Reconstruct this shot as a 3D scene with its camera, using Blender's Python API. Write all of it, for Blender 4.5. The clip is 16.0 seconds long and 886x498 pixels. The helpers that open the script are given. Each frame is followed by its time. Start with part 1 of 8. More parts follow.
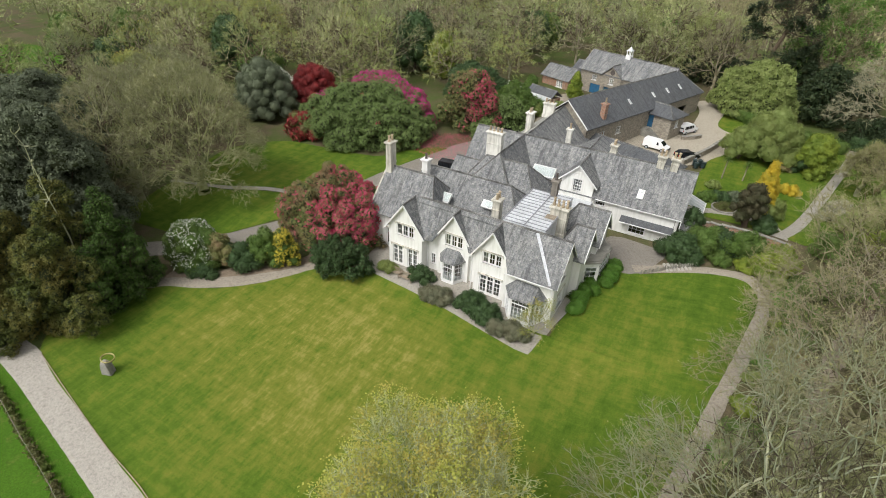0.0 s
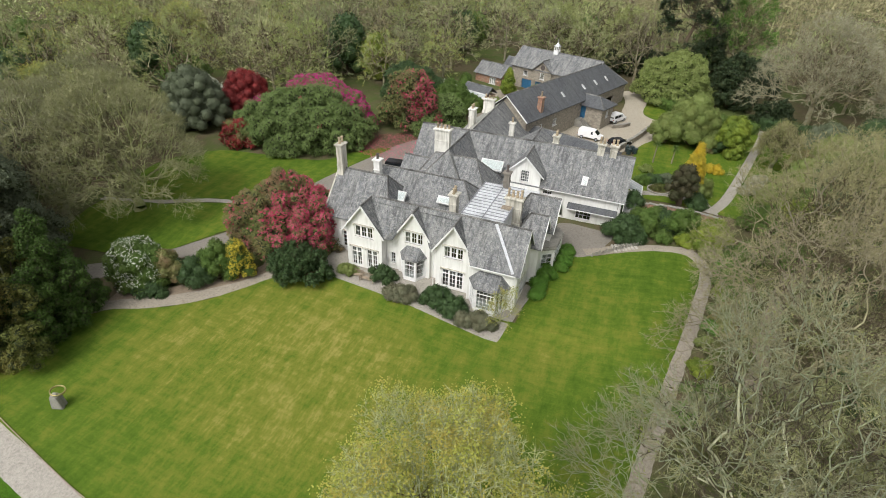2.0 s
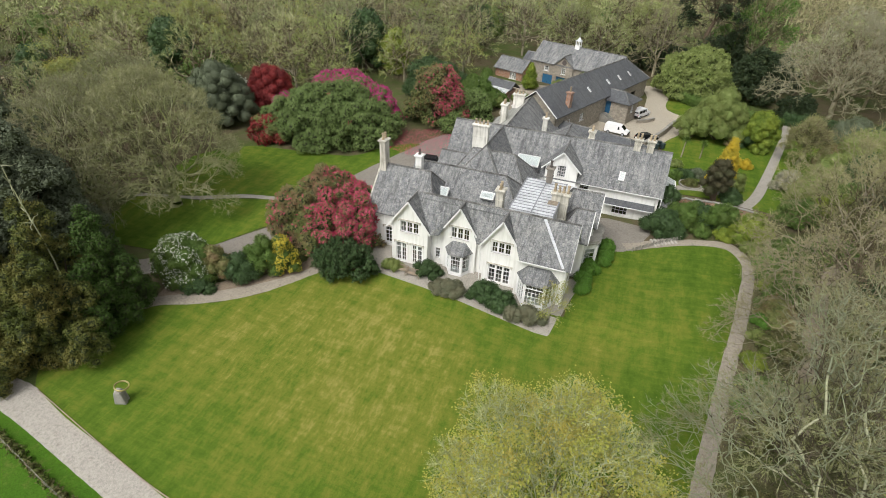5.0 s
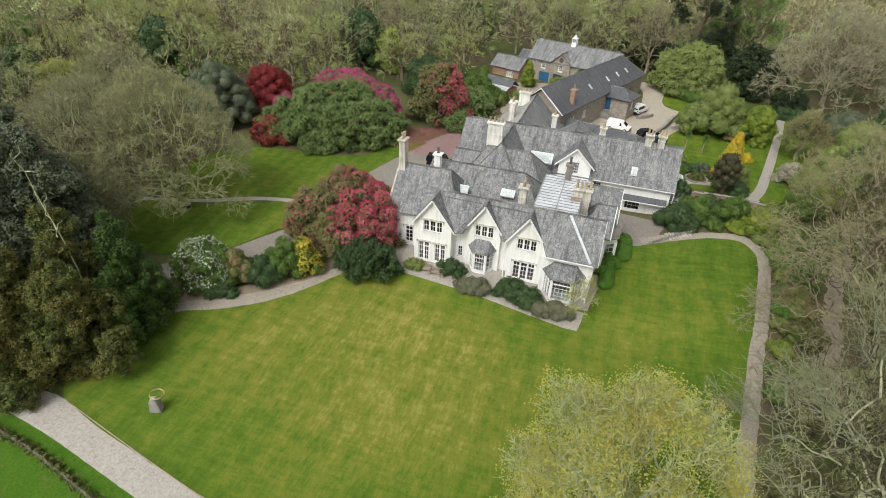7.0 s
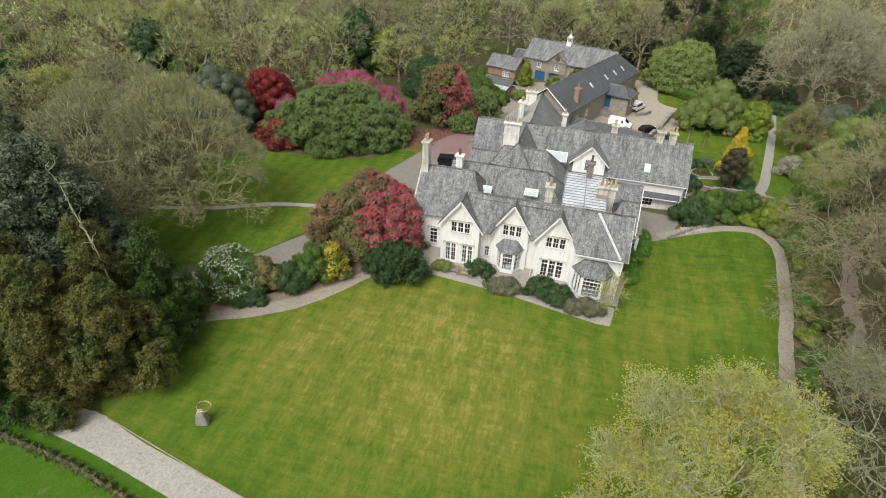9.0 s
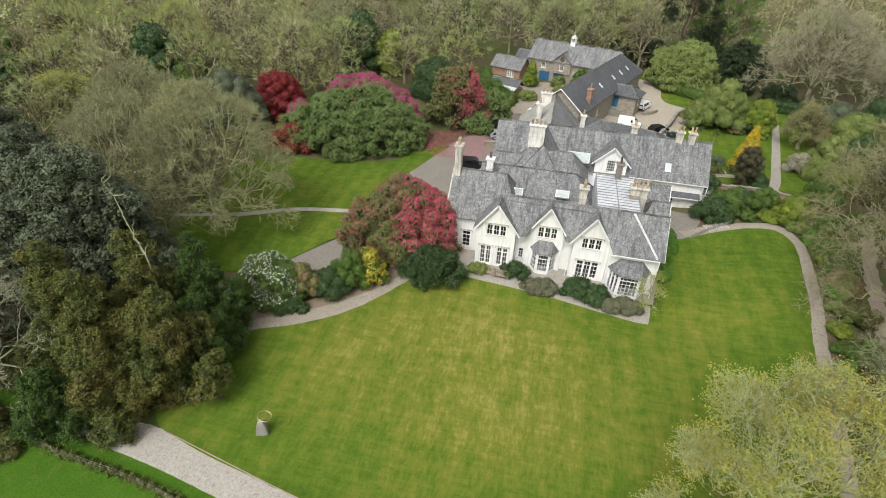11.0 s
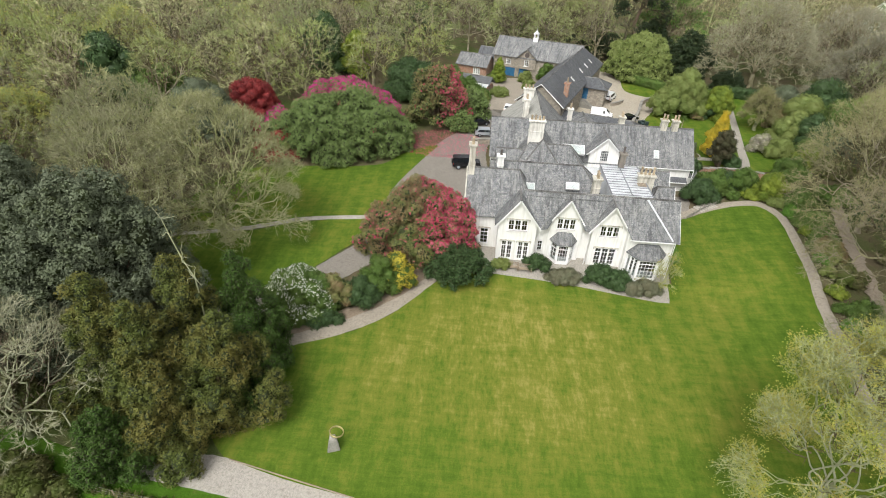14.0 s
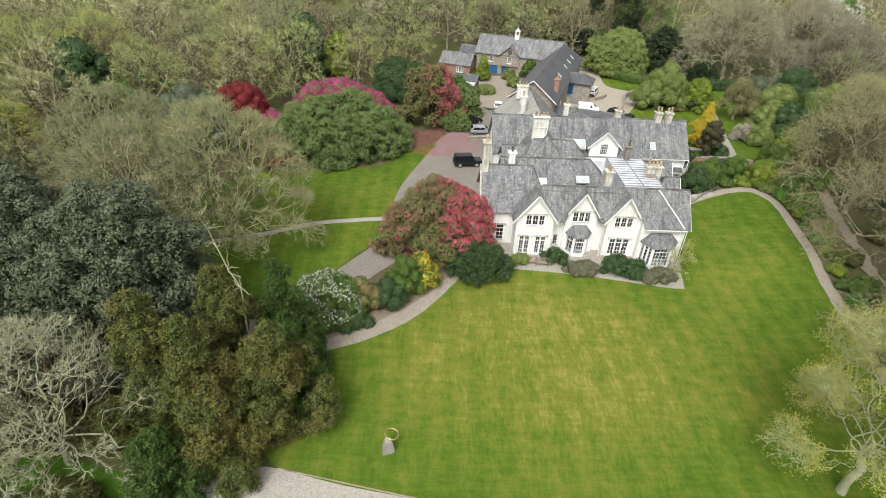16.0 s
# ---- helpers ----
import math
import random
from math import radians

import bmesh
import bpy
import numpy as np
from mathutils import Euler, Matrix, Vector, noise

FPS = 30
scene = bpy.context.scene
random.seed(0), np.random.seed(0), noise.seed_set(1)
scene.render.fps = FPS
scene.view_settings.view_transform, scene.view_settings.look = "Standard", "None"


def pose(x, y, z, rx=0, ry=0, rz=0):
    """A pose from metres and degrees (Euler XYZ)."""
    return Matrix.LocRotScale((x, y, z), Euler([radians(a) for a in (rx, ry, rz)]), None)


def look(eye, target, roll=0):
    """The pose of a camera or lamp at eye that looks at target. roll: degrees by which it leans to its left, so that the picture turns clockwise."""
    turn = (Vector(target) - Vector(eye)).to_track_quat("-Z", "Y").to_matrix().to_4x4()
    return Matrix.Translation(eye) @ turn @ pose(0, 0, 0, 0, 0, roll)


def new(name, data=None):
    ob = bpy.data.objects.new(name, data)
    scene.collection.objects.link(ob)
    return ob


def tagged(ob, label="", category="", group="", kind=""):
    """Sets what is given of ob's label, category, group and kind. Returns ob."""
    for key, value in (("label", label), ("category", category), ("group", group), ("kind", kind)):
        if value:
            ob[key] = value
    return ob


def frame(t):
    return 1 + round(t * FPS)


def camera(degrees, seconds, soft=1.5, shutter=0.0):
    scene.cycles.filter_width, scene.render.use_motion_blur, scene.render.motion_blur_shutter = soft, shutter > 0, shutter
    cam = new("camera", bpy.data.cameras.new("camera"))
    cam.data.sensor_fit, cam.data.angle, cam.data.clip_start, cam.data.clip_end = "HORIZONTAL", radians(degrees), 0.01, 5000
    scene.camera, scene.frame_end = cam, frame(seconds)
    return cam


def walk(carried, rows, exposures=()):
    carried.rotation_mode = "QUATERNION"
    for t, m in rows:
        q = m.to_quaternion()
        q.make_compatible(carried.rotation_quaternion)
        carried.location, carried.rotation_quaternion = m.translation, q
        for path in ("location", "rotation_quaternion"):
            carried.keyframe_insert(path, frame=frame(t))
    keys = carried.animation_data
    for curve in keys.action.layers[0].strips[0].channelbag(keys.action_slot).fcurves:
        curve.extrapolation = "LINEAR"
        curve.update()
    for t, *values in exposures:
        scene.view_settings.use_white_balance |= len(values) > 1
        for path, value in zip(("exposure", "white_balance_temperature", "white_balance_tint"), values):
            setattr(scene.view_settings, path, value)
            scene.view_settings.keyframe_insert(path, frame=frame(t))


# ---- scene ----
cam = camera(80.9, 16.0, soft=0.95)
METRES, TILT, LEAN, TURN = 44.0, -33.0, -2.0, 30.0
START = (31.3, -43.8, 36.6)
ROWS = [
    (0.0, 0.0, 0.0, 0.0, 0.0, 0.0, -0.0),
    (0.5, -0.0154, -0.0029, -0.0053, -1.62, 0.04, 1.01),
    (1.0, -0.0308, -0.0058, -0.0097, -3.55, 0.07, 2.29),
    (1.5, -0.0475, -0.0081, -0.0117, -5.83, -0.02, 3.77),
    (2.0, -0.0629, -0.0098, -0.0105, -6.97, -0.12, 4.49),
    (2.5, -0.0795, -0.0106, -0.0078, -7.28, -0.34, 4.65),
    (3.0, -0.0986, -0.01, -0.0057, -7.23, -0.5, 4.65),
    (3.5, -0.1186, -0.0091, -0.0044, -7.19, -0.63, 4.6),
    (4.0, -0.1418, -0.0076, -0.0028, -7.18, -0.67, 4.59),
    (6.5, -0.278, 0.0076, 0.0077, -8.72, -0.94, 5.43),
    (7.0, -0.3098, 0.0122, 0.0112, -9.64, -1.07, 5.95),
    (7.5, -0.3414, 0.0169, 0.0149, -10.48, -1.15, 6.55),
    (8.0, -0.3755, 0.022, 0.0197, -11.3, -1.3, 7.02),
    (8.5, -0.41, 0.0272, 0.0247, -11.74, -1.44, 7.28),
    (9.0, -0.4463, 0.0331, 0.0324, -12.32, -1.45, 7.62),
    (11.5, -0.6278, 0.0643, 0.0784, -14.63, -2.09, 8.81),
    (12.0, -0.666, 0.074, 0.0878, -14.68, -2.18, 8.84),
    (12.5, -0.7028, 0.0834, 0.0955, -15.2, -2.32, 9.25),
    (13.0, -0.7399, 0.094, 0.104, -17.07, -2.72, 10.3),
    (13.5, -0.7771, 0.1045, 0.1121, -19.42, -3.21, 11.65),
    (14.0, -0.814, 0.1156, 0.1196, -21.58, -3.61, 12.96),
    (14.5, -0.8516, 0.1282, 0.1283, -22.79, -3.81, 13.59),
    (15.0, -0.8866, 0.1411, 0.1371, -23.82, -4.17, 14.19),
    (15.5, -0.9226, 0.155, 0.1472, -25.02, -4.55, 14.86),
    (16.0, -0.9578, 0.1694, 0.1579, -25.89, -4.79, 15.42),
]
walk(cam, [(t, pose(*START, TILT, LEAN, TURN) @ pose(METRES * x, METRES * y, METRES * z, 90 + pitch, roll, yaw)) for t, x, y, z, yaw, pitch, roll in ROWS],
     exposures=[(0.0, 0.44), (8.0, 0.44), (12.0, 0.55), (16.0, 0.69)])

# ---- sky and sun: a bright overcast day ----
SUN_EL, SUN_AZ = 52.0, 200.0
world = bpy.data.worlds.new("sky")
scene.world = world
world.use_nodes = True
wn = world.node_tree
sky = wn.nodes.new("ShaderNodeTexSky")
sky.sky_type, sky.sun_disc = "NISHITA", False
sky.sun_elevation, sky.sun_rotation = radians(SUN_EL), radians(SUN_AZ)
sky.air_density, sky.dust_density, sky.ozone_density = 1.0, 4.0, 1.0
hue = wn.nodes.new("ShaderNodeHueSaturation")
hue.inputs["Saturation"].default_value = 0.1
wn.links.new(sky.outputs[0], hue.inputs["Color"])
wn.links.new(hue.outputs[0], wn.nodes["Background"].inputs["Color"])
wn.nodes["Background"].inputs["Strength"].default_value = 0.15
sun_data = bpy.data.lights.new("sun", "SUN")
sun_data.energy, sun_data.angle, sun_data.color = 1.2, radians(25), (1.0, 0.97, 0.92)
sun = new("sun", sun_data)
az = radians(SUN_AZ)
sun_dir = Vector((math.sin(az) * math.cos(radians(SUN_EL)), math.cos(az) * math.cos(radians(SUN_EL)), math.sin(radians(SUN_EL))))
sun.matrix_world = look(sun_dir * 200, (0, 0, 0))

# ---- materials ----
class Nodes:
    """A small builder for one node material."""
    def __init__(self, name, rough=0.7, metal=0.0, gloss=0.4):
        self.mat = bpy.data.materials.new(name)
        self.mat.use_nodes = True
        self.t = self.mat.node_tree
        self.b = self.t.nodes["Principled BSDF"]
        self.b.inputs["Roughness"].default_value = rough
        self.b.inputs["Metallic"].default_value = metal
        self.b.inputs["Specular IOR Level"].default_value = gloss

    def n(self, kind, **sockets):
        node = self.t.nodes.new("ShaderNode" + kind)
        for k, v in sockets.items():
            self.put(node.inputs[k.replace("_", " ")], v)
        return node

    def put(self, socket, v):
        if isinstance(v, bpy.types.NodeSocket):
            self.t.links.new(v, socket)
        else:
            socket.default_value = v

    def pos(self):
        return self.n("NewGeometry").outputs["Position"]

    def noise(self, scale, detail=4.0, rough=0.55, vec=None, seed=0.0):
        node = self.n("TexNoise", Scale=scale, Detail=detail, Roughness=rough)
        vec = vec or self.pos()
        if seed:
            add = self.n("VectorMath")
            self.put(add.inputs[0], vec)
            add.inputs[1].default_value = (seed, seed * 1.7, seed * 0.3)
            vec = add.outputs[0]
        self.put(node.inputs["Vector"], vec)
        return node.outputs["Fac"]

    def ramp(self, fac, *stops):
        node = self.n("ValToRGB")
        els = node.color_ramp.elements
        while len(els) < len(stops):
            els.new(0.5)
        for e, (p, c) in zip(els, stops):
            e.position = p
            e.color = (*c, 1) if len(c) == 3 else c
        self.put(node.inputs["Fac"], fac)
        return node.outputs["Color"]

    def mix(self, fac, a, b, how="MIX"):
        node = self.n("MixRGB")
        node.blend_type = how
        self.put(node.inputs[0], fac)
        for s, v in ((node.inputs[1], a), (node.inputs[2], b)):
            self.put(s, (*v, 1) if isinstance(v, tuple) and len(v) == 3 else v)
        return node.outputs[0]

    def math(self, op, a, b=0.0):
        node = self.n("Math")
        node.operation = op
        self.put(node.inputs[0], a)
        self.put(node.inputs[1], b)
        return node.outputs[0]

    def bump(self, height, dist=0.02, strength=0.5):
        node = self.n("Bump", Height=height, Distance=dist, Strength=strength)
        self.put(self.b.inputs["Normal"], node.outputs[0])

    def colour(self, c):
        self.put(self.b.inputs["Base Color"], (*c, 1) if isinstance(c, tuple) and len(c) == 3 else c)
        return self

    def rough(self, v):
        self.put(self.b.inputs["Roughness"], v)


def grey(v):
    return (v, v, v)


def plain(name, c, rough=0.6, metal=0.0, grain=30.0, amount=0.25, bump=0.01):
    """A surface of one paint or metal, with grain and a little soiling."""
    m = Nodes(name, rough, metal)
    a = m.noise(grain, 5.0)
    s = m.noise(grain * 0.07, 3.0, seed=3.1)
    k = m.ramp(a, (0.25, grey(1 - amount)), (0.75, grey(1 + amount * 0.4)))
    k2 = m.ramp(s, (0.3, grey(1 - amount)), (0.65, grey(1.0)))
    m.colour(m.mix(1.0, m.mix(1.0, (*c, 1), k, "MULTIPLY"), k2, "MULTIPLY"))
    if bump:
        m.bump(a, bump, 0.4)
    return m.mat


def render_wall(name, c, dirt, much=0.55):
    """Painted lime render with rain streaks and damp patches."""
    m = Nodes(name, 0.85)
    p = m.pos()
    stretch = m.n("Mapping", Vector=p)
    stretch.inputs["Scale"].default_value = (3.0, 3.0, 0.25)
    streak = m.noise(1.0, 5.0, 0.6, stretch.outputs[0])
    patch = m.noise(0.5, 4.0, 0.6, seed=5.0)
    base = m.mix(m.ramp(streak, (0.46, grey(0)), (0.72, grey(much))), c, dirt)
    base = m.mix(m.ramp(patch, (0.48, grey(0)), (0.8, grey(much * 0.7))), base, dirt)
    m.colour(base)
    m.bump(m.noise(25.0, 4.0), 0.01, 0.3)
    return m.mat


def slate(name, dark, light, lichen, amount=0.5, row=0.24):
    """Slates in courses, laid by the roof's own metres, each a little different, with lichen and rain marks."""
    m = Nodes(name, 0.6)
    uv = m.n("UVMap").outputs[0]
    br = m.n("TexBrick", Vector=uv)
    br.offset, br.squash = 0.5, 1.0
    for k, v in (("Color1", (*grey(0.0), 1)), ("Color2", (*grey(1.0), 1)), ("Mortar", (*grey(0.0), 1)), ("Scale", 1.0), ("Mortar Size", 0.012), ("Mortar Smooth", 0.2), ("Bias", 0.0), ("Brick Width", 0.3), ("Row Height", row)):
        br.inputs[k].default_value = v
    big = m.noise(0.28, 5.0, 0.65)
    mid = m.noise(0.8, 6.0, 0.7, seed=2.0)
    blot = m.noise(3.0, 6.0, 0.75, seed=6.0)
    fine = m.noise(14.0, 4.0, 0.65, seed=4.0)
    def run(across, down, seed):
        st = m.n("Mapping", Vector=uv)
        st.inputs["Scale"].default_value = (across, down, 1.0)
        return m.noise(1.0, 5.0, 0.7, st.outputs[0], seed=seed)
    streak, thin, pale = run(1.5, 0.2, 0.0), run(5.0, 0.55, 8.0), run(2.4, 0.3, 15.0)
    spot = m.noise(1.7, 7.0, 0.8, seed=23.0)
    tone = m.math("ADD", m.math("MULTIPLY", br.outputs["Color"], 0.2), m.math("MULTIPLY", m.math("ADD", mid, thin), 0.40))
    c = m.mix(m.ramp(tone, (0.34, grey(0)), (0.66, grey(1))), dark, light)
    c = m.mix(m.math("MULTIPLY", m.ramp(big, (0.42, grey(0)), (0.7, grey(1))), 0.35), c, m.mix(0.55, dark, lichen))
    c = m.mix(m.math("MULTIPLY", m.ramp(pale, (0.5, grey(0)), (0.68, grey(1))), amount * 0.5), c, lichen)
    c = m.mix(m.math("MULTIPLY", m.ramp(spot, (0.50, grey(0)), (0.60, grey(1))), amount * 0.42), c, lichen)
    c = m.mix(m.math("MULTIPLY", m.ramp(blot, (0.54, grey(0)), (0.62, grey(1))), amount * 0.58), c, lichen)
    c = m.mix(m.math("MULTIPLY", m.ramp(fine, (0.57, grey(0)), (0.66, grey(1))), amount * 0.5), c, lichen)
    soot = m.mix(0.55, dark, (0.02, 0.02, 0.018))
    c = m.mix(m.math("MULTIPLY", m.ramp(streak, (0.5, grey(0)), (0.64, grey(1))), 0.6), c, soot)
    c = m.mix(m.math("MULTIPLY", m.ramp(thin, (0.54, grey(0)), (0.64, grey(1))), 0.65), c, soot)
    c = m.mix(m.math("MULTIPLY", m.ramp(m.noise(4.5, 6.0, 0.8, seed=31.0), (0.55, grey(0)), (0.63, grey(1))), 0.75), c, soot)
    c = m.mix(m.math("MULTIPLY", br.outputs["Fac"], 0.3), c, m.mix(0.8, dark, (0.01, 0.01, 0.01)))
    m.colour(c)
    m.bump(m.math("ADD", m.math("MULTIPLY", br.outputs["Fac"], -1.0), m.math("MULTIPLY", fine, 0.6)), 0.02, 0.7)
    return m.mat


def leaf(name, c1, c2, c3, scale=0.5, rough=0.5, trans=0.25):
    """Leaves: three tones, by leaf and by patch, a little light comes through."""
    m = Nodes(name, rough, gloss=0.2)
    isl = m.n("NewGeometry").outputs["Random Per Island"]
    patch = m.noise(scale, 3.0, 0.6)
    a = m.mix(m.math("ADD", m.math("MULTIPLY", isl, 0.7), 0.15), c1, c2)
    c = m.mix(m.ramp(patch, (0.42, grey(0)), (0.62, grey(1))), a, c3)
    m.colour(c)
    if trans:
        tr = m.n("BsdfTranslucent", Color=c)
        mx = m.n("MixShader", Fac=trans)
        m.put(mx.inputs[1], m.b.outputs[0])
        m.put(mx.inputs[2], tr.outputs[0])
        m.put(m.t.nodes["Material Output"].inputs["Surface"], mx.outputs[0])
    return m.mat


def bark(name, a, b, moss, amount=0.5, vary=1.0):
    m = Nodes(name, 0.9, gloss=0.1)
    c = m.mix(m.noise(6.0, 5.0), a, b)
    own = m.n("NewGeometry").outputs["Random Per Island"]
    c = m.mix(1.0, c, m.ramp(own, (0.0, grey(1 - 0.35 * vary)), (0.5, grey(1.0)), (1.0, grey(1 + 0.35 * vary))), "MULTIPLY")
    each = m.n("ObjectInfo").outputs["Random"]
    c = m.mix(1.0, c, m.ramp(each, (0.0, (0.76, 0.80, 0.74)), (0.35, (1.0, 0.97, 0.96)), (0.7, (1.06, 1.10, 0.86)), (1.0, (1.26, 1.22, 1.16))), "MULTIPLY")
    c = m.mix(m.math("MULTIPLY", m.ramp(m.noise(0.9, 4.0, seed=1.0), (0.45, grey(0)), (0.62, grey(1))), amount), c, moss)
    m.colour(c)
    m.bump(m.noise(20.0, 5.0), 0.03, 0.6)
    return m.mat


def lawn_material():
    m = Nodes("mown_grass", 0.9, gloss=0.08)
    p = m.pos()
    sep = m.n("SeparateXYZ", Vector=p)
    big = m.noise(0.055, 4.0, 0.6)
    mid = m.noise(0.45, 4.0, 0.6, seed=3.0)
    fine = m.noise(9.0, 5.0, 0.7, seed=9.0)
    # two mowings cross: short dashes along the house and away from it
    m1 = m.n("Mapping", Vector=p)
    m1.inputs["Scale"].default_value = (2.1, 0.7, 0.5)
    m1.inputs["Rotation"].default_value = (0, 0, radians(3))
    dash = m.noise(1.0, 3.0, 0.7, m1.outputs[0])
    m2 = m.n("Mapping", Vector=p)
    m2.inputs["Scale"].default_value = (0.35, 1.5, 0.5)
    dash2 = m.noise(1.0, 3.0, 0.7, m2.outputs[0], seed=7.0)
    stripe = m.math("SINE", m.math("MULTIPLY", sep.outputs["X"], 2 * math.pi / 2.5))
    # drier in the middle of the front lawn
    dist = m.n("VectorMath")
    dist.operation = "DISTANCE"
    sc = m.n("Mapping", Vector=p)
    sc.inputs["Scale"].default_value = (1.0, 1.35, 0.0)
    m.put(dist.inputs[0], sc.outputs[0])
    dist.inputs[1].default_value = (3.0, -24.5, 0.0)
    dryness = m.ramp(m.math("DIVIDE", dist.outputs["Value"], 26.0), (0.35, grey(1)), (0.85, grey(0)))
    t = m.math("ADD", m.math("MULTIPLY", big, 0.66), m.math("MULTIPLY", mid, 0.38))
    t = m.math("SUBTRACT", t, 0.09)
    t = m.math("ADD", t, m.math("MULTIPLY", dryness, 0.23))
    t = m.math("ADD", t, m.math("MULTIPLY", m.math("SUBTRACT", dash, 0.5), 0.48))
    t = m.math("ADD", t, m.math("MULTIPLY", m.math("SUBTRACT", dash2, 0.5), 0.48))
    m3 = m.n("Mapping", Vector=p)
    m3.inputs["Scale"].default_value = (3.4, 0.95, 0.5)
    m3.inputs["Rotation"].default_value = (0, 0, radians(4))
    tuft = m.math("SUBTRACT", m.noise(1.0, 2.0, 0.6, m3.outputs[0], seed=21.0), 0.5)
    t = m.math("ADD", t, m.math("MULTIPLY", m.math("MULTIPLY", tuft, m.math("ADD", dryness, 0.25)), 0.40))
    t = m.math("ADD", t, m.math("MULTIPLY", stripe, 0.042))
    c = m.ramp(t, (0.18, (0.042, 0.088, 0.008)), (0.43, (0.080, 0.128, 0.014)), (0.66, (0.142, 0.156, 0.024)), (0.92, (0.248, 0.226, 0.060)))
    c = m.mix(1.0, c, m.ramp(fine, (0.2, grey(0.75)), (0.8, grey(1.26))), "MULTIPLY")
    m.colour(c)
    m.bump(fine, 0.03, 0.5)
    return m.mat


def gravel_material(name, a, b, c):
    m = Nodes(name, 0.9)
    vor = m.n("TexVoronoi", Scale=14.0, Vector=m.pos())
    base = m.mix(m.noise(0.5, 4.0, 0.6), a, b)
    base = m.mix(m.ramp(m.noise(3.0, 5.0, 0.7, seed=2.0), (0.55, grey(0)), (0.75, grey(1))), base, c)
    base = m.mix(1.0, base, m.ramp(m.noise(18.0, 4.0, 0.7), (0.2, grey(0.65)), (0.8, grey(1.2))), "MULTIPLY")
    base = m.mix(1.0, base, m.ramp(m.noise(4.5, 6.0, 0.8, seed=11.0), (0.32, grey(0.62)), (0.5, grey(1.0)), (0.68, grey(1.18))), "MULTIPLY")
    m.colour(base)
    m.bump(vor.outputs["Distance"], 0.03, 0.6)
    return m.mat


def floor_material():
    """Woodland floor: litter, ivy and rough grass."""
    m = Nodes("woodland_floor", 0.9, gloss=0.1)
    a = m.mix(m.noise(0.5, 5.0, 0.65), (0.085, 0.072, 0.042), (0.15, 0.12, 0.072))
    a = m.mix(m.ramp(m.noise(0.12, 5.0, 0.65, seed=3.0), (0.42, grey(0)), (0.6, grey(1))), a, (0.075, 0.10, 0.028))
    a = m.mix(1.0, a, m.ramp(m.noise(7.0, 5.0, 0.7), (0.2, grey(0.5)), (0.8, grey(1.4))), "MULTIPLY")
    m.colour(a)
    m.bump(m.noise(6.0, 5.0), 0.1, 0.8)
    return m.mat


def stone_wall_material(name, a, b, mortar, w=0.5, h=0.22):
    m = Nodes(name, 0.85)
    uv = m.n("UVMap").outputs[0]
    br = m.n("TexBrick", Vector=uv)
    for k, v in (("Color1", (*a, 1)), ("Color2", (*b, 1)), ("Mortar", (*mortar, 1)), ("Scale", 1.0), ("Mortar Size", 0.015), ("Mortar Smooth", 0.3), ("Brick Width", w), ("Row Height", h)):
        br.inputs[k].default_value = v
    c = m.mix(1.0, br.outputs["Color"], m.ramp(m.noise(2.5, 5.0, 0.65), (0.25, grey(0.6)), (0.75, grey(1.25))), "MULTIPLY")
    m.colour(c)
    m.bump(m.math("ADD", m.math("MULTIPLY", br.outputs["Fac"], -1.0), m.noise(9.0)), 0.03, 0.6)
    return m.mat


def pasture_material():
    m = Nodes("pasture_grass", 0.9, gloss=0.08)
    c = m.mix(m.noise(0.4, 5.0, 0.65), (0.035, 0.10, 0.008), (0.075, 0.15, 0.014))
    c = m.mix(m.ramp(m.noise(0.9, 4.0, 0.6, seed=4.0), (0.55, grey(0)), (0.75, grey(1))), c, (0.11, 0.14, 0.03))
    fine = m.noise(6.0, 5.0, 0.7)
    m.colour(m.mix(1.0, c, m.ramp(fine, (0.2, grey(0.6)), (0.8, grey(1.3))), "MULTIPLY"))
    m.bump(fine, 0.08, 0.8)
    return m.mat


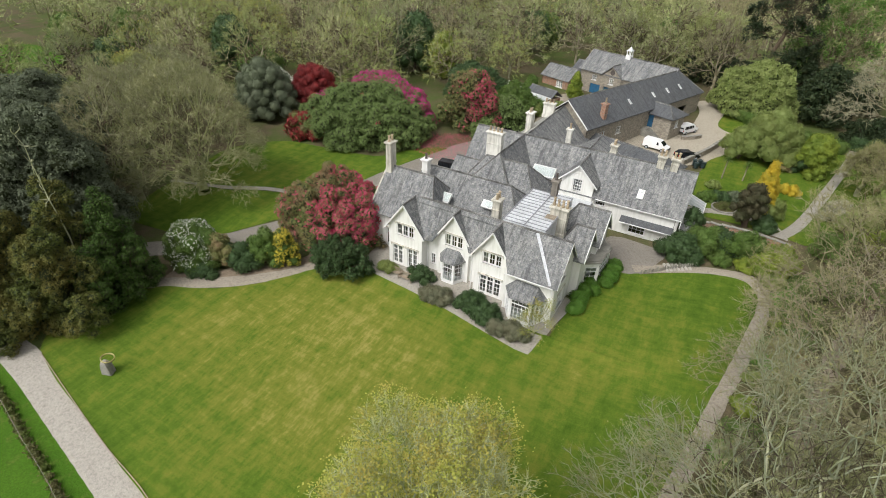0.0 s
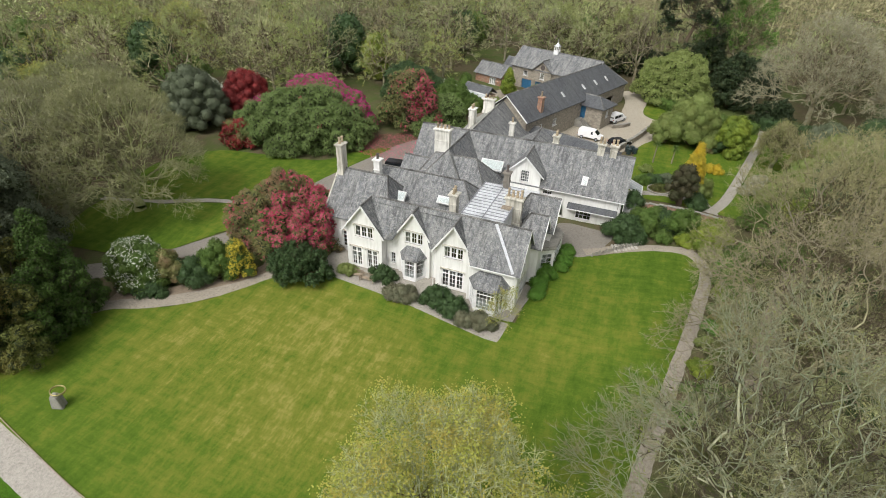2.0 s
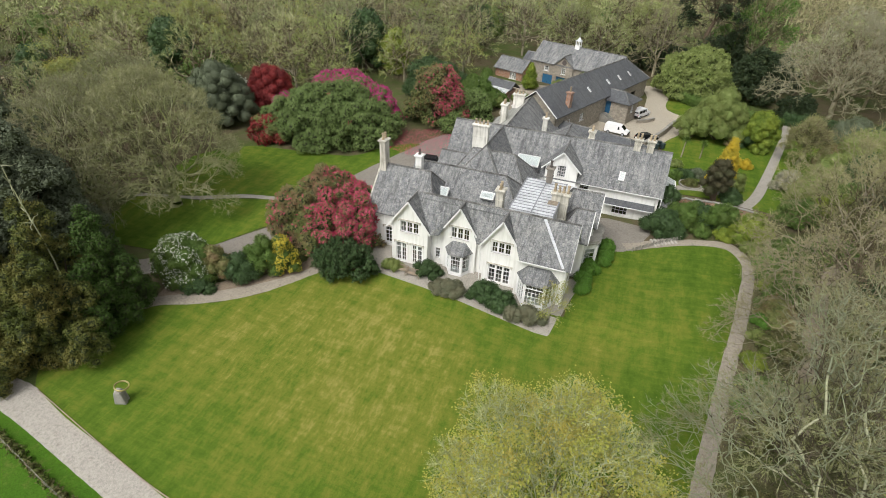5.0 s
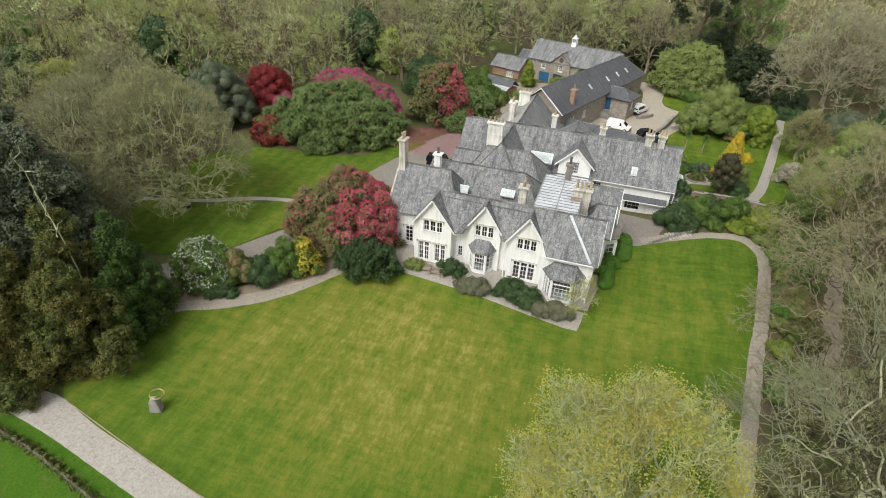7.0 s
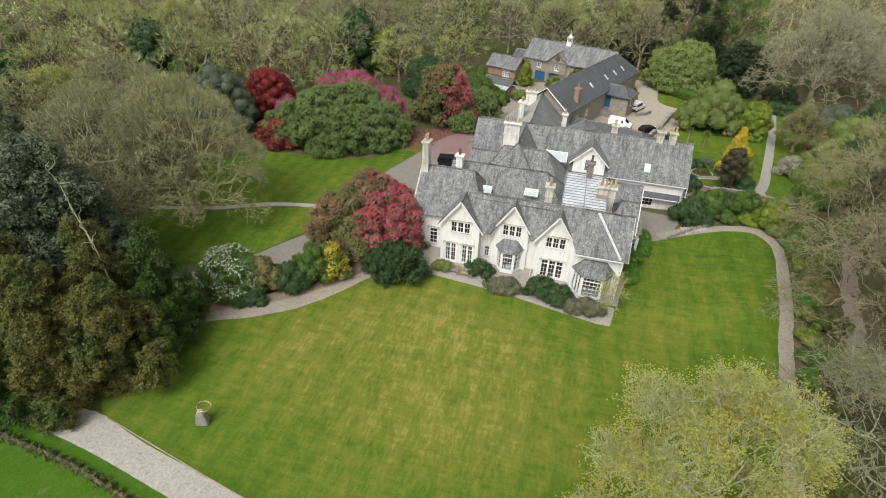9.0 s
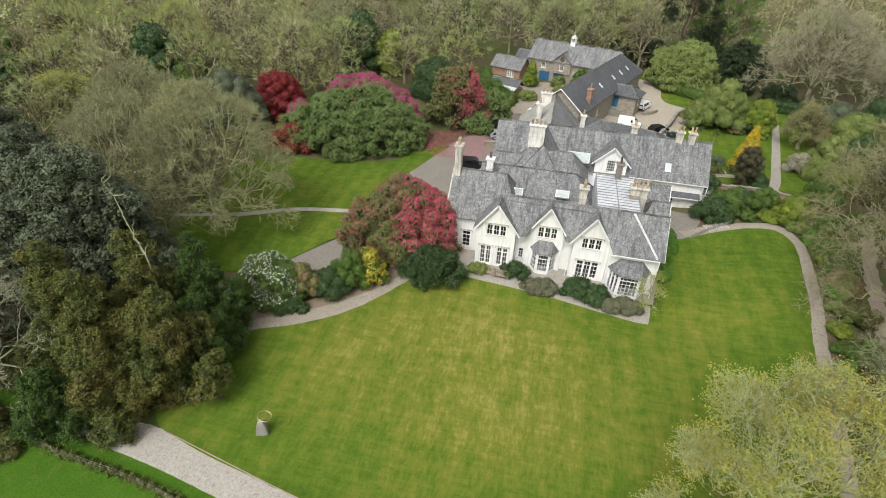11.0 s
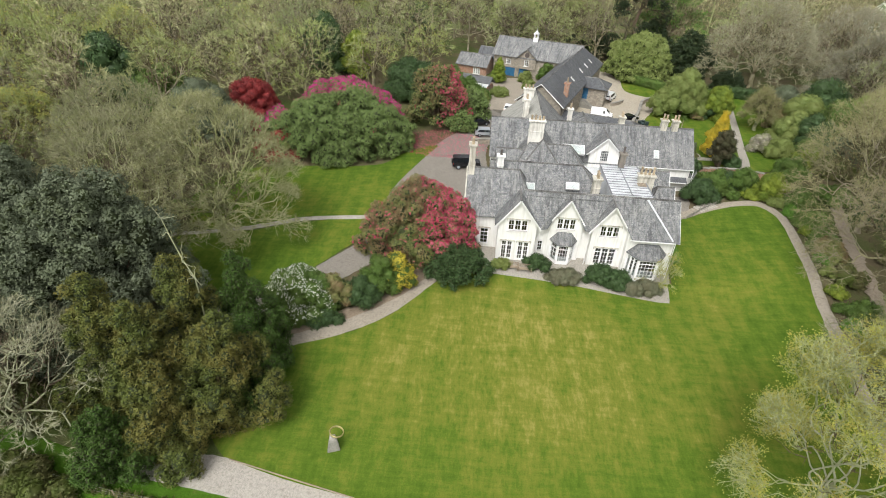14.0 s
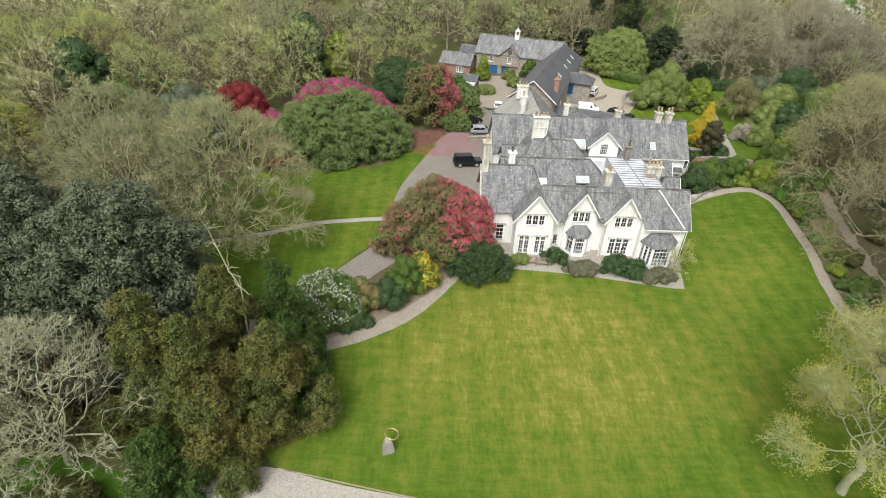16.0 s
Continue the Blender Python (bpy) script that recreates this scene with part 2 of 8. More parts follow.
MAT = {
    "pasture": pasture_material(),
    "grass": lawn_material(),
    "gravel": gravel_material("gravel", (0.33, 0.305, 0.265), (0.43, 0.40, 0.35), (0.23, 0.205, 0.17)),
    "tarmac": gravel_material("drive_surface", (0.20, 0.18, 0.15), (0.26, 0.238, 0.205), (0.15, 0.13, 0.10)),
    "yard": gravel_material("yard_surface", (0.35, 0.31, 0.24), (0.43, 0.385, 0.305), (0.26, 0.225, 0.17)),
    "earth_path": gravel_material("earthy_gravel", (0.27, 0.235, 0.185), (0.35, 0.31, 0.25), (0.18, 0.14, 0.095)),
    "bare_earth": gravel_material("bare_earth", (0.23, 0.19, 0.14), (0.31, 0.26, 0.20), (0.15, 0.125, 0.085)),
    "litter": gravel_material("leaf_litter", (0.19, 0.145, 0.10), (0.27, 0.215, 0.155), (0.12, 0.085, 0.055)),
    "paving": gravel_material("paving", (0.29, 0.265, 0.225), (0.37, 0.345, 0.30), (0.19, 0.17, 0.135)),
    "floor": floor_material(),
    "white_wall": render_wall("white_render", (0.775, 0.77, 0.735), (0.52, 0.51, 0.46)),
    "slate": slate("lichened_slate", (0.070, 0.075, 0.080), (0.205, 0.21, 0.218), (0.44, 0.435, 0.40), 0.75),
    "slate_pale": slate("pale_slate", (0.26, 0.26, 0.235), (0.40, 0.395, 0.355), (0.55, 0.54, 0.48), 0.5),
    "slate_dark": slate("dark_slate", (0.065, 0.07, 0.078), (0.12, 0.125, 0.135), (0.22, 0.22, 0.20), 0.25),
    "ridge": plain("ridge_tile", (0.25, 0.245, 0.23), 0.8, amount=0.75, grain=7.0),
    "lead": plain("lead_sheet", (0.72, 0.74, 0.76), 0.38, 0.15, 6.0, 0.3),
    "lead_seam": plain("lead_seam", (0.33, 0.34, 0.36), 0.55, 0.1, 6.0, 0.4),
    "white_paint": plain("white_paint", (0.82, 0.82, 0.80), 0.5, amount=0.1),
    "render_stack": render_wall("stack_render", (0.58, 0.555, 0.475), (0.17, 0.16, 0.125), 0.95),
    "dark_stack": render_wall("sooty_stack_render", (0.20, 0.18, 0.15), (0.10, 0.09, 0.08), 0.8),
    "cream_stack": render_wall("cream_stack_render", (0.70, 0.685, 0.625), (0.25, 0.235, 0.19), 0.8),
    "pot": plain("clay_pot", (0.52, 0.42, 0.28), 0.8, amount=0.5, grain=6.0),
    "dark_pot": plain("dark_pot", (0.12, 0.10, 0.09), 0.8, amount=0.4, grain=6.0),
    "granite": stone_wall_material("granite_rubble", (0.26, 0.23, 0.18), (0.36, 0.32, 0.26), (0.22, 0.20, 0.17)),
    "brick": stone_wall_material("red_brick", (0.33, 0.15, 0.08), (0.42, 0.20, 0.11), (0.35, 0.31, 0.27), 0.22, 0.075),
    "blue_paint": plain("blue_paint", (0.03, 0.13, 0.25), 0.5, amount=0.2),
    "bark": bark("grey_bark", (0.20, 0.175, 0.13), (0.33, 0.30, 0.23), (0.15, 0.15, 0.06), 0.5, 0.15),
    # Bark on stems; inside crowns its dark colour paints the inner shade.
    "bark_dark_and_shade": bark("dark_bark_and_crown_shade", (0.07, 0.055, 0.04), (0.14, 0.11, 0.08), (0.08, 0.09, 0.04), 0.5, 0.15),
    "twig": bark("grey_twigs", (0.230, 0.252, 0.138), (0.358, 0.376, 0.223), (0.230, 0.274, 0.092), 0.6),
    "twig_beech": bark("beech_twigs", (0.21, 0.215, 0.125), (0.31, 0.31, 0.19), (0.20, 0.225, 0.08), 0.6),
    "bark_lichen": bark("lichened_bark", (0.25, 0.26, 0.175), (0.41, 0.425, 0.31), (0.25, 0.28, 0.13), 0.5, 0.15),
    "twig_olive": bark("olive_twigs", (0.273, 0.278, 0.157), (0.429, 0.435, 0.273), (0.278, 0.307, 0.116), 0.5),
    "bark_moss": bark("mossy_bark", (0.22, 0.225, 0.135), (0.34, 0.34, 0.22), (0.235, 0.265, 0.085), 0.7, 0.15),
    "leaf_bramble": leaf("bramble_leaves", (0.09, 0.10, 0.035), (0.16, 0.14, 0.06), (0.10, 0.13, 0.03), 0.6),
    "twig_pale": bark("pale_twigs", (0.30, 0.305, 0.205), (0.45, 0.45, 0.315), (0.29, 0.315, 0.14), 0.5, 0.15),
    "twig_brown": bark("brownish_twigs", (0.210, 0.191, 0.121), (0.338, 0.306, 0.205), (0.242, 0.249, 0.096), 0.5),
    "twig_grey": bark("cool_grey_twigs", (0.20, 0.195, 0.145), (0.32, 0.31, 0.24), (0.21, 0.22, 0.11), 0.5),
    "twig_green": bark("greenish_twigs", (0.249, 0.287, 0.134), (0.383, 0.415, 0.223), (0.268, 0.332, 0.089), 0.6),
    "leaf_spring": leaf("spring_leaves", (0.26, 0.31, 0.055), (0.40, 0.40, 0.085), (0.36, 0.31, 0.07), 0.6),
    # Shade between leaf heads, put into the colour of the cores.
    "leaf_gap_shade": leaf("foliage_gap_shade", (0.030, 0.042, 0.015), (0.048, 0.060, 0.022), (0.038, 0.048, 0.018), 0.5, 0.7, 0.0),
    "leaf_fresh": leaf("fresh_green_leaves", (0.08, 0.19, 0.025), (0.13, 0.26, 0.04), (0.10, 0.20, 0.03), 0.6),
    "leaf_bud": leaf("budding_leaves", (0.19, 0.21, 0.07), (0.27, 0.28, 0.10), (0.22, 0.21, 0.09), 0.2),
    "leaf_olive": leaf("olive_young_leaves", (0.15, 0.19, 0.045), (0.23, 0.26, 0.075), (0.20, 0.20, 0.06), 0.2),
    "leaf_rhodo": leaf("rhododendron_leaves", (0.115, 0.175, 0.050), (0.205, 0.270, 0.092), (0.145, 0.208, 0.064), 0.5, 0.5, 0.12),
    "leaf_rhodo2": leaf("bronze_green_leaves", (0.12, 0.158, 0.046), (0.215, 0.225, 0.078), (0.235, 0.165, 0.088), 0.35, 0.5, 0.15),
    "leaf_dark": leaf("dark_evergreen_leaves", (0.032, 0.065, 0.022), (0.065, 0.11, 0.038), (0.05, 0.085, 0.03), 0.4, 0.45, 0.1),
    "leaf_holm": leaf("grey_green_leaves", (0.092, 0.112, 0.068), (0.142, 0.165, 0.105), (0.115, 0.138, 0.08), 0.3, 0.6, 0.1),
    "leaf_conifer": leaf("conifer_fronds", (0.066, 0.090, 0.021), (0.134, 0.158, 0.038), (0.148, 0.134, 0.034), 0.22, 0.7, 0.12),
    "leaf_conifer2": leaf("green_conifer_fronds", (0.038, 0.085, 0.016), (0.085, 0.14, 0.03), (0.055, 0.10, 0.018), 0.4, 0.7, 0.15),
    "leaf_yew": leaf("blackish_evergreen_leaves", (0.020, 0.036, 0.015), (0.044, 0.066, 0.027), (0.032, 0.050, 0.02), 0.4, 0.5, 0.1),
    "leaf_mid": leaf("mid_green_leaves", (0.07, 0.13, 0.025), (0.13, 0.20, 0.045), (0.10, 0.15, 0.035), 0.4),
    "leaf_soft": leaf("soft_olive_leaves", (0.15, 0.205, 0.055), (0.25, 0.30, 0.095), (0.185, 0.22, 0.065), 0.5),
    "leaf_pale": leaf("pale_laurel_leaves", (0.20, 0.25, 0.075), (0.31, 0.35, 0.13), (0.17, 0.22, 0.06), 0.5),
    "leaf_laurel": leaf("glossy_laurel_leaves", (0.21, 0.285, 0.08), (0.41, 0.47, 0.17), (0.30, 0.36, 0.115), 0.3, 0.4),
    "leaf_heath": leaf("grey_heath_leaves", (0.12, 0.13, 0.078), (0.19, 0.198, 0.125), (0.145, 0.14, 0.085), 0.8, 0.7, 0.1),
    "leaf_brown": leaf("brownish_dark_leaves", (0.055, 0.055, 0.03), (0.10, 0.085, 0.045), (0.07, 0.075, 0.035), 0.6),
    "leaf_lime": leaf("lime_leaves", (0.17, 0.24, 0.03), (0.28, 0.32, 0.05), (0.14, 0.20, 0.03), 0.6),
    "leaf_gold": leaf("golden_leaves", (0.50, 0.38, 0.03), (0.62, 0.46, 0.05), (0.40, 0.34, 0.04), 0.6),
    "leaf_red": leaf("red_leaves", (0.22, 0.03, 0.03), (0.36, 0.06, 0.055), (0.17, 0.03, 0.03), 0.5),
    "flower_pink": leaf("crimson_flowers", (0.60, 0.065, 0.155), (0.73, 0.17, 0.28), (0.46, 0.04, 0.105), 0.7),
    "flower_magenta": leaf("magenta_flowers", (0.54, 0.035, 0.22), (0.68, 0.10, 0.35), (0.42, 0.025, 0.17), 0.6),
    "flower_white": leaf("white_flowers", (0.70, 0.72, 0.62), (0.80, 0.80, 0.72), (0.6, 0.64, 0.52), 0.7),
    "flower_yellow": leaf("yellow_flowers", (0.58, 0.47, 0.05), (0.68, 0.58, 0.09), (0.44, 0.38, 0.05), 0.7),
    "leaf_blossom": leaf("pale_blossom_and_leaves", (0.16, 0.17, 0.09), (0.62, 0.56, 0.50), (0.30, 0.30, 0.18), 1.5),
    "petals": plain("fallen_petals", (0.45, 0.10, 0.12), 0.9, amount=0.5, grain=12.0),
    "stone": plain("grey_stone", (0.34, 0.325, 0.285), 0.85, amount=0.4, grain=12.0),
    "step_stone": plain("pale_step_stone", (0.50, 0.47, 0.41), 0.85, amount=0.3, grain=10.0),
    "brass": plain("gilded_metal", (0.62, 0.52, 0.25), 0.4, 0.8, amount=0.3),
    "wood": plain("weathered_teak", (0.36, 0.29, 0.21), 0.8, amount=0.35, grain=14.0),
    "black_paint": plain("black_car_paint", (0.012, 0.012, 0.014), 0.25, amount=0.1, bump=0),
    "silver_paint": plain("silver_car_paint", (0.42, 0.45, 0.48), 0.3, 0.4, amount=0.05, bump=0),
    "white_car": plain("white_car_paint", (0.80, 0.80, 0.80), 0.3, amount=0.05, bump=0),
    "rubber": plain("tyre_rubber", (0.02, 0.02, 0.02), 0.85),
    "plastic_bin": plain("bin_plastic", (0.03, 0.05, 0.05), 0.5),
    "green_tarp": plain("green_fabric", (0.16, 0.42, 0.14), 0.8),
    "headlight": plain("lamp_glass", (0.7, 0.7, 0.7), 0.15, amount=0.05, bump=0),
    "rust": plain("rust_stained_sheet", (0.46, 0.38, 0.28), 0.8, amount=0.5, grain=3.0),
}


def glass_material():
    m = Nodes("window_glass", 0.03)
    m.b.inputs["Transmission Weight"].default_value = 1.0
    m.b.inputs["IOR"].default_value = 1.45
    m.colour((0.85, 0.9, 0.9))
    return m.mat


MAT["glass"] = glass_material()

# ---- tools ----
RNG = np.random.default_rng(7)


def smooth(a, b, x):
    t = min(max((x - a) / (b - a), 0.0), 1.0)
    return t * t * (3 - 2 * t)


def ground(x, y):
    """The land's height: level at the house front, falling over the lawn, rising behind."""
    if y < -5:
        z = -0.85 + 0.058 * (y + 5)
    elif y < 0:
        z = 0.17 * y
    else:
        z = 0.045 * y
    z -= 0.05 * min(max(-12 - x, 0), 30) * (1 - smooth(60, 130, y)) * smooth(-35, 0, y)
    z += 1.5 * smooth(25, 39, x) * smooth(-46, -22, y) * (1 - smooth(24, 40, y)) * (1 - smooth(70, 110, x))
    return z


def quick_mesh(name, verts, faces, mats, face_mats=None, uvs=None, smooth_faces=False):
    """A mesh from arrays; faces: an array of equal-sided faces or a list of such arrays."""
    me = bpy.data.meshes.new(name)
    verts = np.asarray(verts, dtype=np.float32)
    blocks = [np.asarray(f, dtype=np.int32) for f in (faces if isinstance(faces, list) else [faces]) if len(f)]
    me.vertices.add(len(verts))
    me.vertices.foreach_set("co", verts.ravel())
    loops = np.concatenate([b.ravel() for b in blocks])
    counts = np.concatenate([np.full(len(b), b.shape[1], dtype=np.int32) for b in blocks])
    me.loops.add(len(loops))
    me.loops.foreach_set("vertex_index", loops)
    me.polygons.add(len(counts))
    me.polygons.foreach_set("loop_start", np.concatenate([[0], np.cumsum(counts)[:-1]]).astype(np.int32))
    if face_mats is not None:
        me.polygons.foreach_set("material_index", np.asarray(face_mats, dtype=np.int32))
    if smooth_faces:
        me.polygons.foreach_set("use_smooth", np.ones(len(counts), dtype=bool))
    for m in mats:
        me.materials.append(m)
    me.update(calc_edges=True)
    if uvs is not None:
        layer = me.uv_layers.new(name="UVMap")
        layer.data.foreach_set("uv", np.asarray(uvs, dtype=np.float32).ravel())
    return me


def put_uv(bm):
    """Metres along the level and up the slope, for every face."""
    lay = bm.loops.layers.uv.verify()
    bm.normal_update()
    for f in bm.faces:
        n = f.normal
        u = Vector((-n.y, n.x, 0))
        u = u.normalized() if u.length > 0.01 else Vector((1, 0, 0))
        v = n.cross(u)
        for lp in f.loops:
            lp[lay].uv = (lp.vert.co.dot(u), lp.vert.co.dot(v))


def part(name, bm, material, parent=None, label="", uv=False, shade=False):
    """One bmesh as one mesh object, under a thing or a part."""
    if uv:
        put_uv(bm)
    me = bpy.data.meshes.new(name)
    bm.to_mesh(me)
    bm.free()
    mats = material if isinstance(material, (list, tuple)) else [material]
    for m in mats:
        me.materials.append(m)
    if shade:
        for p in me.polygons:
            p.use_smooth = True
    ob = new(name, me)
    ob.parent = parent
    return tagged(ob, label=label)


def mesh_part(name, me, parent=None, label=""):
    ob = new(name, me)
    ob.parent = parent
    return tagged(ob, label=label)


def thing(name, label, category, m=None, group="", kind=""):
    ob = new(name)
    ob.empty_display_size = 0.2
    if m is not None:
        ob.matrix_world = m
    return tagged(ob, label, category, group, kind)


def box(bm, x0, x1, y0, y1, z0, z1, m=None, mat=0):
    vs = [bm.verts.new((x, y, z)) for z in (z0, z1) for x, y in ((x0, y0), (x1, y0), (x1, y1), (x0, y1))]
    if m is not None:
        for v in vs:
            v.co = m @ v.co
    for q in ((3, 2, 1, 0), (4, 5, 6, 7), (0, 1, 5, 4), (1, 2, 6, 5), (2, 3, 7, 6), (3, 0, 4, 7)):
        bm.faces.new([vs[i] for i in q]).material_index = mat
    return vs


def cyl(bm, x, y, z0, z1, r0, r1, n=10, m=None, mat=0):
    lo = [bm.verts.new((x + r0 * math.cos(2 * math.pi * i / n), y + r0 * math.sin(2 * math.pi * i / n), z0)) for i in range(n)]
    hi = [bm.verts.new((x + r1 * math.cos(2 * math.pi * i / n), y + r1 * math.sin(2 * math.pi * i / n), z1)) for i in range(n)]
    if m is not None:
        for v in lo + hi:
            v.co = m @ v.co
    for i in range(n):
        bm.faces.new((lo[i], lo[(i + 1) % n], hi[(i + 1) % n], hi[i])).material_index = mat
    bm.faces.new(lo[::-1]).material_index = mat
    bm.faces.new(hi).material_index = mat


def bar(bm, a, b, w, h):
    """A straight bar of w by h from a to b."""
    a, b = Vector(a), Vector(b)
    d = (b - a)
    q = d.to_track_quat("X", "Z").to_matrix().to_4x4()
    box(bm, 0, d.length, -w / 2, w / 2, -h / 2, h / 2, Matrix.Translation(a) @ q)


def prism(bm, outline, z0, z1, m=None):
    """A flat outline (x, y) raised from z0 to z1."""
    lo = [bm.verts.new((x, y, z0)) for x, y in outline]
    hi = [bm.verts.new((x, y, z1)) for x, y in outline]
    if m is not None:
        for v in lo + hi:
            v.co = m @ v.co
    n = len(outline)
    for i in range(n):
        bm.faces.new((lo[i], lo[(i + 1) % n], hi[(i + 1) % n], hi[i]))
    bm.faces.new(lo[::-1])
    bm.faces.new(hi)


def spline(points, step=0.5, closed=False):
    """Points on a smooth line through the given ones."""
    p = [Vector((*q, 0)) if len(q) == 2 else Vector(q) for q in points]
    n, out = len(p), []
    for i in range(n if closed else n - 1):
        a, b = p[i], p[(i + 1) % n]
        prev = p[(i - 1) % n] if closed or i > 0 else a * 2 - b
        nxt = p[(i + 2) % n] if closed or i < n - 2 else b * 2 - a
        k = max(1, int((b - a).length / step))
        for j in range(k):
            t = j / k
            out.append(0.5 * ((2 * a) + (b - prev) * t + (2 * prev - 5 * a + 4 * b - nxt) * t * t + (3 * a - prev - 3 * b + nxt) * t ** 3))
    if not closed:
        out.append(p[-1])
    return out


def strip(name, left, right, material, lift, label, category, kind="structure", ragged=0.12, across=6):
    """A path laid on the land between two edge lines."""
    a, b = spline(left, 0.4), spline(right, 0.4)
    n = max(len(a), len(b)) * 1
    def at(line, t):
        f = t * (len(line) - 1)
        i = min(int(f), len(line) - 2)
        return line[i].lerp(line[i + 1], f - i)
    verts, faces = [], []
    for i in range(n):
        p, q = at(a, i / (n - 1)), at(b, i / (n - 1))
        for j in range(across + 1):
            w = p.lerp(q, j / across)
            if j in (0, across):
                w = w + Vector((noise.noise(w * 1.3), noise.noise(w * 1.3 + Vector((9, 9, 9))), 0)) * ragged
            verts.append((w.x, w.y, ground(w.x, w.y) + lift - (0.06 if j in (0, across) else 0)))
    for i in range(n - 1):
        for j in range(across):
            k = i * (across + 1) + j
            faces.append((k, k + 1, k + across + 2, k + across + 1))
    ob = new(name, quick_mesh(name, verts, np.array(faces), [material], smooth_faces=True))
    return tagged(ob, label, category, kind=kind)


def sheet(name, outline, material, lift, label, category, kind="structure", step=0.6, ragged=0.15):
    """An area laid on the land inside a smooth outline, filled row by row."""
    line = spline(outline, 0.4, closed=True)
    line = [w + Vector((noise.noise(w * 0.9), noise.noise(w * 0.9 + Vector((5, 5, 5))), 0)) * ragged for w in line]
    ys = [w.y for w in line]
    rows = int((max(ys) - min(ys)) / step) + 1
    verts, faces = [], []
    y0, y1 = min(ys) + 1e-3, max(ys) - 1e-3
    across = 40
    spans = []
    for r in range(rows + 1):
        y = y0 + (y1 - y0) * r / rows
        xs = []
        for i, w in enumerate(line):
            v = line[(i + 1) % len(line)]
            if (w.y <= y) != (v.y <= y):
                xs.append(w.x + (v.x - w.x) * (y - w.y) / (v.y - w.y))
        xs.sort()
        spans.append((y, xs[0], xs[-1]) if xs else (y, 0, 0))
    for y, xa, xb in spans:
        for j in range(across + 1):
            x = xa + (xb - xa) * j / across
            edge = j in (0, across) or y in (spans[0][0], spans[-1][0])
            verts.append((x, y, ground(x, y) + lift - (0.05 if edge else 0)))
    for r in range(rows):
        for j in range(across):
            k = r * (across + 1) + j
            faces.append((k, k + 1, k + across + 2, k + across + 1))
    ob = new(name, quick_mesh(name, verts, np.array(faces), [material], smooth_faces=True))
    return tagged(ob, label, category, kind=kind)


# ---- the land ----
def land():
    xs = np.concatenate([np.linspace(-2400, -120, 24), np.linspace(-115, 115, 116), np.linspace(120, 2400, 24)])
    ys = np.concatenate([np.linspace(-1500, -60, 16), np.linspace(-55, 110, 116), np.linspace(115, 2400, 30)])
    verts = [(x, y, ground(x, y) + 0.12 * noise.noise(Vector((x * 0.15, y * 0.15, 0))) - 0.12) for y in ys for x in xs]
    n = len(xs)
    faces = [(r * n + c, r * n + c + 1, (r + 1) * n + c + 1, (r + 1) * n + c) for r in range(len(ys) - 1) for c in range(n - 1)]
    ob = new("ground", quick_mesh("ground", verts, np.array(faces), [MAT["floor"]], smooth_faces=True))
    tagged(ob, "brown and green woodland floor with leaf litter", "ground", kind="structure")


land()
sheet("lawn", [(-21.5, -30.6), (-11, -32.6), (2, -34.9), (14, -37.8), (24, -41), (31.5, -36), (33.3, -25), (35.0, -16.5), (36.1, -10.5), (37.3, -4), (38.3, 1), (39.3, 7), (39.9, 11), (39.8, 13.8), (38.3, 15.8), (35.5, 15.8), (31.6, 14.9), (28.4, 13.4), (24.4, 11.6), (22.7, 6), (21.75, -1.2), (20.8, -5.5), (20.65, -5.8), (20.2, -5.75), (11, -4.2), (2, -2.9), (-3, -2.8), (-7.6, -5.6), (-11.7, -11.4), (-16.4, -14.9), (-21.6, -17.2), (-25, -22), (-25, -27)],
      MAT["grass"], 0.02, "mown green lawn with yellow moss patches", "lawn", step=0.4)
sheet("side_lawn", [(-42, 4), (-35.2, 4.0), (-26.7, 7.3), (-15.6, 8.6), (-15.6, 13.6), (-13.6, 21.8), (-9.8, 32.5), (-16, 29), (-20, 24), (-31, 23), (-40, 22), (-46, 14)],
      MAT["grass"], 0.02, "bright mown lawn behind the flowering shrubs", "lawn")
sheet("lower_lawn", [(-43, 1.8), (-35.4, 2.6), (-26.8, 5.9), (-17, 7.1), (-16.6, 4.0), (-22, -3.0), (-26, -7), (-33, -9), (-42, -8)],
      MAT["grass"], 0.02, "small mown lawn below the curved path", "lawn")
sheet("kitchen_garden_lawn", [(41.9, 29.2), (44.8, 36.5), (50.3, 58.5), (52.6, 69), (63, 68), (63, 55), (55, 40), (50, 29.5)],
      MAT["grass"], 0.02, "narrow lawn strip in the walled garden", "lawn")
sheet("garden_lawn", [(30, 33), (30, 50), (33, 62), (46, 68), (51.6, 66), (50.1, 59), (45.2, 40), (42.0, 30.5), (36, 30)],
      MAT["grass"], 0.02, "lawn under garden trees beside the yard", "lawn")
sheet("field", [(-75, -22), (-50, -27.5), (-31.0, -31.5), (-21, -32.6), (-12, -34.0), (-3, -35.6), (11, -41.2), (24, -47), (42, -57), (70, -74), (60, -110), (0, -120), (-60, -110), (-90, -60)],
      MAT["pasture"], 0.01, "rough green pasture below the gravel drive", "field")
sheet("far_field", [(-152, 13), (-124, 9), (-118, 20), (-130, 33), (-152, 32)],
      MAT["pasture"], 0.5, "distant green pasture among trees", "field")
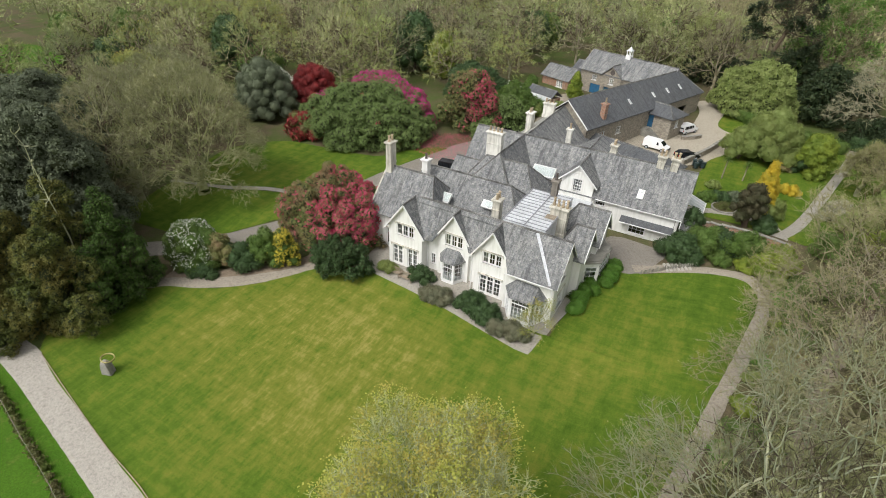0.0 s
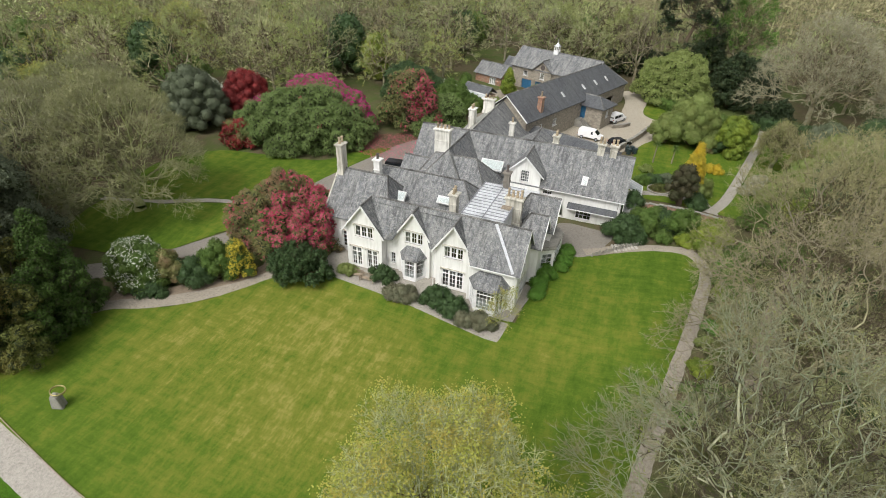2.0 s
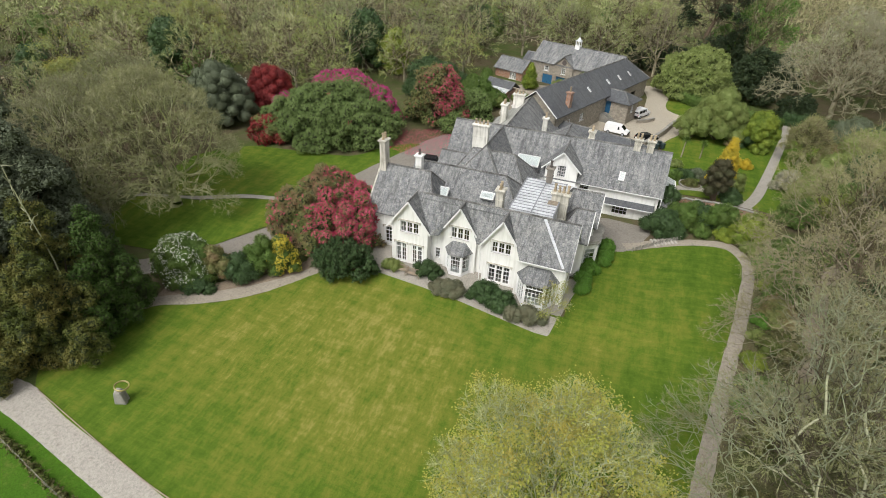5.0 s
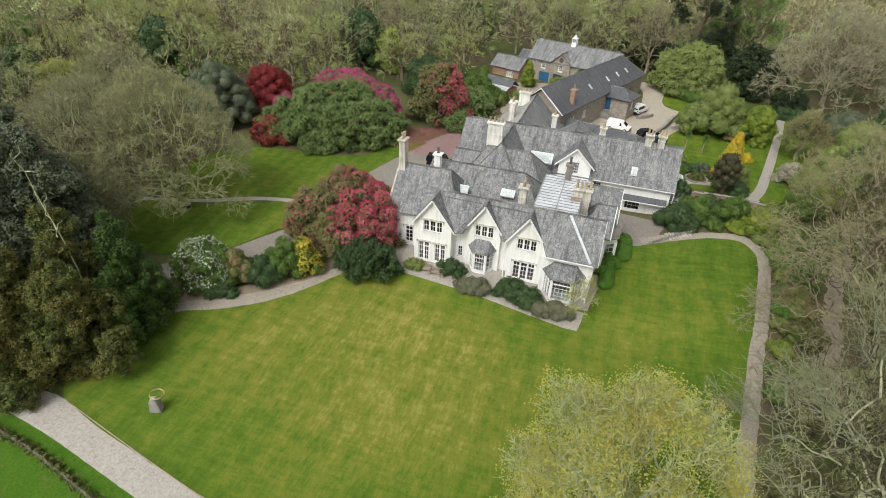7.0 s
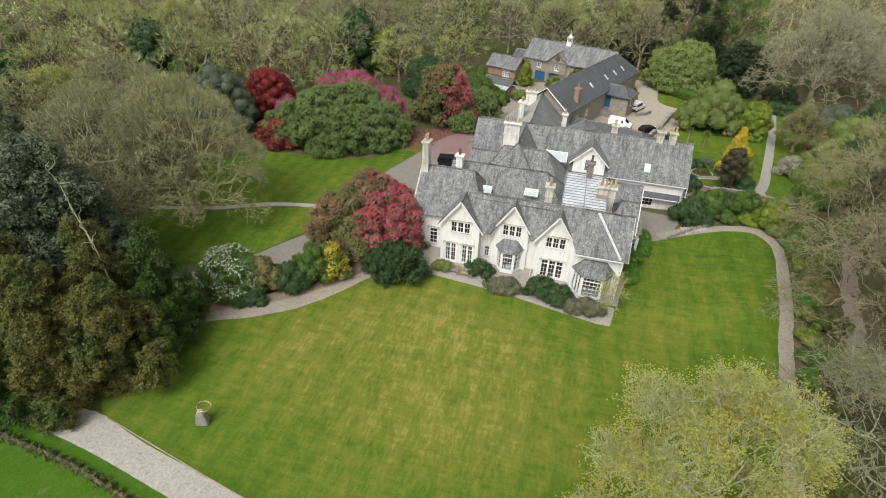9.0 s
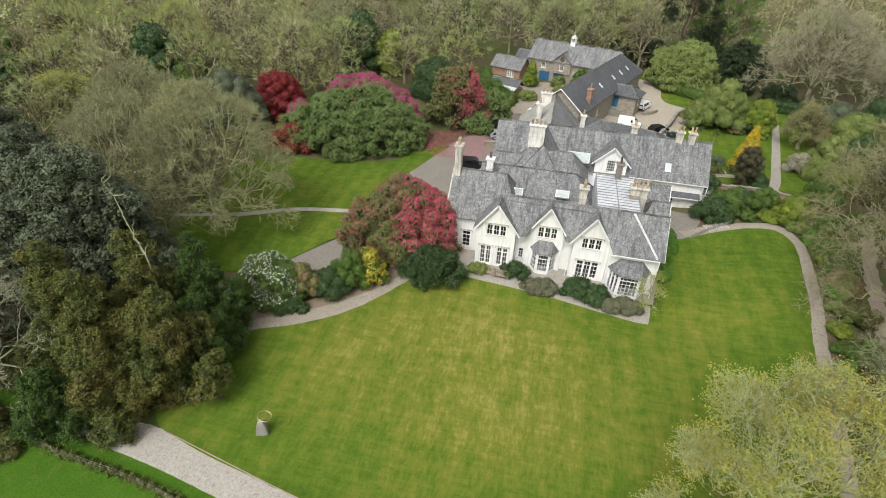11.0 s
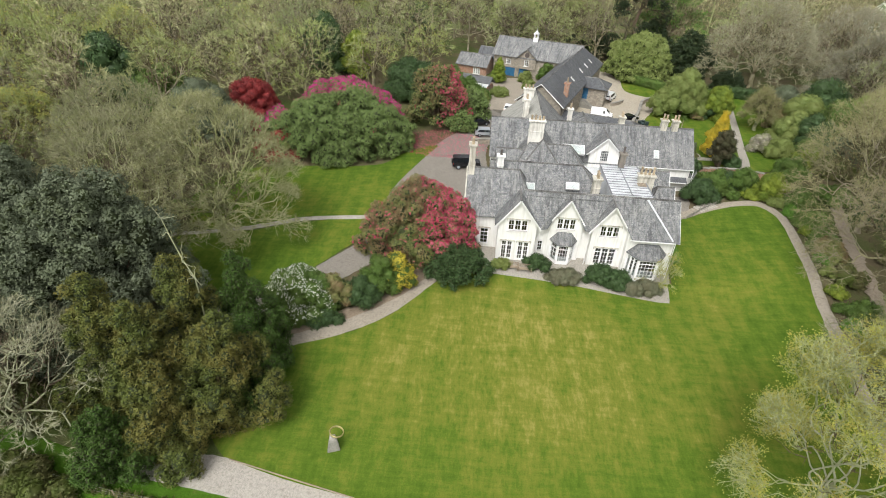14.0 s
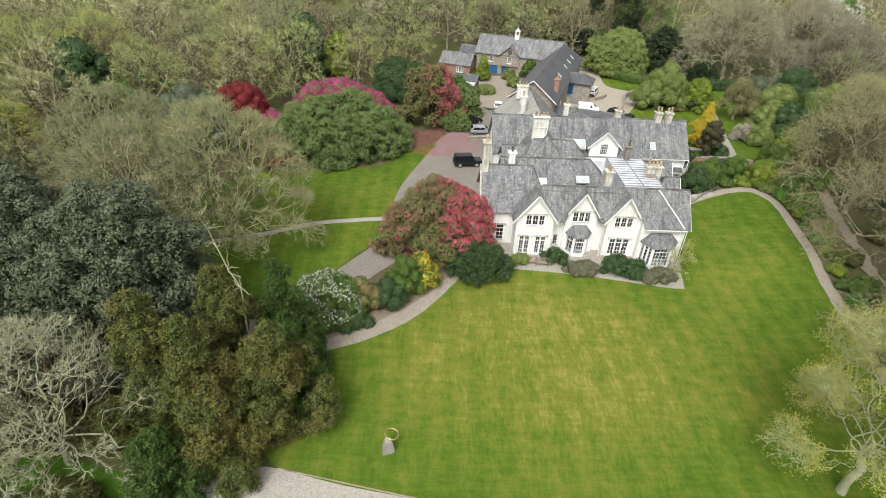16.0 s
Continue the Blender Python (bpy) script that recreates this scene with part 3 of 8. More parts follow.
strip("gravel_drive", [(-34.5, -29.6), (-31.4, -30.0), (-22, -30.1), (-14.5, -31.6), (-6, -33.2), (1.7, -34.4), (14, -38), (26, -43.2), (44, -53), (72, -70)],
      [(-34.5, -32.2), (-31.5, -32.6), (-21, -33.7), (-12.3, -35.1), (-2.9, -36.7), (4, -38), (12, -41.4), (24, -46.6), (42, -56.4), (70, -73)], MAT["gravel"], 0.035, "pale gravel drive along the lawn", "drive")
strip("front_path", [(-34, -20), (-27, -18.0), (-21.9, -15.4), (-20.2, -14.0), (-14.3, -10.6), (-9.9, -6.1), (-8.2, -2.5)],
      [(-34, -22), (-27, -20), (-22, -18.2), (-20.9, -17.0), (-16.4, -14.9), (-11.7, -11.4), (-7.5, -5.6), (-6.0, -2.5)], MAT["earth_path"], 0.04, "curved gravel path edging the front lawn", "path")
strip("litter_bank", [(-22.6, -14.2), (-20.6, -12.9), (-15.0, -9.6), (-11.0, -5.6), (-9.6, -2.5)],
      [(-22.2, -16.4), (-20.4, -15.1), (-15.0, -12.0), (-10.5, -8.0), (-7.6, -3.6)], MAT["litter"], 0.06, "brown leaf litter bank beside the path", "bank", ragged=0.55)
strip("entrance_drive", [(-33, -13), (-27, -8.5), (-21.8, -3.0), (-16.6, 3.9), (-16.9, 13.4), (-15.0, 21.8), (-9.8, 35.0), (-6.0, 41.0), (-1.0, 52)],
      [(-30, -15), (-25, -11.5), (-18, -5), (-10, 3.0), (-5.2, 10), (-2.5, 17), (-1.6, 25), (-1.5, 34), (3.2, 52)], MAT["tarmac"], 0.03, "grey gravel drive to the house entrance", "drive", across=14)
strip("curved_footpath", [(-44, 2.0), (-35.2, 4.0), (-26.7, 7.2), (-16.4, 8.4)], [(-44, 1.0), (-35.2, 2.9), (-26.7, 6.1), (-16.4, 7.3)], MAT["gravel"], 0.035, "narrow pale path across the side lawn", "path")
strip("garden_walk", [(27.0, 12.8), (28.5, 13.6), (31.5, 14.8), (35.5, 15.7), (38.2, 15.7), (39.7, 13.7), (39.8, 11), (39.2, 7), (38.2, 1), (37.2, -4), (36.0, -10.5), (34.9, -16.5), (33.6, -24), (31.5, -36)],
      [(26.0, 14.6), (27.6, 15.2), (30.9, 16.4), (35.3, 17.2), (39.2, 17.2), (41.1, 14.2), (41.2, 11), (40.6, 7), (39.6, 1), (38.6, -4), (37.4, -10.5), (36.3, -16.5), (35.0, -24), (32.9, -36)], MAT["earth_path"], 0.035, "earthy gravel walk beside the lawn", "path")
strip("earth_track", [(51.4, 23), (49.0, 16), (46.5, 8.5), (44.8, 2), (43.6, -4), (42.2, -10)], [(52.8, 22.4), (50.6, 15.4), (48.1, 8), (46.4, 1.4), (45.2, -4.4), (43.8, -10.4)], MAT["bare_earth"], 0.03, "bare earth track under the trees", "path", ragged=0.5)
sheet("side_court", [(22.4, 12.4), (26.5, 12.4), (28.4, 14.6), (29.4, 18.5), (28, 19.5), (22, 19.5)], MAT["tarmac"], 0.03, "grey surfaced side court by the house wing", "yard")
strip("long_walk", [(40.5, 28.7), (43.5, 37.1), (49.3, 59.1), (51.8, 70)], [(42.4, 28.2), (45.4, 36.5), (51, 58.5), (53.4, 69.5)], MAT["paving"], 0.035, "straight pale path through the walled garden", "path")
strip("house_path", [(29.5, 33.2), (36, 34.6), (41.2, 33.0)], [(29.5, 31.0), (36, 32.2), (42.0, 30.6)], MAT["paving"], 0.035, "pale path from the house wing", "path")
sheet("yard_bank", [(25.5, 86), (28.0, 78), (29.5, 70), (36.0, 64.6), (45, 66.5), (42, 72), (34, 77), (30, 86)],
      MAT["grass"], 0.025, "grassy bank behind the stable yard", "bank")
sheet("stable_yard", [(12, 47), (17, 58), (24, 62), (25.5, 75), (24, 82), (27, 84), (30, 78), (30, 69), (36, 64), (33.5, 57), (28.5, 49), (22, 43)],
      MAT["yard"], 0.03, "pale gravel stable yard", "yard")
sheet("courtyard", [(-1.5, 52), (-2, 60), (-3, 71), (5, 74), (13, 71), (11, 58), (6, 48)], MAT["earth_path"], 0.03, "gravel courtyard before the stable", "yard")
sheet("terrace", [(-2.4, -2.7), (2, -3.0), (6.2, -3.55), (11, -4.1), (15.5, -4.9), (20.3, -5.72), (20.62, -5.75), (20.72, -5.4), (21.5, -1.5), (22.3, 4), (20, 3.8), (10, 3.5), (-2, 3.2)],
      MAT["paving"], 0.05, "grey paved terrace before the house front", "terrace", ragged=0.05)

# ---- buildings ----
def roof_mesh(bm, along, a0, a1, c0, c1, ze0, ze1, cr, zr, hip0=0.0, hip1=0.0, m=None, thick=0.14):
    """A pitched roof. along: 'x' or 'y', the ridge's way, from a0 to a1; eaves at c0 and c1; the ridge over cr at zr; hips pull its ends in."""
    def P(a, c, z):
        v = Vector((a, c, z) if along == "x" else (c, a, z))
        return m @ v if m is not None else v
    top = [P(a0, c0, ze0), P(a1, c0, ze0), P(a1, c1, ze1), P(a0, c1, ze1), P(a0 + hip0, cr, zr), P(a1 - hip1, cr, zr)]
    low = [v - Vector((0, 0, thick)) for v in top]
    t = [bm.verts.new(v) for v in top]
    b = [bm.verts.new(v) for v in low]
    quads = [(0, 1, 5, 4), (2, 3, 4, 5), (1, 2, 5), (3, 0, 4)]
    for q in quads:
        if len(q) == 3 and (hip1 if q[0] == 1 else hip0) <= 0.01:
            continue
        bm.faces.new([t[i] for i in q])
        bm.faces.new([b[i] for i in reversed(q)])
    edges = [(0, 1), (2, 3)] + ([(1, 2)] if hip1 > 0.01 else [(1, 5), (5, 2)]) + ([(3, 0)] if hip0 > 0.01 else [(3, 4), (4, 0)])
    for i, j in edges:
        bm.faces.new((t[j], t[i], b[i], b[j]))
    bmesh.ops.recalc_face_normals(bm, faces=bm.faces[:])
    return top


def ridge_line(bm, a, b, w=0.125, piece=0.45):
    """Half-round ridge tiles butted end to end, each a little uneven."""
    a, b = Vector(a), Vector(b)
    d = b - a
    n = max(1, int(d.length / piece))
    q = d.to_track_quat("X", "Z").to_matrix().to_4x4()
    for i in range(n):
        s, e = d.length * i / n + 0.01, d.length * (i + 1) / n - 0.01
        lift = 0.015 * (RNG.random() - 0.5)
        M = Matrix.Translation(a) @ q @ Matrix.Translation((0, 0, lift + 0.02))
        ring = [(-w, -0.09), (-w * 0.7, 0.04), (0, 0.1), (w * 0.7, 0.04), (w, -0.09)]
        lo = [bm.verts.new(M @ Vector((s, y, z))) for y, z in ring]
        hi = [bm.verts.new(M @ Vector((e, y, z))) for y, z in ring]
        for k in range(4):
            bm.faces.new((lo[k], hi[k], hi[k + 1], lo[k + 1]))
        bm.faces.new(lo)
        bm.faces.new(hi[::-1])


def roof(parent, along, a0, a1, c0, c1, ze0, ze1, cr, zr, hip0=0.0, hip1=0.0, m=None, mat="slate", name="roof", ridges=True, pale=False):
    bm = bmesh.new()
    top = roof_mesh(bm, along, a0, a1, c0, c1, ze0, ze1, cr, zr, hip0, hip1, m)
    ob = part(name, bm, MAT[mat], parent, uv=True)
    # Slopes facing -x take the paler slate colour.
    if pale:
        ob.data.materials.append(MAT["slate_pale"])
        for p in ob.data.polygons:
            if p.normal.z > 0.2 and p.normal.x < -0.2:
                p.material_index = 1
    if ridges:
        bm = bmesh.new()
        ridge_line(bm, top[4], top[5])
        if hip0 > 0.01:
            ridge_line(bm, top[4], top[0], 0.085)
            ridge_line(bm, top[4], top[3], 0.085)
        if hip1 > 0.01:
            ridge_line(bm, top[5], top[1], 0.085)
            ridge_line(bm, top[5], top[2], 0.085)
        part("ridge_tiles", bm, MAT["ridge"], ob)
    return ob


def facade(parent, origin, along, outline, holes=(), thick=0.35, mat="white_wall", name="wall", m=None):
    """A wall standing at origin, running along a level direction; outline and holes in metres along and up; it is thick inwards (to the left of its way)."""
    o, u = Vector(origin), Vector((*along, 0)).normalized()
    inward = Vector((-u.y, u.x, 0))
    bm = bmesh.new()
    edges = []
    for loop in [outline] + [[(a, b), (c, b), (c, d), (a, d)] for a, b, c, d in holes]:
        vs = [bm.verts.new(o + u * p + Vector((0, 0, q))) for p, q in loop]
        edges += [bm.edges.new((vs[i], vs[(i + 1) % len(vs)])) for i in range(len(vs))]
    bmesh.ops.triangle_fill(bm, use_beauty=True, edges=edges)
    bmesh.ops.dissolve_limit(bm, angle_limit=0.001, verts=bm.verts[:], edges=bm.edges[:]) if not holes else None
    front = bm.faces[:]
    ret = bmesh.ops.extrude_face_region(bm, geom=front)
    moved = [g for g in ret["geom"] if isinstance(g, bmesh.types.BMVert)]
    for v in moved:
        v.co += inward * thick
    if m is not None:
        bmesh.ops.transform(bm, matrix=m, verts=bm.verts[:])
    bmesh.ops.recalc_face_normals(bm, faces=bm.faces[:])
    return part(name, bm, MAT[mat], parent, uv=True)


def window(parent, origin, along, w, h, cols, rows, m=None, frame_mat="white_paint", sill=True, hood=False, pair=False, recess=0.1, bars=0.04):
    """A framed window in an opening whose lower corner is at origin: frame with glazing bars, a pane, a sill and a hood mould."""
    o, u = Vector(origin), Vector((*along, 0)).normalized()
    q = Matrix((( u.x, -u.y, 0, o.x), (u.y, u.x, 0, o.y), (0, 0, 1, o.z), (0, 0, 0, 1)))
    if m is not None:
        q = m @ q
    y0, y1 = recess, recess + 0.07
    f = 0.12
    mains = [w / 2] if pair else ([w / 3, 2 * w / 3] if cols >= 6 or cols == 3 else [])
    xs = [(0, f)] + [(x - 0.115, x + 0.115) if any(abs(x - k) < 0.05 for k in mains) else (x - bars / 2, x + bars / 2) for x in (w * i / cols for i in range(1, cols))] + [(w - f, w)]
    zs = [(0, f)] + [(z - bars / 2, z + bars / 2) if h < 1.9 or j != round(rows * 0.7) else (z - 0.05, z + 0.05) for j, z in ((j, h * j / rows) for j in range(1, rows))] + [(h - f, h)]
    bm = bmesh.new()
    loops = [[(0, 0), (w, 0), (w, h), (0, h)]]
    for (_, xa), (xb, _) in zip(xs[:-1], xs[1:]):
        for (_, za), (zb_, _) in zip(zs[:-1], zs[1:]):
            loops.append([(xa, za), (xb, za), (xb, zb_), (xa, zb_)])
    edges = []
    for loop in loops:
        vs = [bm.verts.new((x, y0, z)) for x, z in loop]
        edges += [bm.edges.new((vs[i], vs[(i + 1) % 4])) for i in range(4)]
    bmesh.ops.triangle_fill(bm, use_beauty=True, edges=edges)
    ret = bmesh.ops.extrude_face_region(bm, geom=bm.faces[:])
    for v in [g for g in ret["geom"] if isinstance(g, bmesh.types.BMVert)]:
        v.co.y = y1
    bmesh.ops.transform(bm, matrix=q, verts=bm.verts[:])
    bmesh.ops.recalc_face_normals(bm, faces=bm.faces[:])
    ob = part("window", bm, MAT[frame_mat], parent, "white-painted window with glazing bars")
    bm = bmesh.new()
    box(bm, f * 0.6, w - f * 0.6, y1 - 0.032, y1 - 0.024, f * 0.6, h - f * 0.6, q)
    part("pane", bm, MAT["glass"], ob)
    if sill:
        bm = bmesh.new()
        box(bm, -0.12, w + 0.12, -0.1, recess + 0.02, -0.1, 0.0, q)
        part("sill", bm, MAT["white_wall"], ob)
    if hood:
        bm = bmesh.new()
        box(bm, -0.22, w + 0.22, -0.12, 0.0, h + 0.12, h + 0.22, q)
        box(bm, -0.22, -0.12, -0.1, 0.0, h - 0.12, h + 0.12, q)
        box(bm, w + 0.12, w + 0.22, -0.1, 0.0, h - 0.12, h + 0.12, q)
        part("hood_mould", bm, MAT["render_stack"], ob)
    return ob


def chimney(parent, x, y, z0, z1, wx, wy, pots, mat="render_stack", pot_mat="pot", along="x", pot_h=0.7, m=None):
    """A stack with plinth, shaft and oversailing cap, and its clay pots."""
    bm = bmesh.new()
    neck, band = z0 + (z1 - z0) * 0.25, z0 + (z1 - z0) * 0.68
    rings = [(0.08, z0), (0.08, neck - 0.08), (0.0, neck), (0.0, band), (0.06, band + 0.02), (0.06, band + 0.1), (0.0, band + 0.12), (0.0, z1 - 0.32), (0.07, z1 - 0.28), (0.07, z1 - 0.19), (0.17, z1 - 0.15), (0.17, z1 - 0.02), (0.03, z1 + 0.05)]
    rows = []
    for e, z in rings:
        q = [Vector((x + sx * (wx / 2 + e), y + sy * (wy / 2 + e), z)) for sx, sy in ((-1, -1), (1, -1), (1, 1), (-1, 1))]
        rows.append([bm.verts.new(m @ v if m is not None else v) for v in q])
    for lo, hi in zip(rows[:-1], rows[1:]):
        for k in range(4):
            bm.faces.new((lo[k], lo[(k + 1) % 4], hi[(k + 1) % 4], hi[k]))
    bm.faces.new(rows[0][::-1])
    bm.faces.new(rows[-1])
    ob = part("chimney", bm, MAT[mat], parent, uv=True)
    for i in range(pots):
        o = (i + 0.5) / pots - 0.5
        px, py = (x + o * (wx + 0.1), y) if along == "x" else (x, y + o * (wy + 0.1))
        hh = pot_h * (0.85 + 0.3 * RNG.random())
        bm = bmesh.new()
        cyl(bm, px, py, z1 - 0.02, z1 + 0.12, 0.21, 0.19, 10, m)
        cyl(bm, px, py, z1 + 0.12, z1 + hh, 0.15, 0.13, 10, m)
        cyl(bm, px, py, z1 + hh - 0.06, z1 + hh + 0.04, 0.18, 0.17, 10, m)
        part("chimney_pot", bm, MAT[pot_mat], ob)
    return ob


def barge(parent, apex, left, right, along, w=0.08, h=0.17):
    """Two white bargeboards under a gable's verges."""
    bm = bmesh.new()
    for e in (left, right):
        bar(bm, Vector(apex) + Vector((0, 0, -0.12)), Vector(e) + Vector((0, 0, -0.12)), w, h)
    part("bargeboard", bm, MAT["white_paint"], parent)


def gutter(parent, a, b, drop=None):
    bm = bmesh.new()
    bar(bm, a, b, 0.11, 0.09)
    part("gutter", bm, MAT["white_paint"], parent)
    if drop is not None:
        p = Vector(b)
        bm = bmesh.new()
        cyl(bm, p.x, p.y, drop, p.z, 0.05, 0.05, 8)
        part("downpipe", bm, MAT["white_paint"], parent)


def canted_bay(parent, xa, xb, y0, depth, z0, sill_z, head_z, roof_z, cant=0.8, cols=(2, 4, 2), rows=4):
    """A three-sided bay with a plinth, corner posts, a window in each side and a small hipped slate roof."""
    pts = [(xa, y0), (xa + cant, y0 - depth), (xb - cant, y0 - depth), (xb, y0)]
    bay = None
    bm = bmesh.new()
    prism(bm, pts + [(xb, y0 + 0.2), (xa, y0 + 0.2)], z0, sill_z)
    prism(bm, pts + [(xb, y0 + 0.2), (xa, y0 + 0.2)], head_z, head_z + 0.22)
    for p in pts:
        box(bm, p[0] - 0.09, p[0] + 0.09, p[1] - 0.06, p[1] + 0.1, sill_z, head_z)
    bay = part("bay_window", bm, MAT["white_paint"], parent, "white canted bay window with a slate hood")
    for (p, q), c in zip(zip(pts[:-1], pts[1:]), cols):
        d = Vector((q[0] - p[0], q[1] - p[1]))
        n = d.normalized()
        window(bay, (p[0] + n.x * 0.09, p[1] + n.y * 0.09, sill_z), (n.x, n.y), d.length - 0.18, head_z - sill_z, c, rows, sill=False, recess=0.0)
    o = 0.22
    out = [Vector((xa - o, y0, head_z + 0.2)), Vector((xa + cant - o * 0.6, y0 - depth - o, head_z + 0.2)), Vector((xb - cant + o * 0.6, y0 - depth - o, head_z + 0.2)), Vector((xb + o, y0, head_z + 0.2))]
    inn = [Vector((xa + cant * 0.9, y0, roof_z)), Vector((xb - cant * 0.9, y0, roof_z))]
    bm = bmesh.new()
    v = [bm.verts.new(p) for p in out] + [bm.verts.new(p) for p in inn]
    lows = [bm.verts.new(p - Vector((0, 0, 0.1))) for p in out]
    for f in ((0, 1, 4), (1, 2, 5, 4), (2, 3, 5)):
        bm.faces.new([v[i] for i in f])
    for i in range(3):
        bm.faces.new((v[i + 1], v[i], lows[i], lows[i + 1]))
    bm.faces.new(lows[::-1])
    bmesh.ops.recalc_face_normals(bm, faces=bm.faces[:])
    part("bay_roof", bm, MAT["slate"], bay, "small hipped slate roof", uv=True)


def build_manor():
    h = thing("manor_house", "rambling white-rendered country house with lichened slate roofs", "house")
    zb = -0.9

    # front range: three gables
    def gable_front(xc, half, y, apex, eave, holes, wins, depth=3.0):
        w0, w1 = xc - half, xc + half
        rise = (apex - eave) / (half + 0.48)
        we = apex - rise * half
        outline = [(0, zb), (2 * half, zb), (2 * half, we - 0.12), (half, apex - 0.14), (0, we - 0.12)]
        facade(h, (w0, y, 0), (1, 0), outline, holes)
        facade(h, (w1, y, 0), (0, 1), [(0.36, zb), (depth, zb), (depth, we - 0.15), (0.36, we - 0.15)])
        facade(h, (w0, y + depth, 0), (0, -1), [(0, zb), (depth - 0.36, zb), (depth - 0.36, we - 0.15), (0, we - 0.15)])
        for a in wins:
            window(h, (w0 + a[0], y, a[1]), (1, 0), a[2], a[3], a[4], a[5], hood=a[6], pair=a[7], sill=a[1] > 1)
        roof(h, "y", y - 0.42, 2.4, xc - half - 0.48, xc + half + 0.48, eave, eave, xc, apex)
        barge(h, (xc, y - 0.44, apex), (xc - half - 0.5, y - 0.44, eave), (xc + half + 0.5, y - 0.44, eave), "x")

    gable_front(2.3, 2.32, -0.25, 8.72, 4.95,
                [(1.12, 4.3, 3.52, 5.8), (0.55, 0.15, 1.95, 2.75), (2.6, 0.15, 4.0, 2.75)],
                [(1.12, 4.3, 2.4, 1.5, 6, 2, True, False), (0.55, 0.15, 1.4, 2.6, 4, 4, True, True), (2.6, 0.15, 1.4, 2.6, 4, 4, True, True)])
    gable_front(8.28, 2.0, 0.75, 8.70, 4.98,
                [(0.85, 4.4, 3.15, 5.9), (0.8, -0.2, 3.0, 3.0)],
                [(0.85, 4.4, 2.3, 1.5, 6, 2, True, False)])
    gable_front(13.45, 2.05, 0.0, 8.66, 4.92,
                [(0.9, 4.25, 3.2, 5.7), (0.75, 0.2, 3.35, 2.6)],
                [(0.9, 4.25, 2.3, 1.45, 6, 2, True, False), (0.75, 0.2, 2.6, 2.4, 6, 4, True, False)])
    canted_bay(h, 6.75, 9.75, 0.75, 1.15, zb, 0.35, 2.75, 4.05, 0.75, (2, 4, 2), 4)
    canted_bay(h, 15.9, 20.3, -0.85, 1.5, zb, 0.2, 2.75, 4.2, 1.05, (3, 5, 3), 5)

    # main front roof, behind the gables
    roof(h, "x", 3.0, 15.9, 1.6, 5.6, 8.35, 4.75, 2.0, 8.85)
    roof(h, "x", 15.9, 21.4, -1.4, 5.6, 4.95, 4.75, 2.0, 8.85)
    for pts in (((5.02, -0.5, 4.95), (5.95, -0.15, 4.95), (8.28, 2.0, 8.84), (2.3, 2.0, 8.84)), ((10.5, 0.05, 4.95), (11.15, -0.15, 4.95), (13.45, 2.0, 8.84), (8.28, 2.0, 8.84)), ((15.9, -1.4, 4.95), (15.92, -1.4, 4.95), (15.92, 2.0, 8.84), (13.45, 2.0, 8.84))):
        bm = bmesh.new()
        up = [bm.verts.new(q) for q in pts]
        dn = [bm.verts.new((q[0], q[1], q[2] - 0.14)) for q in pts]
        bm.faces.new(up)
        bm.faces.new(dn[::-1])
        for i in range(4):
            bm.faces.new((up[(i + 1) % 4], up[i], dn[i], dn[(i + 1) % 4]))
        bmesh.ops.recalc_face_normals(bm, faces=bm.faces[:])
        part("roof_slope", bm, MAT["slate"], h, uv=True)
    bm = bmesh.new()
    bar(bm, (17.5, 1.85, 8.78), (20.6, -1.3, 5.12), 0.34, 0.05)
    part("lead_flashing", bm, MAT["lead"], h)
    facade(h, (4.62, 1.0, 0), (1, 0), [(0, zb), (1.7, zb), (1.7, 5.9), (0, 5.9)], [(0.5, 0.9, 1.2, 2.4)])
    window(h, (5.12, 1.0, 0.9), (1, 0), 0.7, 1.5, 2, 3)
    facade(h, (10.28, 1.2, 0), (1, 0), [(0, zb), (1.15, zb), (1.15, 5.7), (0, 5.7)])
    facade(h, (15.5, -0.85, 0), (1, 0), [(0, zb), (5.55, zb), (5.55, 5.15), (0, 5.15)], [(1.0, 0.2, 4.2, 2.7)])
    # right-hand gable end
    facade(h, (21.05, -0.85, 0), (0, 1), [(0.36, zb), (5.85, zb), (5.85, 5.2), (2.85, 8.6), (0.36, 5.8)], [(1.9, 4.2, 3.5, 5.9), (1.7, 0.6, 3.6, 2.8)])
    window(h, (21.05, 1.05, 4.2), (0, 1), 1.6, 1.7, 4, 3, hood=True)
    window(h, (21.05, 0.85, 0.6), (0, 1), 1.9, 2.2, 4, 4, hood=True)
    barge(h, (21.41, 2.0, 8.85), (21.41, -1.4, 4.95), (21.41, 5.6, 4.75), "y", 0.05, 0.14)
    facade(h, (15.497, 0.05, 0), (0, -1), [(0, zb), (0.88, zb), (0.88, 5.4), (0, 5.4)])
    for x in (4.75, 11.1):
        bm = bmesh.new()
        cyl(bm, x, -0.02 if x > 10 else 0.9, -0.4, 5.0, 0.05, 0.05, 8)
        part("downpipe", bm, MAT["white_paint"], h)
    gutter(h, (15.6, -1.44, 4.86), (20.9, -1.44, 4.86), -0.6)

    # left block
    roof(h, "x", -4.5, 4.6, 1.7, 10.6, 4.95, 4.95, 6.2, 9.55, 0.0, 2.3)
    facade(h, (-4.1, 2.2, 0), (1, 0), [(0, zb), (4.1, zb), (4.1, 5.3), (0, 5.3)], [(1.9, 0.6, 3.0, 2.9)])
    window(h, (-2.2, 2.2, 0.6), (1, 0), 1.1, 2.3, 2, 4, hood=True)
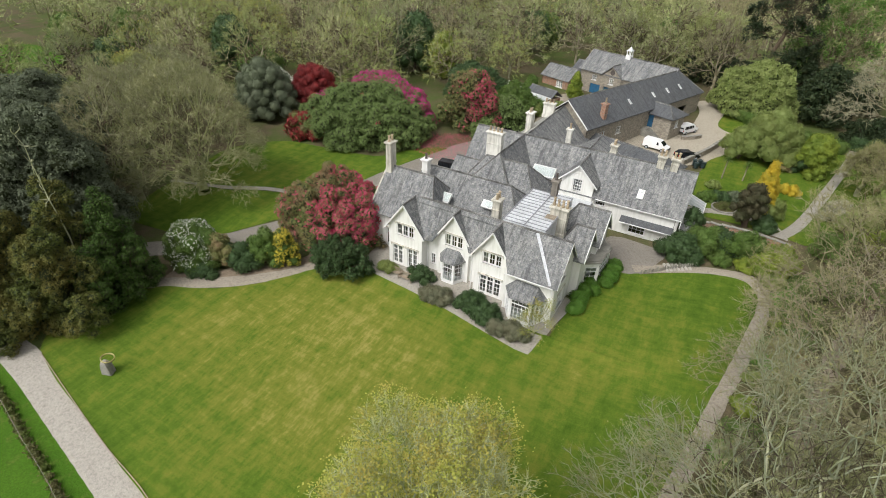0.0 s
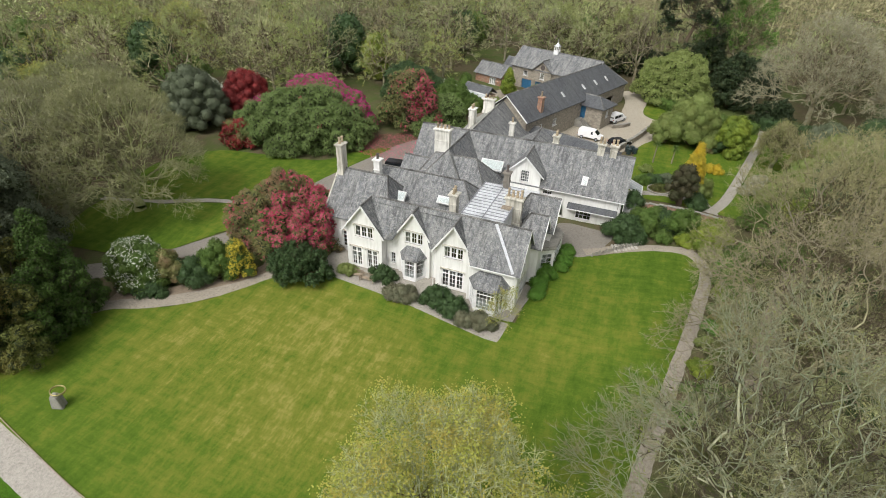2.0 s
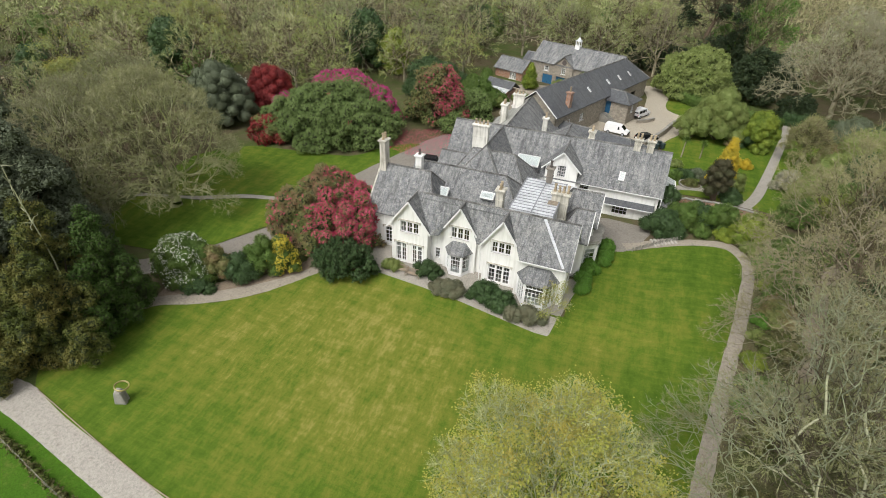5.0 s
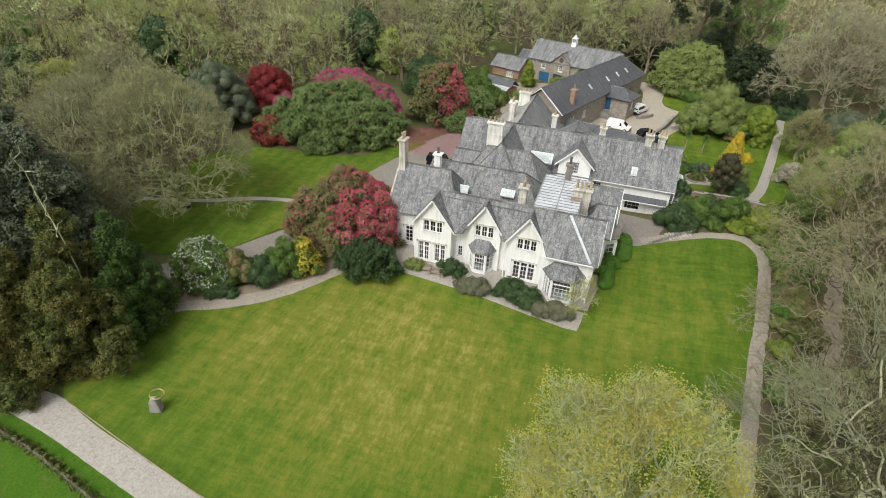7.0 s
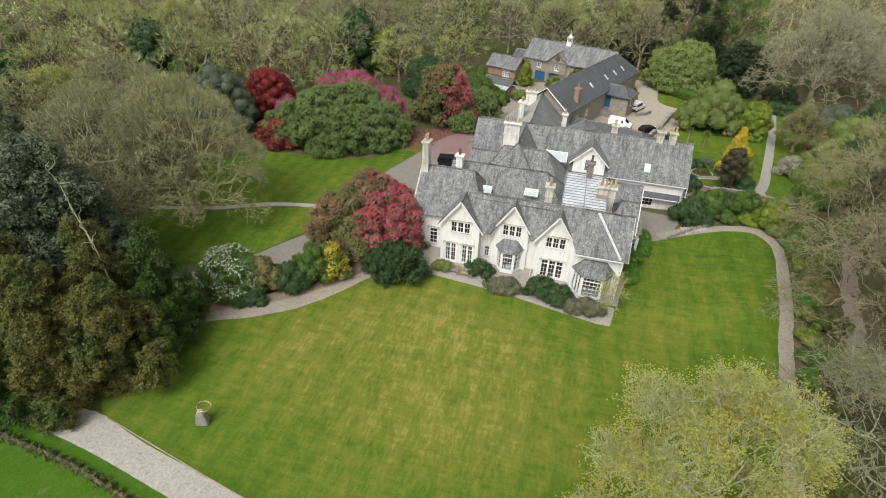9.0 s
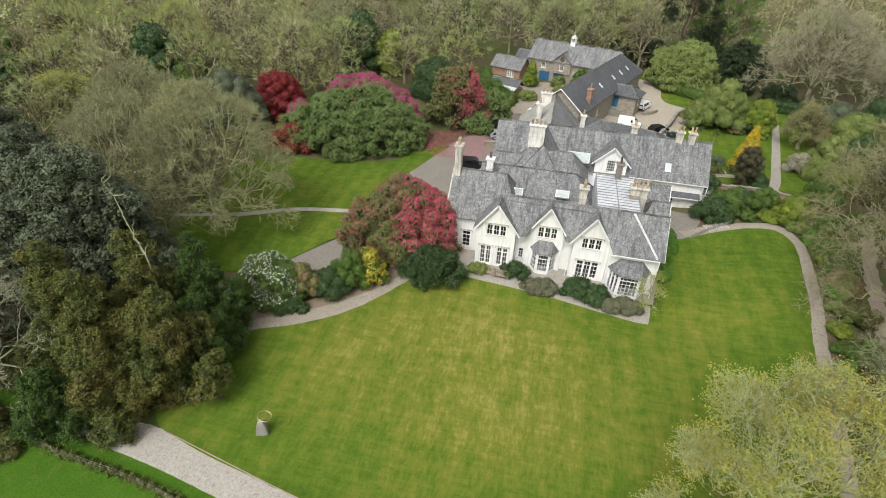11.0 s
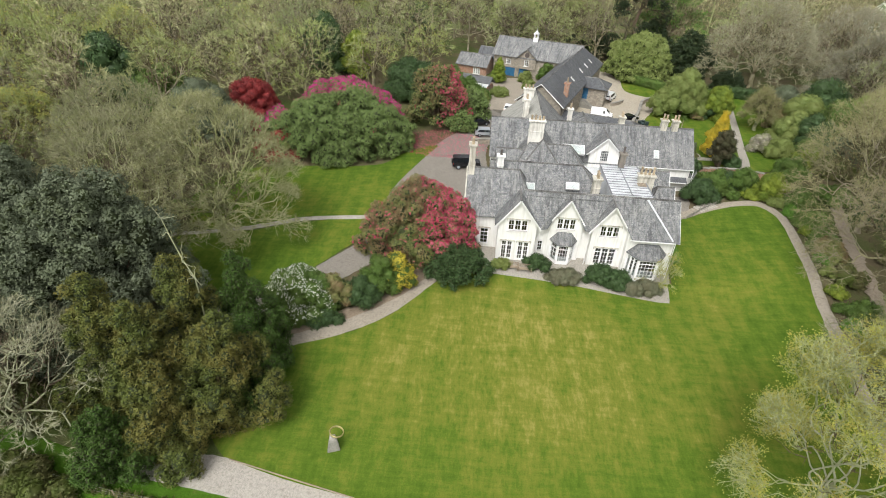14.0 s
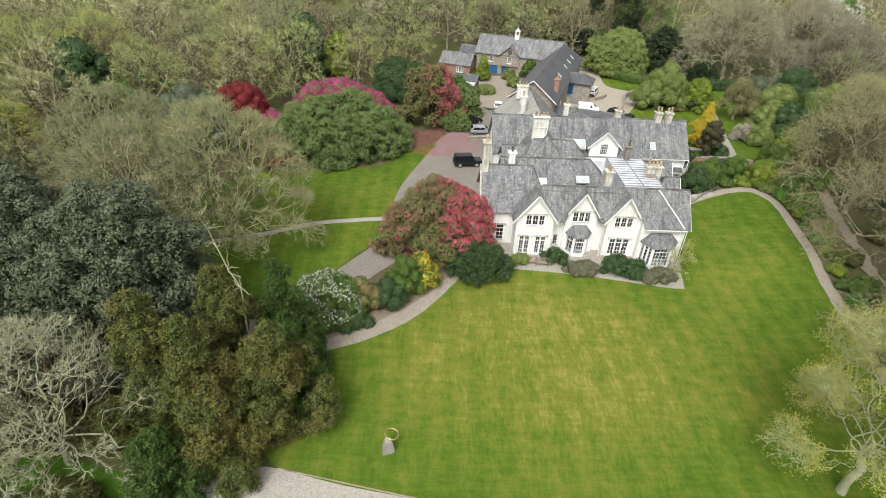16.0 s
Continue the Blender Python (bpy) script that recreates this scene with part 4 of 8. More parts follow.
    facade(h, (-4.1, 10.2, 0), (0, -1), [(0, zb), (7.64, zb), (7.64, 5.2), (4.0, 9.3), (0, 5.2)], [(3.2, 0.8, 4.6, 2.6), (3.2, 4.3, 4.6, 5.8)])
    window(h, (-4.1, 7.0, 0.8), (0, -1), 1.4, 1.8, 4, 3)
    window(h, (-4.1, 7.0, 4.3), (0, -1), 1.4, 1.5, 4, 3)
    facade(h, (5.0, 10.2, 0), (-1, 0), [(0, zb), (9.1, zb), (9.1, 5.2), (0, 5.2)])
    chimney(h, -3.9, 6.0, 4.0, 12.75, 0.75, 1.15, 2, along="y", pot_h=0.75)
    bm = bmesh.new()
    bar(bm, (-4.45, 6.2, 9.45), (-4.45, 1.75, 4.9), 0.16, 0.3)
    bar(bm, (-4.45, 6.2, 9.45), (-4.45, 10.6, 4.9), 0.16, 0.3)
    part("verge", bm, MAT["render_stack"], h)
    chimney(h, -0.2, 8.4, 6.0, 10.5, 0.8, 0.8, 1, "white_wall", "dark_pot")

    # centre, behind the front range
    roof(h, "x", -1.5, 14.2, 5.8, 14.3, 5.2, 5.2, 10.2, 9.0, 0.0, 3.4)
    facade(h, (-1.2, 13.9, 0), (0, -1), [(0, zb), (3.9, zb), (3.9, 8.6), (0, 5.4)])
    roof(h, "x", 1.5, 13.0, 13.6, 21.2, 5.2, 5.2, 17.3, 9.0, 2.6, 3.0)
    roof(h, "y", 13.4, 26.0, 2.2, 9.8, 5.4, 5.4, 6.0, 9.7, 3.8, 0.0)
    facade(h, (-0.2, 21.2, 0), (0, -1), [(0, zb), (7.3, zb), (7.3, 5.1), (0, 5.1)], [(2.0, 3.2, 3.4, 4.7)])
    window(h, (-0.2, 19.2, 3.2), (0, -1), 1.4, 1.5, 4, 3)
    roof(h, "x", -0.6, 4.0, 14.0, 21.0, 5.1, 5.1, 17.4, 7.9, 0.0, 0.0)
    chimney(h, 4.9, 17.8, 7.0, 12.3, 2.1, 0.95, 4, "cream_stack", along="x", pot_h=0.6)
    chimney(h, 11.7, 4.3, 6.0, 10.1, 0.85, 1.0, 2, along="y", pot_h=0.7)
    # rooflights
    for (x, y, z, w, d, rx) in ((9.4, 7.2, 7.25, 1.7, 1.0, 0), (3.9, 6.6, 6.9, 1.2, 1.3, 0), (11.3, 20.7, 7.0, 3.2, 1.6, 0)):
        M = pose(x, y, z, 38 if rx == 0 else 0, 0, 0)
        bm = bmesh.new()
        box(bm, -w / 2, w / 2, -d / 2, d / 2, -0.1, 0.28, M)
        sk = part("rooflight", bm, MAT["white_paint"], h, "white-framed rooflight")
        bm = bmesh.new()
        box(bm, -w / 2 + 0.1, w / 2 - 0.1, -d / 2 + 0.1, d / 2 - 0.1, 0.285, 0.3, M)
        part("pane", bm, MAT["glass"], sk)

    # lead flat with standing seams
    bm = bmesh.new()
    x0, x1, y0, y1, zt = 13.3, 18.2, 2.3, 11.2, 8.93
    box(bm, x0, x1, y0, y1, zt - 3.5, zt)
    flat = part("flat_roof", bm, MAT["lead"], h, "grey lead flat roof with standing seams")
    bm = bmesh.new()
    for i in range(13):
        y = y0 + 0.1 + (y1 - y0 - 0.2) * i / 12
        box(bm, x0, x1, y - 0.035, y + 0.035, zt, zt + 0.07)
    box(bm, (x0 + x1) / 2 - 0.05, (x0 + x1) / 2 + 0.05, y0, y1, zt, zt + 0.09)
    box(bm, x0 - 0.06, x0 + 0.06, y0, y1, zt, zt + 0.1)
    box(bm, x1 - 0.06, x1 + 0.06, y0, y1, zt, zt + 0.1)
    part("standing_seams", bm, MAT["lead_seam"], flat)
    bm = bmesh.new()
    box(bm, 17.0, 18.1, 5.0, 6.0, zt + 0.072, zt + 0.09)
    part("rusty_patch", bm, MAT["rust"], flat, "rust-stained sheet beside the stack")
    chimney(h, 18.2, 6.5, 6.0, 10.0, 1.9, 0.9, 4, along="x", pot_h=0.85)
    chimney(h, 16.0, 10.9, 7.0, 10.9, 0.7, 0.7, 1, "dark_stack", along="x", pot_h=0.8, pot_mat="dark_pot")

    # right side: two small gables to the garden, and the cornice bay
    for yc, xa, xb, hw, zr in ((7.1, 18.4, 22.3, 2.5, 8.2), (11.5, 17.2, 22.8, 2.7, 8.45)):
        roof(h, "x", xa, xb, yc - hw, yc + hw, 5.1, 5.1, yc, zr, 1.8, 0.0)
        k = (zr - 5.1) / hw
        facade(h, (xb - 0.35, yc - hw + 0.35, 0), (0, 1), [(0, zb), (2 * hw - 0.7, zb), (2 * hw - 0.7, 5.3), (hw - 0.35, zr - 0.2), (0, 5.3)], [(hw - 1.05, 4.1, hw + 0.35, 5.7)])
        window(h, (xb - 0.35, yc - 0.7, 4.1), (0, 1), 1.4, 1.6, 4, 3, hood=True)
        barge(h, (xb + 0.03, yc, zr), (xb + 0.03, yc - hw, 5.1), (xb + 0.03, yc + hw, 5.1), "y")
    facade(h, (20.7, 5.0, 0), (1, 0), [(0, zb), (1.24, zb), (1.24, 5.3), (0, 5.3)])
    facade(h, (21.6, 9.2, 0), (1, 0), [(0, zb), (0.84, zb), (0.84, 5.3), (0, 5.3)])
    bm = bmesh.new()
    pts = [(21.9, 7.4), (23.3, 8.4), (23.5, 12.0), (22.3, 13.2)]
    prism(bm, pts + [(21.6, 13.2), (21.4, 7.4)], zb, 0.9)
    prism(bm, pts + [(21.6, 13.2), (21.4, 7.4)], 2.8, 3.4)
    for a, b in pts:
        box(bm, a - 0.12, a + 0.12, b - 0.12, b + 0.12, 0.9, 2.8)
    bay = part("bay_window", bm, MAT["white_wall"], h, "white side bay with a stone cornice")
    for p, q in zip(pts[:-1], pts[1:]):
        d = Vector((q[0] - p[0], q[1] - p[1]))
        n = d.normalized()
        window(bay, (p[0] + n.x * 0.12, p[1] + n.y * 0.12, 0.9), (n.x, n.y), d.length - 0.24, 1.9, 4 if d.length > 2 else 2, 3, sill=False, recess=0.0)
    bm = bmesh.new()
    prism(bm, [(21.4, 7.15), (22.05, 7.15), (23.5, 8.2), (23.75, 12.15), (22.45, 13.45), (21.6, 13.45)], 3.4, 3.62)
    prism(bm, [(21.4, 7.3), (22.0, 7.3), (23.38, 8.3), (23.6, 12.05), (22.4, 13.3), (21.6, 13.3)], 3.62, 3.8)
    part("cornice", bm, MAT["stone"], bay)
    facade(h, (22.45, 13.85, 0), (-1, 0), [(0, zb), (4, zb), (4, 5.1), (0, 5.1)])
    facade(h, (18.5, 13.9, 0), (0, 1), [(0, zb), (7.2, zb), (7.2, 4.2), (0, 4.2)])
    bm = bmesh.new()
    box(bm, 12.4, 18.6, 13.6, 21.2, 3.9, 4.3)
    part("flat_roof", bm, MAT["lead"], h, "grey lead flat roof")

    # rear wing with its dormer gable
    roof(h, "x", -1.5, 30.0, 20.9, 30.4, 5.0, 5.0, 25.7, 9.75)
    facade(h, (-1.1, 30.0, 0), (0, -1), [(0, zb), (8.7, zb), (8.7, 5.2), (4.35, 9.5), (0, 5.2)], [(5.6, 3.4, 6.9, 4.9), (5.6, 1.0, 6.9, 2.7)])
    window(h, (-1.1, 24.4, 3.4), (0, -1), 1.3, 1.5, 4, 3)
    window(h, (-1.1, 24.4, 1.0), (0, -1), 1.3, 1.7, 4, 3)
    facade(h, (29.6, 21.3, 0), (0, 1), [(0, zb), (8.7, zb), (8.7, 5.2), (4.35, 9.5), (0, 5.2)], [(3.6, 4.2, 5.2, 5.7)])
    window(h, (29.6, 24.9, 4.2), (0, 1), 1.6, 1.5, 4, 3)
    facade(h, (-1.1, 21.3, 0), (1, 0), [(0.4, zb), (30.3, zb), (30.3, 5.3), (0.4, 5.3)], [(1.4, 3.1, 2.7, 4.6), (19.9, 3.9, 21.3, 4.9), (24.9, 1.2, 27.1, 2.5)])
    window(h, (23.8, 21.3, 1.2), (1, 0), 2.2, 1.3, 4, 2)
    window(h, (0.3, 21.3, 3.1), (1, 0), 1.3, 1.5, 4, 2)
    window(h, (18.8, 21.3, 3.9), (1, 0), 1.4, 1.0, 4, 2)
    facade(h, (29.6, 30.0, 0), (-1, 0), [(0, zb), (30.3, zb), (30.3, 5.3), (0, 5.3)])
    # dormer gable
    facade(h, (13.85, 20.95, 0), (1, 0), [(0, 4.2), (4.5, 4.2), (4.5, 6.95), (2.25, 9.1), (0, 6.95)], [(1.6, 5.3, 2.9, 7.1)])
    window(h, (15.45, 20.95, 5.3), (1, 0), 1.3, 1.8, 4, 4, recess=0.12)
    facade(h, (18.35, 20.95, 0), (0, 1), [(0.36, 4.2), (3.0, 4.2), (3.0, 6.8), (0.36, 6.8)])
    facade(h, (13.85, 24.0, 0), (0, -1), [(0, 4.2), (2.7, 4.2), (2.7, 6.8), (0, 6.8)])
    roof(h, "y", 20.55, 25.9, 13.3, 18.9, 6.55, 6.55, 16.1, 9.26)
    barge(h, (16.1, 20.53, 9.26), (13.3, 20.53, 6.55), (18.9, 20.53, 6.55), "x")
    chimney(h, 25.3, 25.7, 8.5, 11.0, 0.9, 0.85, 2, "render_stack", pot_h=0.75)
    chimney(h, 27.0, 25.7, 8.5, 11.0, 0.9, 0.85, 2, "render_stack", pot_h=0.75)
    chimney(h, 18.9, 26.3, 7.5, 10.9, 0.8, 0.9, 2, along="y", pot_h=0.6)
    # rooflight and front lean-to of the wing
    M = pose(24.2, 22.3, 6.55, 45, 0, 0)
    bm = bmesh.new()
    box(bm, -0.4, 0.4, -0.65, 0.65, -0.05, 0.12, M)
    sk = part("rooflight", bm, MAT["white_paint"], h, "small white rooflight")
    bm = bmesh.new()
    box(bm, -0.3, 0.3, -0.55, 0.55, 0.125, 0.135, M)
    part("pane", bm, MAT["glass"], sk)
    bm = bmesh.new()
    vs = [(22.6, 20.35, 3.0), (29.3, 20.35, 3.0), (29.3, 21.32, 3.5), (22.6, 21.32, 3.5)]
    a = [bm.verts.new(v) for v in vs]
    b = [bm.verts.new((v[0], v[1], v[2] - 0.12)) for v in vs]
    bm.faces.new(a)
    bm.faces.new(b[::-1])
    for i in range(4):
        bm.faces.new((a[(i + 1) % 4], a[i], b[i], b[(i + 1) % 4]))
    bmesh.ops.recalc_face_normals(bm, faces=bm.faces[:])
    part("pent_roof", bm, MAT["slate_dark"], h, "narrow slate pent roof", uv=True)
    gutter(h, (22.6, 20.3, 2.92), (29.3, 20.3, 2.92), 0.2)
    gutter(h, (18.9, 20.82, 4.92), (29.9, 20.82, 4.92), 3.6)
    # porch at the wing's end
    bm = bmesh.new()
    box(bm, 29.95, 31.2, 22.5, 25.0, 0.2, 3.2)
    porch = part("porch", bm, MAT["white_wall"], h, "small white glazed porch")
    roof(porch, "x", 29.9, 31.4, 22.3, 25.2, 3.2, 3.2, 23.75, 4.2, mat="slate", name="porch_roof", ridges=False)

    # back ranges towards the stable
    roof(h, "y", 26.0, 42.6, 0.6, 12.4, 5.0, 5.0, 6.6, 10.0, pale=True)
    facade(h, (1.2, 42.4, 0), (0, -1), [(0, 0), (12.2, 0), (12.2, 5.4), (0, 5.4)], [(3.0, 3.6, 4.3, 5.0), (7.0, 3.6, 8.3, 5.0)])
    window(h, (1.2, 39.4, 3.6), (0, -1), 1.3, 1.4, 4, 3)
    window(h, (1.2, 35.4, 3.6), (0, -1), 1.3, 1.4, 4, 3)
    facade(h, (11.8, 30, 0), (0, 1), [(0, 0), (12.2, 0), (12.2, 5.4), (0, 5.4)])
    facade(h, (11.8, 42.3, 0), (-1, 0), [(0, 0), (10.6, 0), (10.6, 5.2), (5.3, 9.7), (0, 5.2)])
    chimney(h, 4.3, 32.2, 7.0, 11.0, 0.9, 1.3, 2, "cream_stack", along="y", pot_h=0.6)
    chimney(h, 5.0, 38.8, 8.5, 10.9, 1.8, 0.9, 3, "cream_stack", pot_h=0.6)
    chimney(h, 11.4, 30.2, 5.5, 10.4, 0.7, 0.7, 1, "cream_stack", pot_h=0.7)
    Mk = Matrix.Translation((19.0, 40.6, 0)) @ pose(0, 0, 0, 0, 0, -18)
    roof(h, "x", -8.0, 8.0, -4.4, 3.8, 4.2, 4.2, 0.0, 6.1, 0.0, 2.6, Mk, mat="slate_dark")
    facade(h, (7.6, 3.4, 0), (-1, 0), [(0, 0), (15, 0), (15, 4.3), (0, 4.3)], [(3.0, 2.4, 4.2, 3.6), (8.0, 2.4, 9.2, 3.6)], mat="granite", m=Mk)
    facade(h, (7.6, -4.0, 0), (0, 1), [(0, 0), (7.0, 0), (7.0, 4.3), (0, 4.3)], mat="granite", m=Mk)
    roof(h, "y", 25.6, 37.0, 11.0, 18.5, 5.4, 5.4, 14.7, 7.9, mat="slate")
    return h


build_manor()


def build_stables():
    """The stable court: two ranges at a right angle, in a frame of their own."""
    M = Matrix.Translation((-0.2, 81.2, 0)) @ pose(0, 0, 0, 0, 0, -20.0)
    s = thing("stable_block", "granite stable block with grey slate roofs and a cupola", "stable")
    zb = 2.2
    # north range with the front gable
    roof(s, "x", 0.0, 21.0, -4.4, 4.4, 8.0, 8.0, 0.0, 11.6, 0.0, 0.0, M)
    holes = [(3.2, 6.2, 4.4, 7.3), (13.0, 6.2, 14.2, 7.3), (6.6, 2.6, 8.9, 5.6), (3.0, 2.6, 5.6, 5.4)]
    facade(s, (0.4, -4.0, 0), (1, 0), [(0, zb), (17, zb), (17, 8.2), (0, 8.2)], holes, mat="granite", m=M)
    for a in holes[:2]:
        window(s, (0.4 + a[0], -4.0, a[1]), (1, 0), a[2] - a[0], a[3] - a[1], 4, 2, M)
    facade(s, (0.4, 4.0, 0), (0, -1), [(0, zb), (8, zb), (8, 8.2), (4, 11.3), (0, 8.2)], mat="granite", m=M)
    facade(s, (24.8, 4.0, 0), (-1, 0), [(0, zb), (24.4, zb), (24.4, 7.5), (0, 7.5)], mat="granite", m=M)
    # blue doors
    for x0, x1, z1 in ((7.0, 9.3, 5.6), (3.4, 6.0, 5.4)):
        bm = bmesh.new()
        n = 8
        for i in range(n):
            a = x0 + (x1 - x0) * i / n
            box(bm, a + 0.01, a + (x1 - x0) / n - 0.01, -3.85, -3.78, 2.6, z1, M)
        d = part("door", bm, MAT["blue_paint"], s, "blue boarded double door")
        bm = bmesh.new()
        box(bm, (x0 + x1) / 2 - 0.03, (x0 + x1) / 2 + 0.03, -3.9, -3.86, 3.6, 3.9, M)
        part("handle", bm, MAT["rubber"], d)
    # front gable with a round clock opening
    facade(s, (6.5, -4.3, 0), (1, 0), [(0, 5.5), (4.6, 5.5), (4.6, 8.1), (2.3, 10.0), (0, 8.1)], [(1.75, 6.2, 2.85, 7.6)], mat="granite", m=M)
    window(s, (8.25, -4.3, 6.2), (1, 0), 1.1, 1.4, 2, 3, M)
    roof(s, "y", -4.7, 0.0, 6.1, 11.5, 7.9, 7.9, 8.8, 10.2, 0.0, 0.0, M)
    bm = bmesh.new()
    cyl(bm, 0, 0, 0, 0.1, 0.55, 0.55, 20, M @ pose(8.8, -4.28, 8.75, 90, 0, 0))
    part("roundel", bm, MAT["dark_pot"], s, "dark round opening in the gable")
    # cupola
    bm = bmesh.new()
    cx, cy = 9.3, 0.0
    box(bm, cx - 0.55, cx + 0.55, cy - 0.55, cy + 0.55, 11.1, 12.0, M)
    for dx in (-0.42, 0.42):
        for dy in (-0.42, 0.42):
            box(bm, cx + dx - 0.08, cx + dx + 0.08, cy + dy - 0.08, cy + dy + 0.08, 12.0, 12.9, M)
    box(bm, cx - 0.62, cx + 0.62, cy - 0.62, cy + 0.62, 12.9, 13.0, M)
    cup = part("cupola", bm, MAT["white_paint"], s, "white wooden bell cupola with a lead cap")
    bm = bmesh.new()
    cyl(bm, cx, cy, 13.0, 13.5, 0.66, 0.22, 8, M)
    cyl(bm, cx, cy, 13.5, 13.75, 0.22, 0.05, 8, M)
    cyl(bm, cx, cy, 13.7, 14.6, 0.035, 0.02, 6, M)
    part("cap", bm, MAT["lead"], cup)
    # long range
    roof(s, "y", -35.0, 4.2, 16.0, 25.4, 7.3, 7.3, 20.7, 11.2, 0.0, 4.0, M, mat="slate_dark")
    holes = [(9.0, 4.6, 10.4, 5.9), (3.0, 4.6, 5.5, 5.9), (24.0, 2.6, 27.5, 5.6), (30.0, 2.6, 33.5, 5.6)]
    facade(s, (25.0, -34.6, 0), (0, 1), [(0, zb), (38.6, zb), (38.6, 7.5), (0, 7.5)], holes, mat="granite", m=M)
    for a in holes[:2]:
        window(s, (25.0, -34.6 + a[0], a[1]), (0, 1), a[2] - a[0], a[3] - a[1], 4, 2, M)
    facade(s, (16.4, 0.0, 0), (0, -1), [(0, zb), (34.6, zb), (34.6, 7.5), (0, 7.5)], mat="granite", m=M)
    facade(s, (16.4, -34.6, 0), (1, 0), [(0, zb), (8.6, zb), (8.6, 7.5), (4.3, 10.7), (0, 7.5)], mat="granite", m=M)
    bm = bmesh.new()
    bar(bm, M @ Vector((20.7, -35.02, 11.05)), M @ Vector((25.4, -35.02, 7.35)), 0.2, 0.12)
    bar(bm, M @ Vector((20.7, -35.02, 11.05)), M @ Vector((16.0, -35.02, 7.35)), 0.2, 0.12)
    part("verge", bm, MAT["white_paint"], s)
    for y in (-20.3, -12.4, -7.4, -2.7):
        q = M @ pose(23.35, y, 9.03, 0, 39.7, 0)
        bm = bmesh.new()
        box(bm, -0.55, 0.55, -0.24, 0.24, -0.05, 0.09, q)
        sk = part("rooflight", bm, MAT["white_paint"], s, "white-framed rooflight in the slates")
        bm = bmesh.new()
        box(bm, -0.46, 0.46, -0.16, 0.16, 0.095, 0.105, q)
        part("pane", bm, MAT["glass"], sk)
    chimney(s, 24.3, -29.5, 5.0, 10.6, 0.85, 0.85, 1, "brick", m=M, pot_h=0.9)
    # porch range with the blue door and its steps
    roof(s, "x", 22.6, 30.1, -15.8, -10.2, 6.6, 6.6, -13.0, 8.1, 0.0, 2.6, M, mat="slate_dark")
    facade(s, (24.6, -15.3, 0), (1, 0), [(0, zb), (5.0, zb), (5.0, 6.7), (0, 6.7)], [(0.3, 4.0, 1.5, 6.3)], mat="granite", m=M)
    facade(s, (29.6, -15.3, 0), (0, 1), [(0.36, zb), (4.6, zb), (4.6, 6.7), (0.36, 6.7)], [(1.6, 4.6, 2.8, 6.0)], mat="granite", m=M)
    window(s, (29.6, -13.7, 4.6), (0, 1), 1.2, 1.4, 4, 3, M)
    facade(s, (29.6, -10.7, 0), (-1, 0), [(0.36, zb), (5.0, zb), (5.0, 6.7), (0.36, 6.7)], mat="granite", m=M)
    bm = bmesh.new()
    for i in range(5):
        box(bm, 24.9 + i * 0.24 + 0.008, 25.14 + i * 0.24 - 0.008, -15.15, -15.08, 4.0, 6.3, M)
    d = part("door", bm, MAT["blue_paint"], s, "blue boarded door at the top of steps")
    bm = bmesh.new()
    box(bm, 25.9, 25.96, -15.2, -15.16, 5.0, 5.2, M)
    part("handle", bm, MAT["rubber"], d)
    for i in range(8):
        bm = bmesh.new()
        box(bm, 24.6 + (1.4 if i else 0) + 0.3 * (i - 1) * (i > 0), 26.0 + 0.3 * i, -17.0, -15.34, zb, 4.0 - 0.19 * i, M)
        part("step", bm, MAT["stone"], s)
    # brick outbuilding
    o = thing("brick_outbuilding", "low red brick outbuilding with a pale slate roof", "outbuilding")
    roof(o, "x", -8.2, 0.1, -7.6, -1.4, 5.3, 5.3, -4.5, 7.6, 0.0, 0.0, M)
    facade(o, (-7.8, -7.2, 0), (1, 0), [(0, zb), (7.6, zb), (7.6, 5.4), (0, 5.4)], [(4.2, 3.4, 6.0, 4.9)], mat="brick", m=M)
    window(o, (-3.6, -7.2, 3.4), (1, 0), 1.8, 1.5, 6, 3, M)
    facade(o, (-7.8, -1.8, 0), (0, -1), [(0, zb), (5.4, zb), (5.4, 5.4), (2.7, 7.4), (0, 5.4)], mat="brick", m=M)
    facade(o, (-0.2, -7.2, 0), (0, 1), [(0.36, zb), (5.4, zb), (5.4, 5.4), (2.7, 7.4), (0.36, 5.6)], mat="brick", m=M)
    # dark shed behind it
    e = thing("shed", "dark slate-roofed shed behind the outbuilding", "shed")
    roof(e, "x", -6.0, 0.5, 0.8, 6.2, 5.6, 5.6, 3.5, 7.8, 0.0, 0.0, M, mat="slate_dark")
    facade(e, (-5.8, 1.1, 0), (1, 0), [(0, zb), (6, zb), (6, 5.7), (0, 5.7)], mat="granite", m=M)
    facade(e, (-5.8, 5.9, 0), (0, -1), [(0, zb), (4.8, zb), (4.8, 5.7), (2.4, 7.6), (0, 5.7)], mat="granite", m=M)
    # lean-to and greenhouse below
    g = thing("greenhouse", "low white-framed greenhouse with a slate lean-to", "greenhouse")
    Mg = Matrix.Translation((-5.4, 61.4, -0.5)) @ pose(0, 0, 0, 0, 0, -20)
    bm = bmesh.new()
    for i in range(9):
        x = -3.2 + 6.4 * i / 8
        bar(bm, Mg @ Vector((x, -2.2, 4.3)), Mg @ Vector((x, 0.6, 5.4)), 0.09, 0.09)
        bar(bm, Mg @ Vector((x, -2.2, 2.5)), Mg @ Vector((x, -2.2, 4.3)), 0.08, 0.08)
    bar(bm, Mg @ Vector((-3.3, -2.2, 4.3)), Mg @ Vector((3.3, -2.2, 4.3)), 0.14, 0.12)
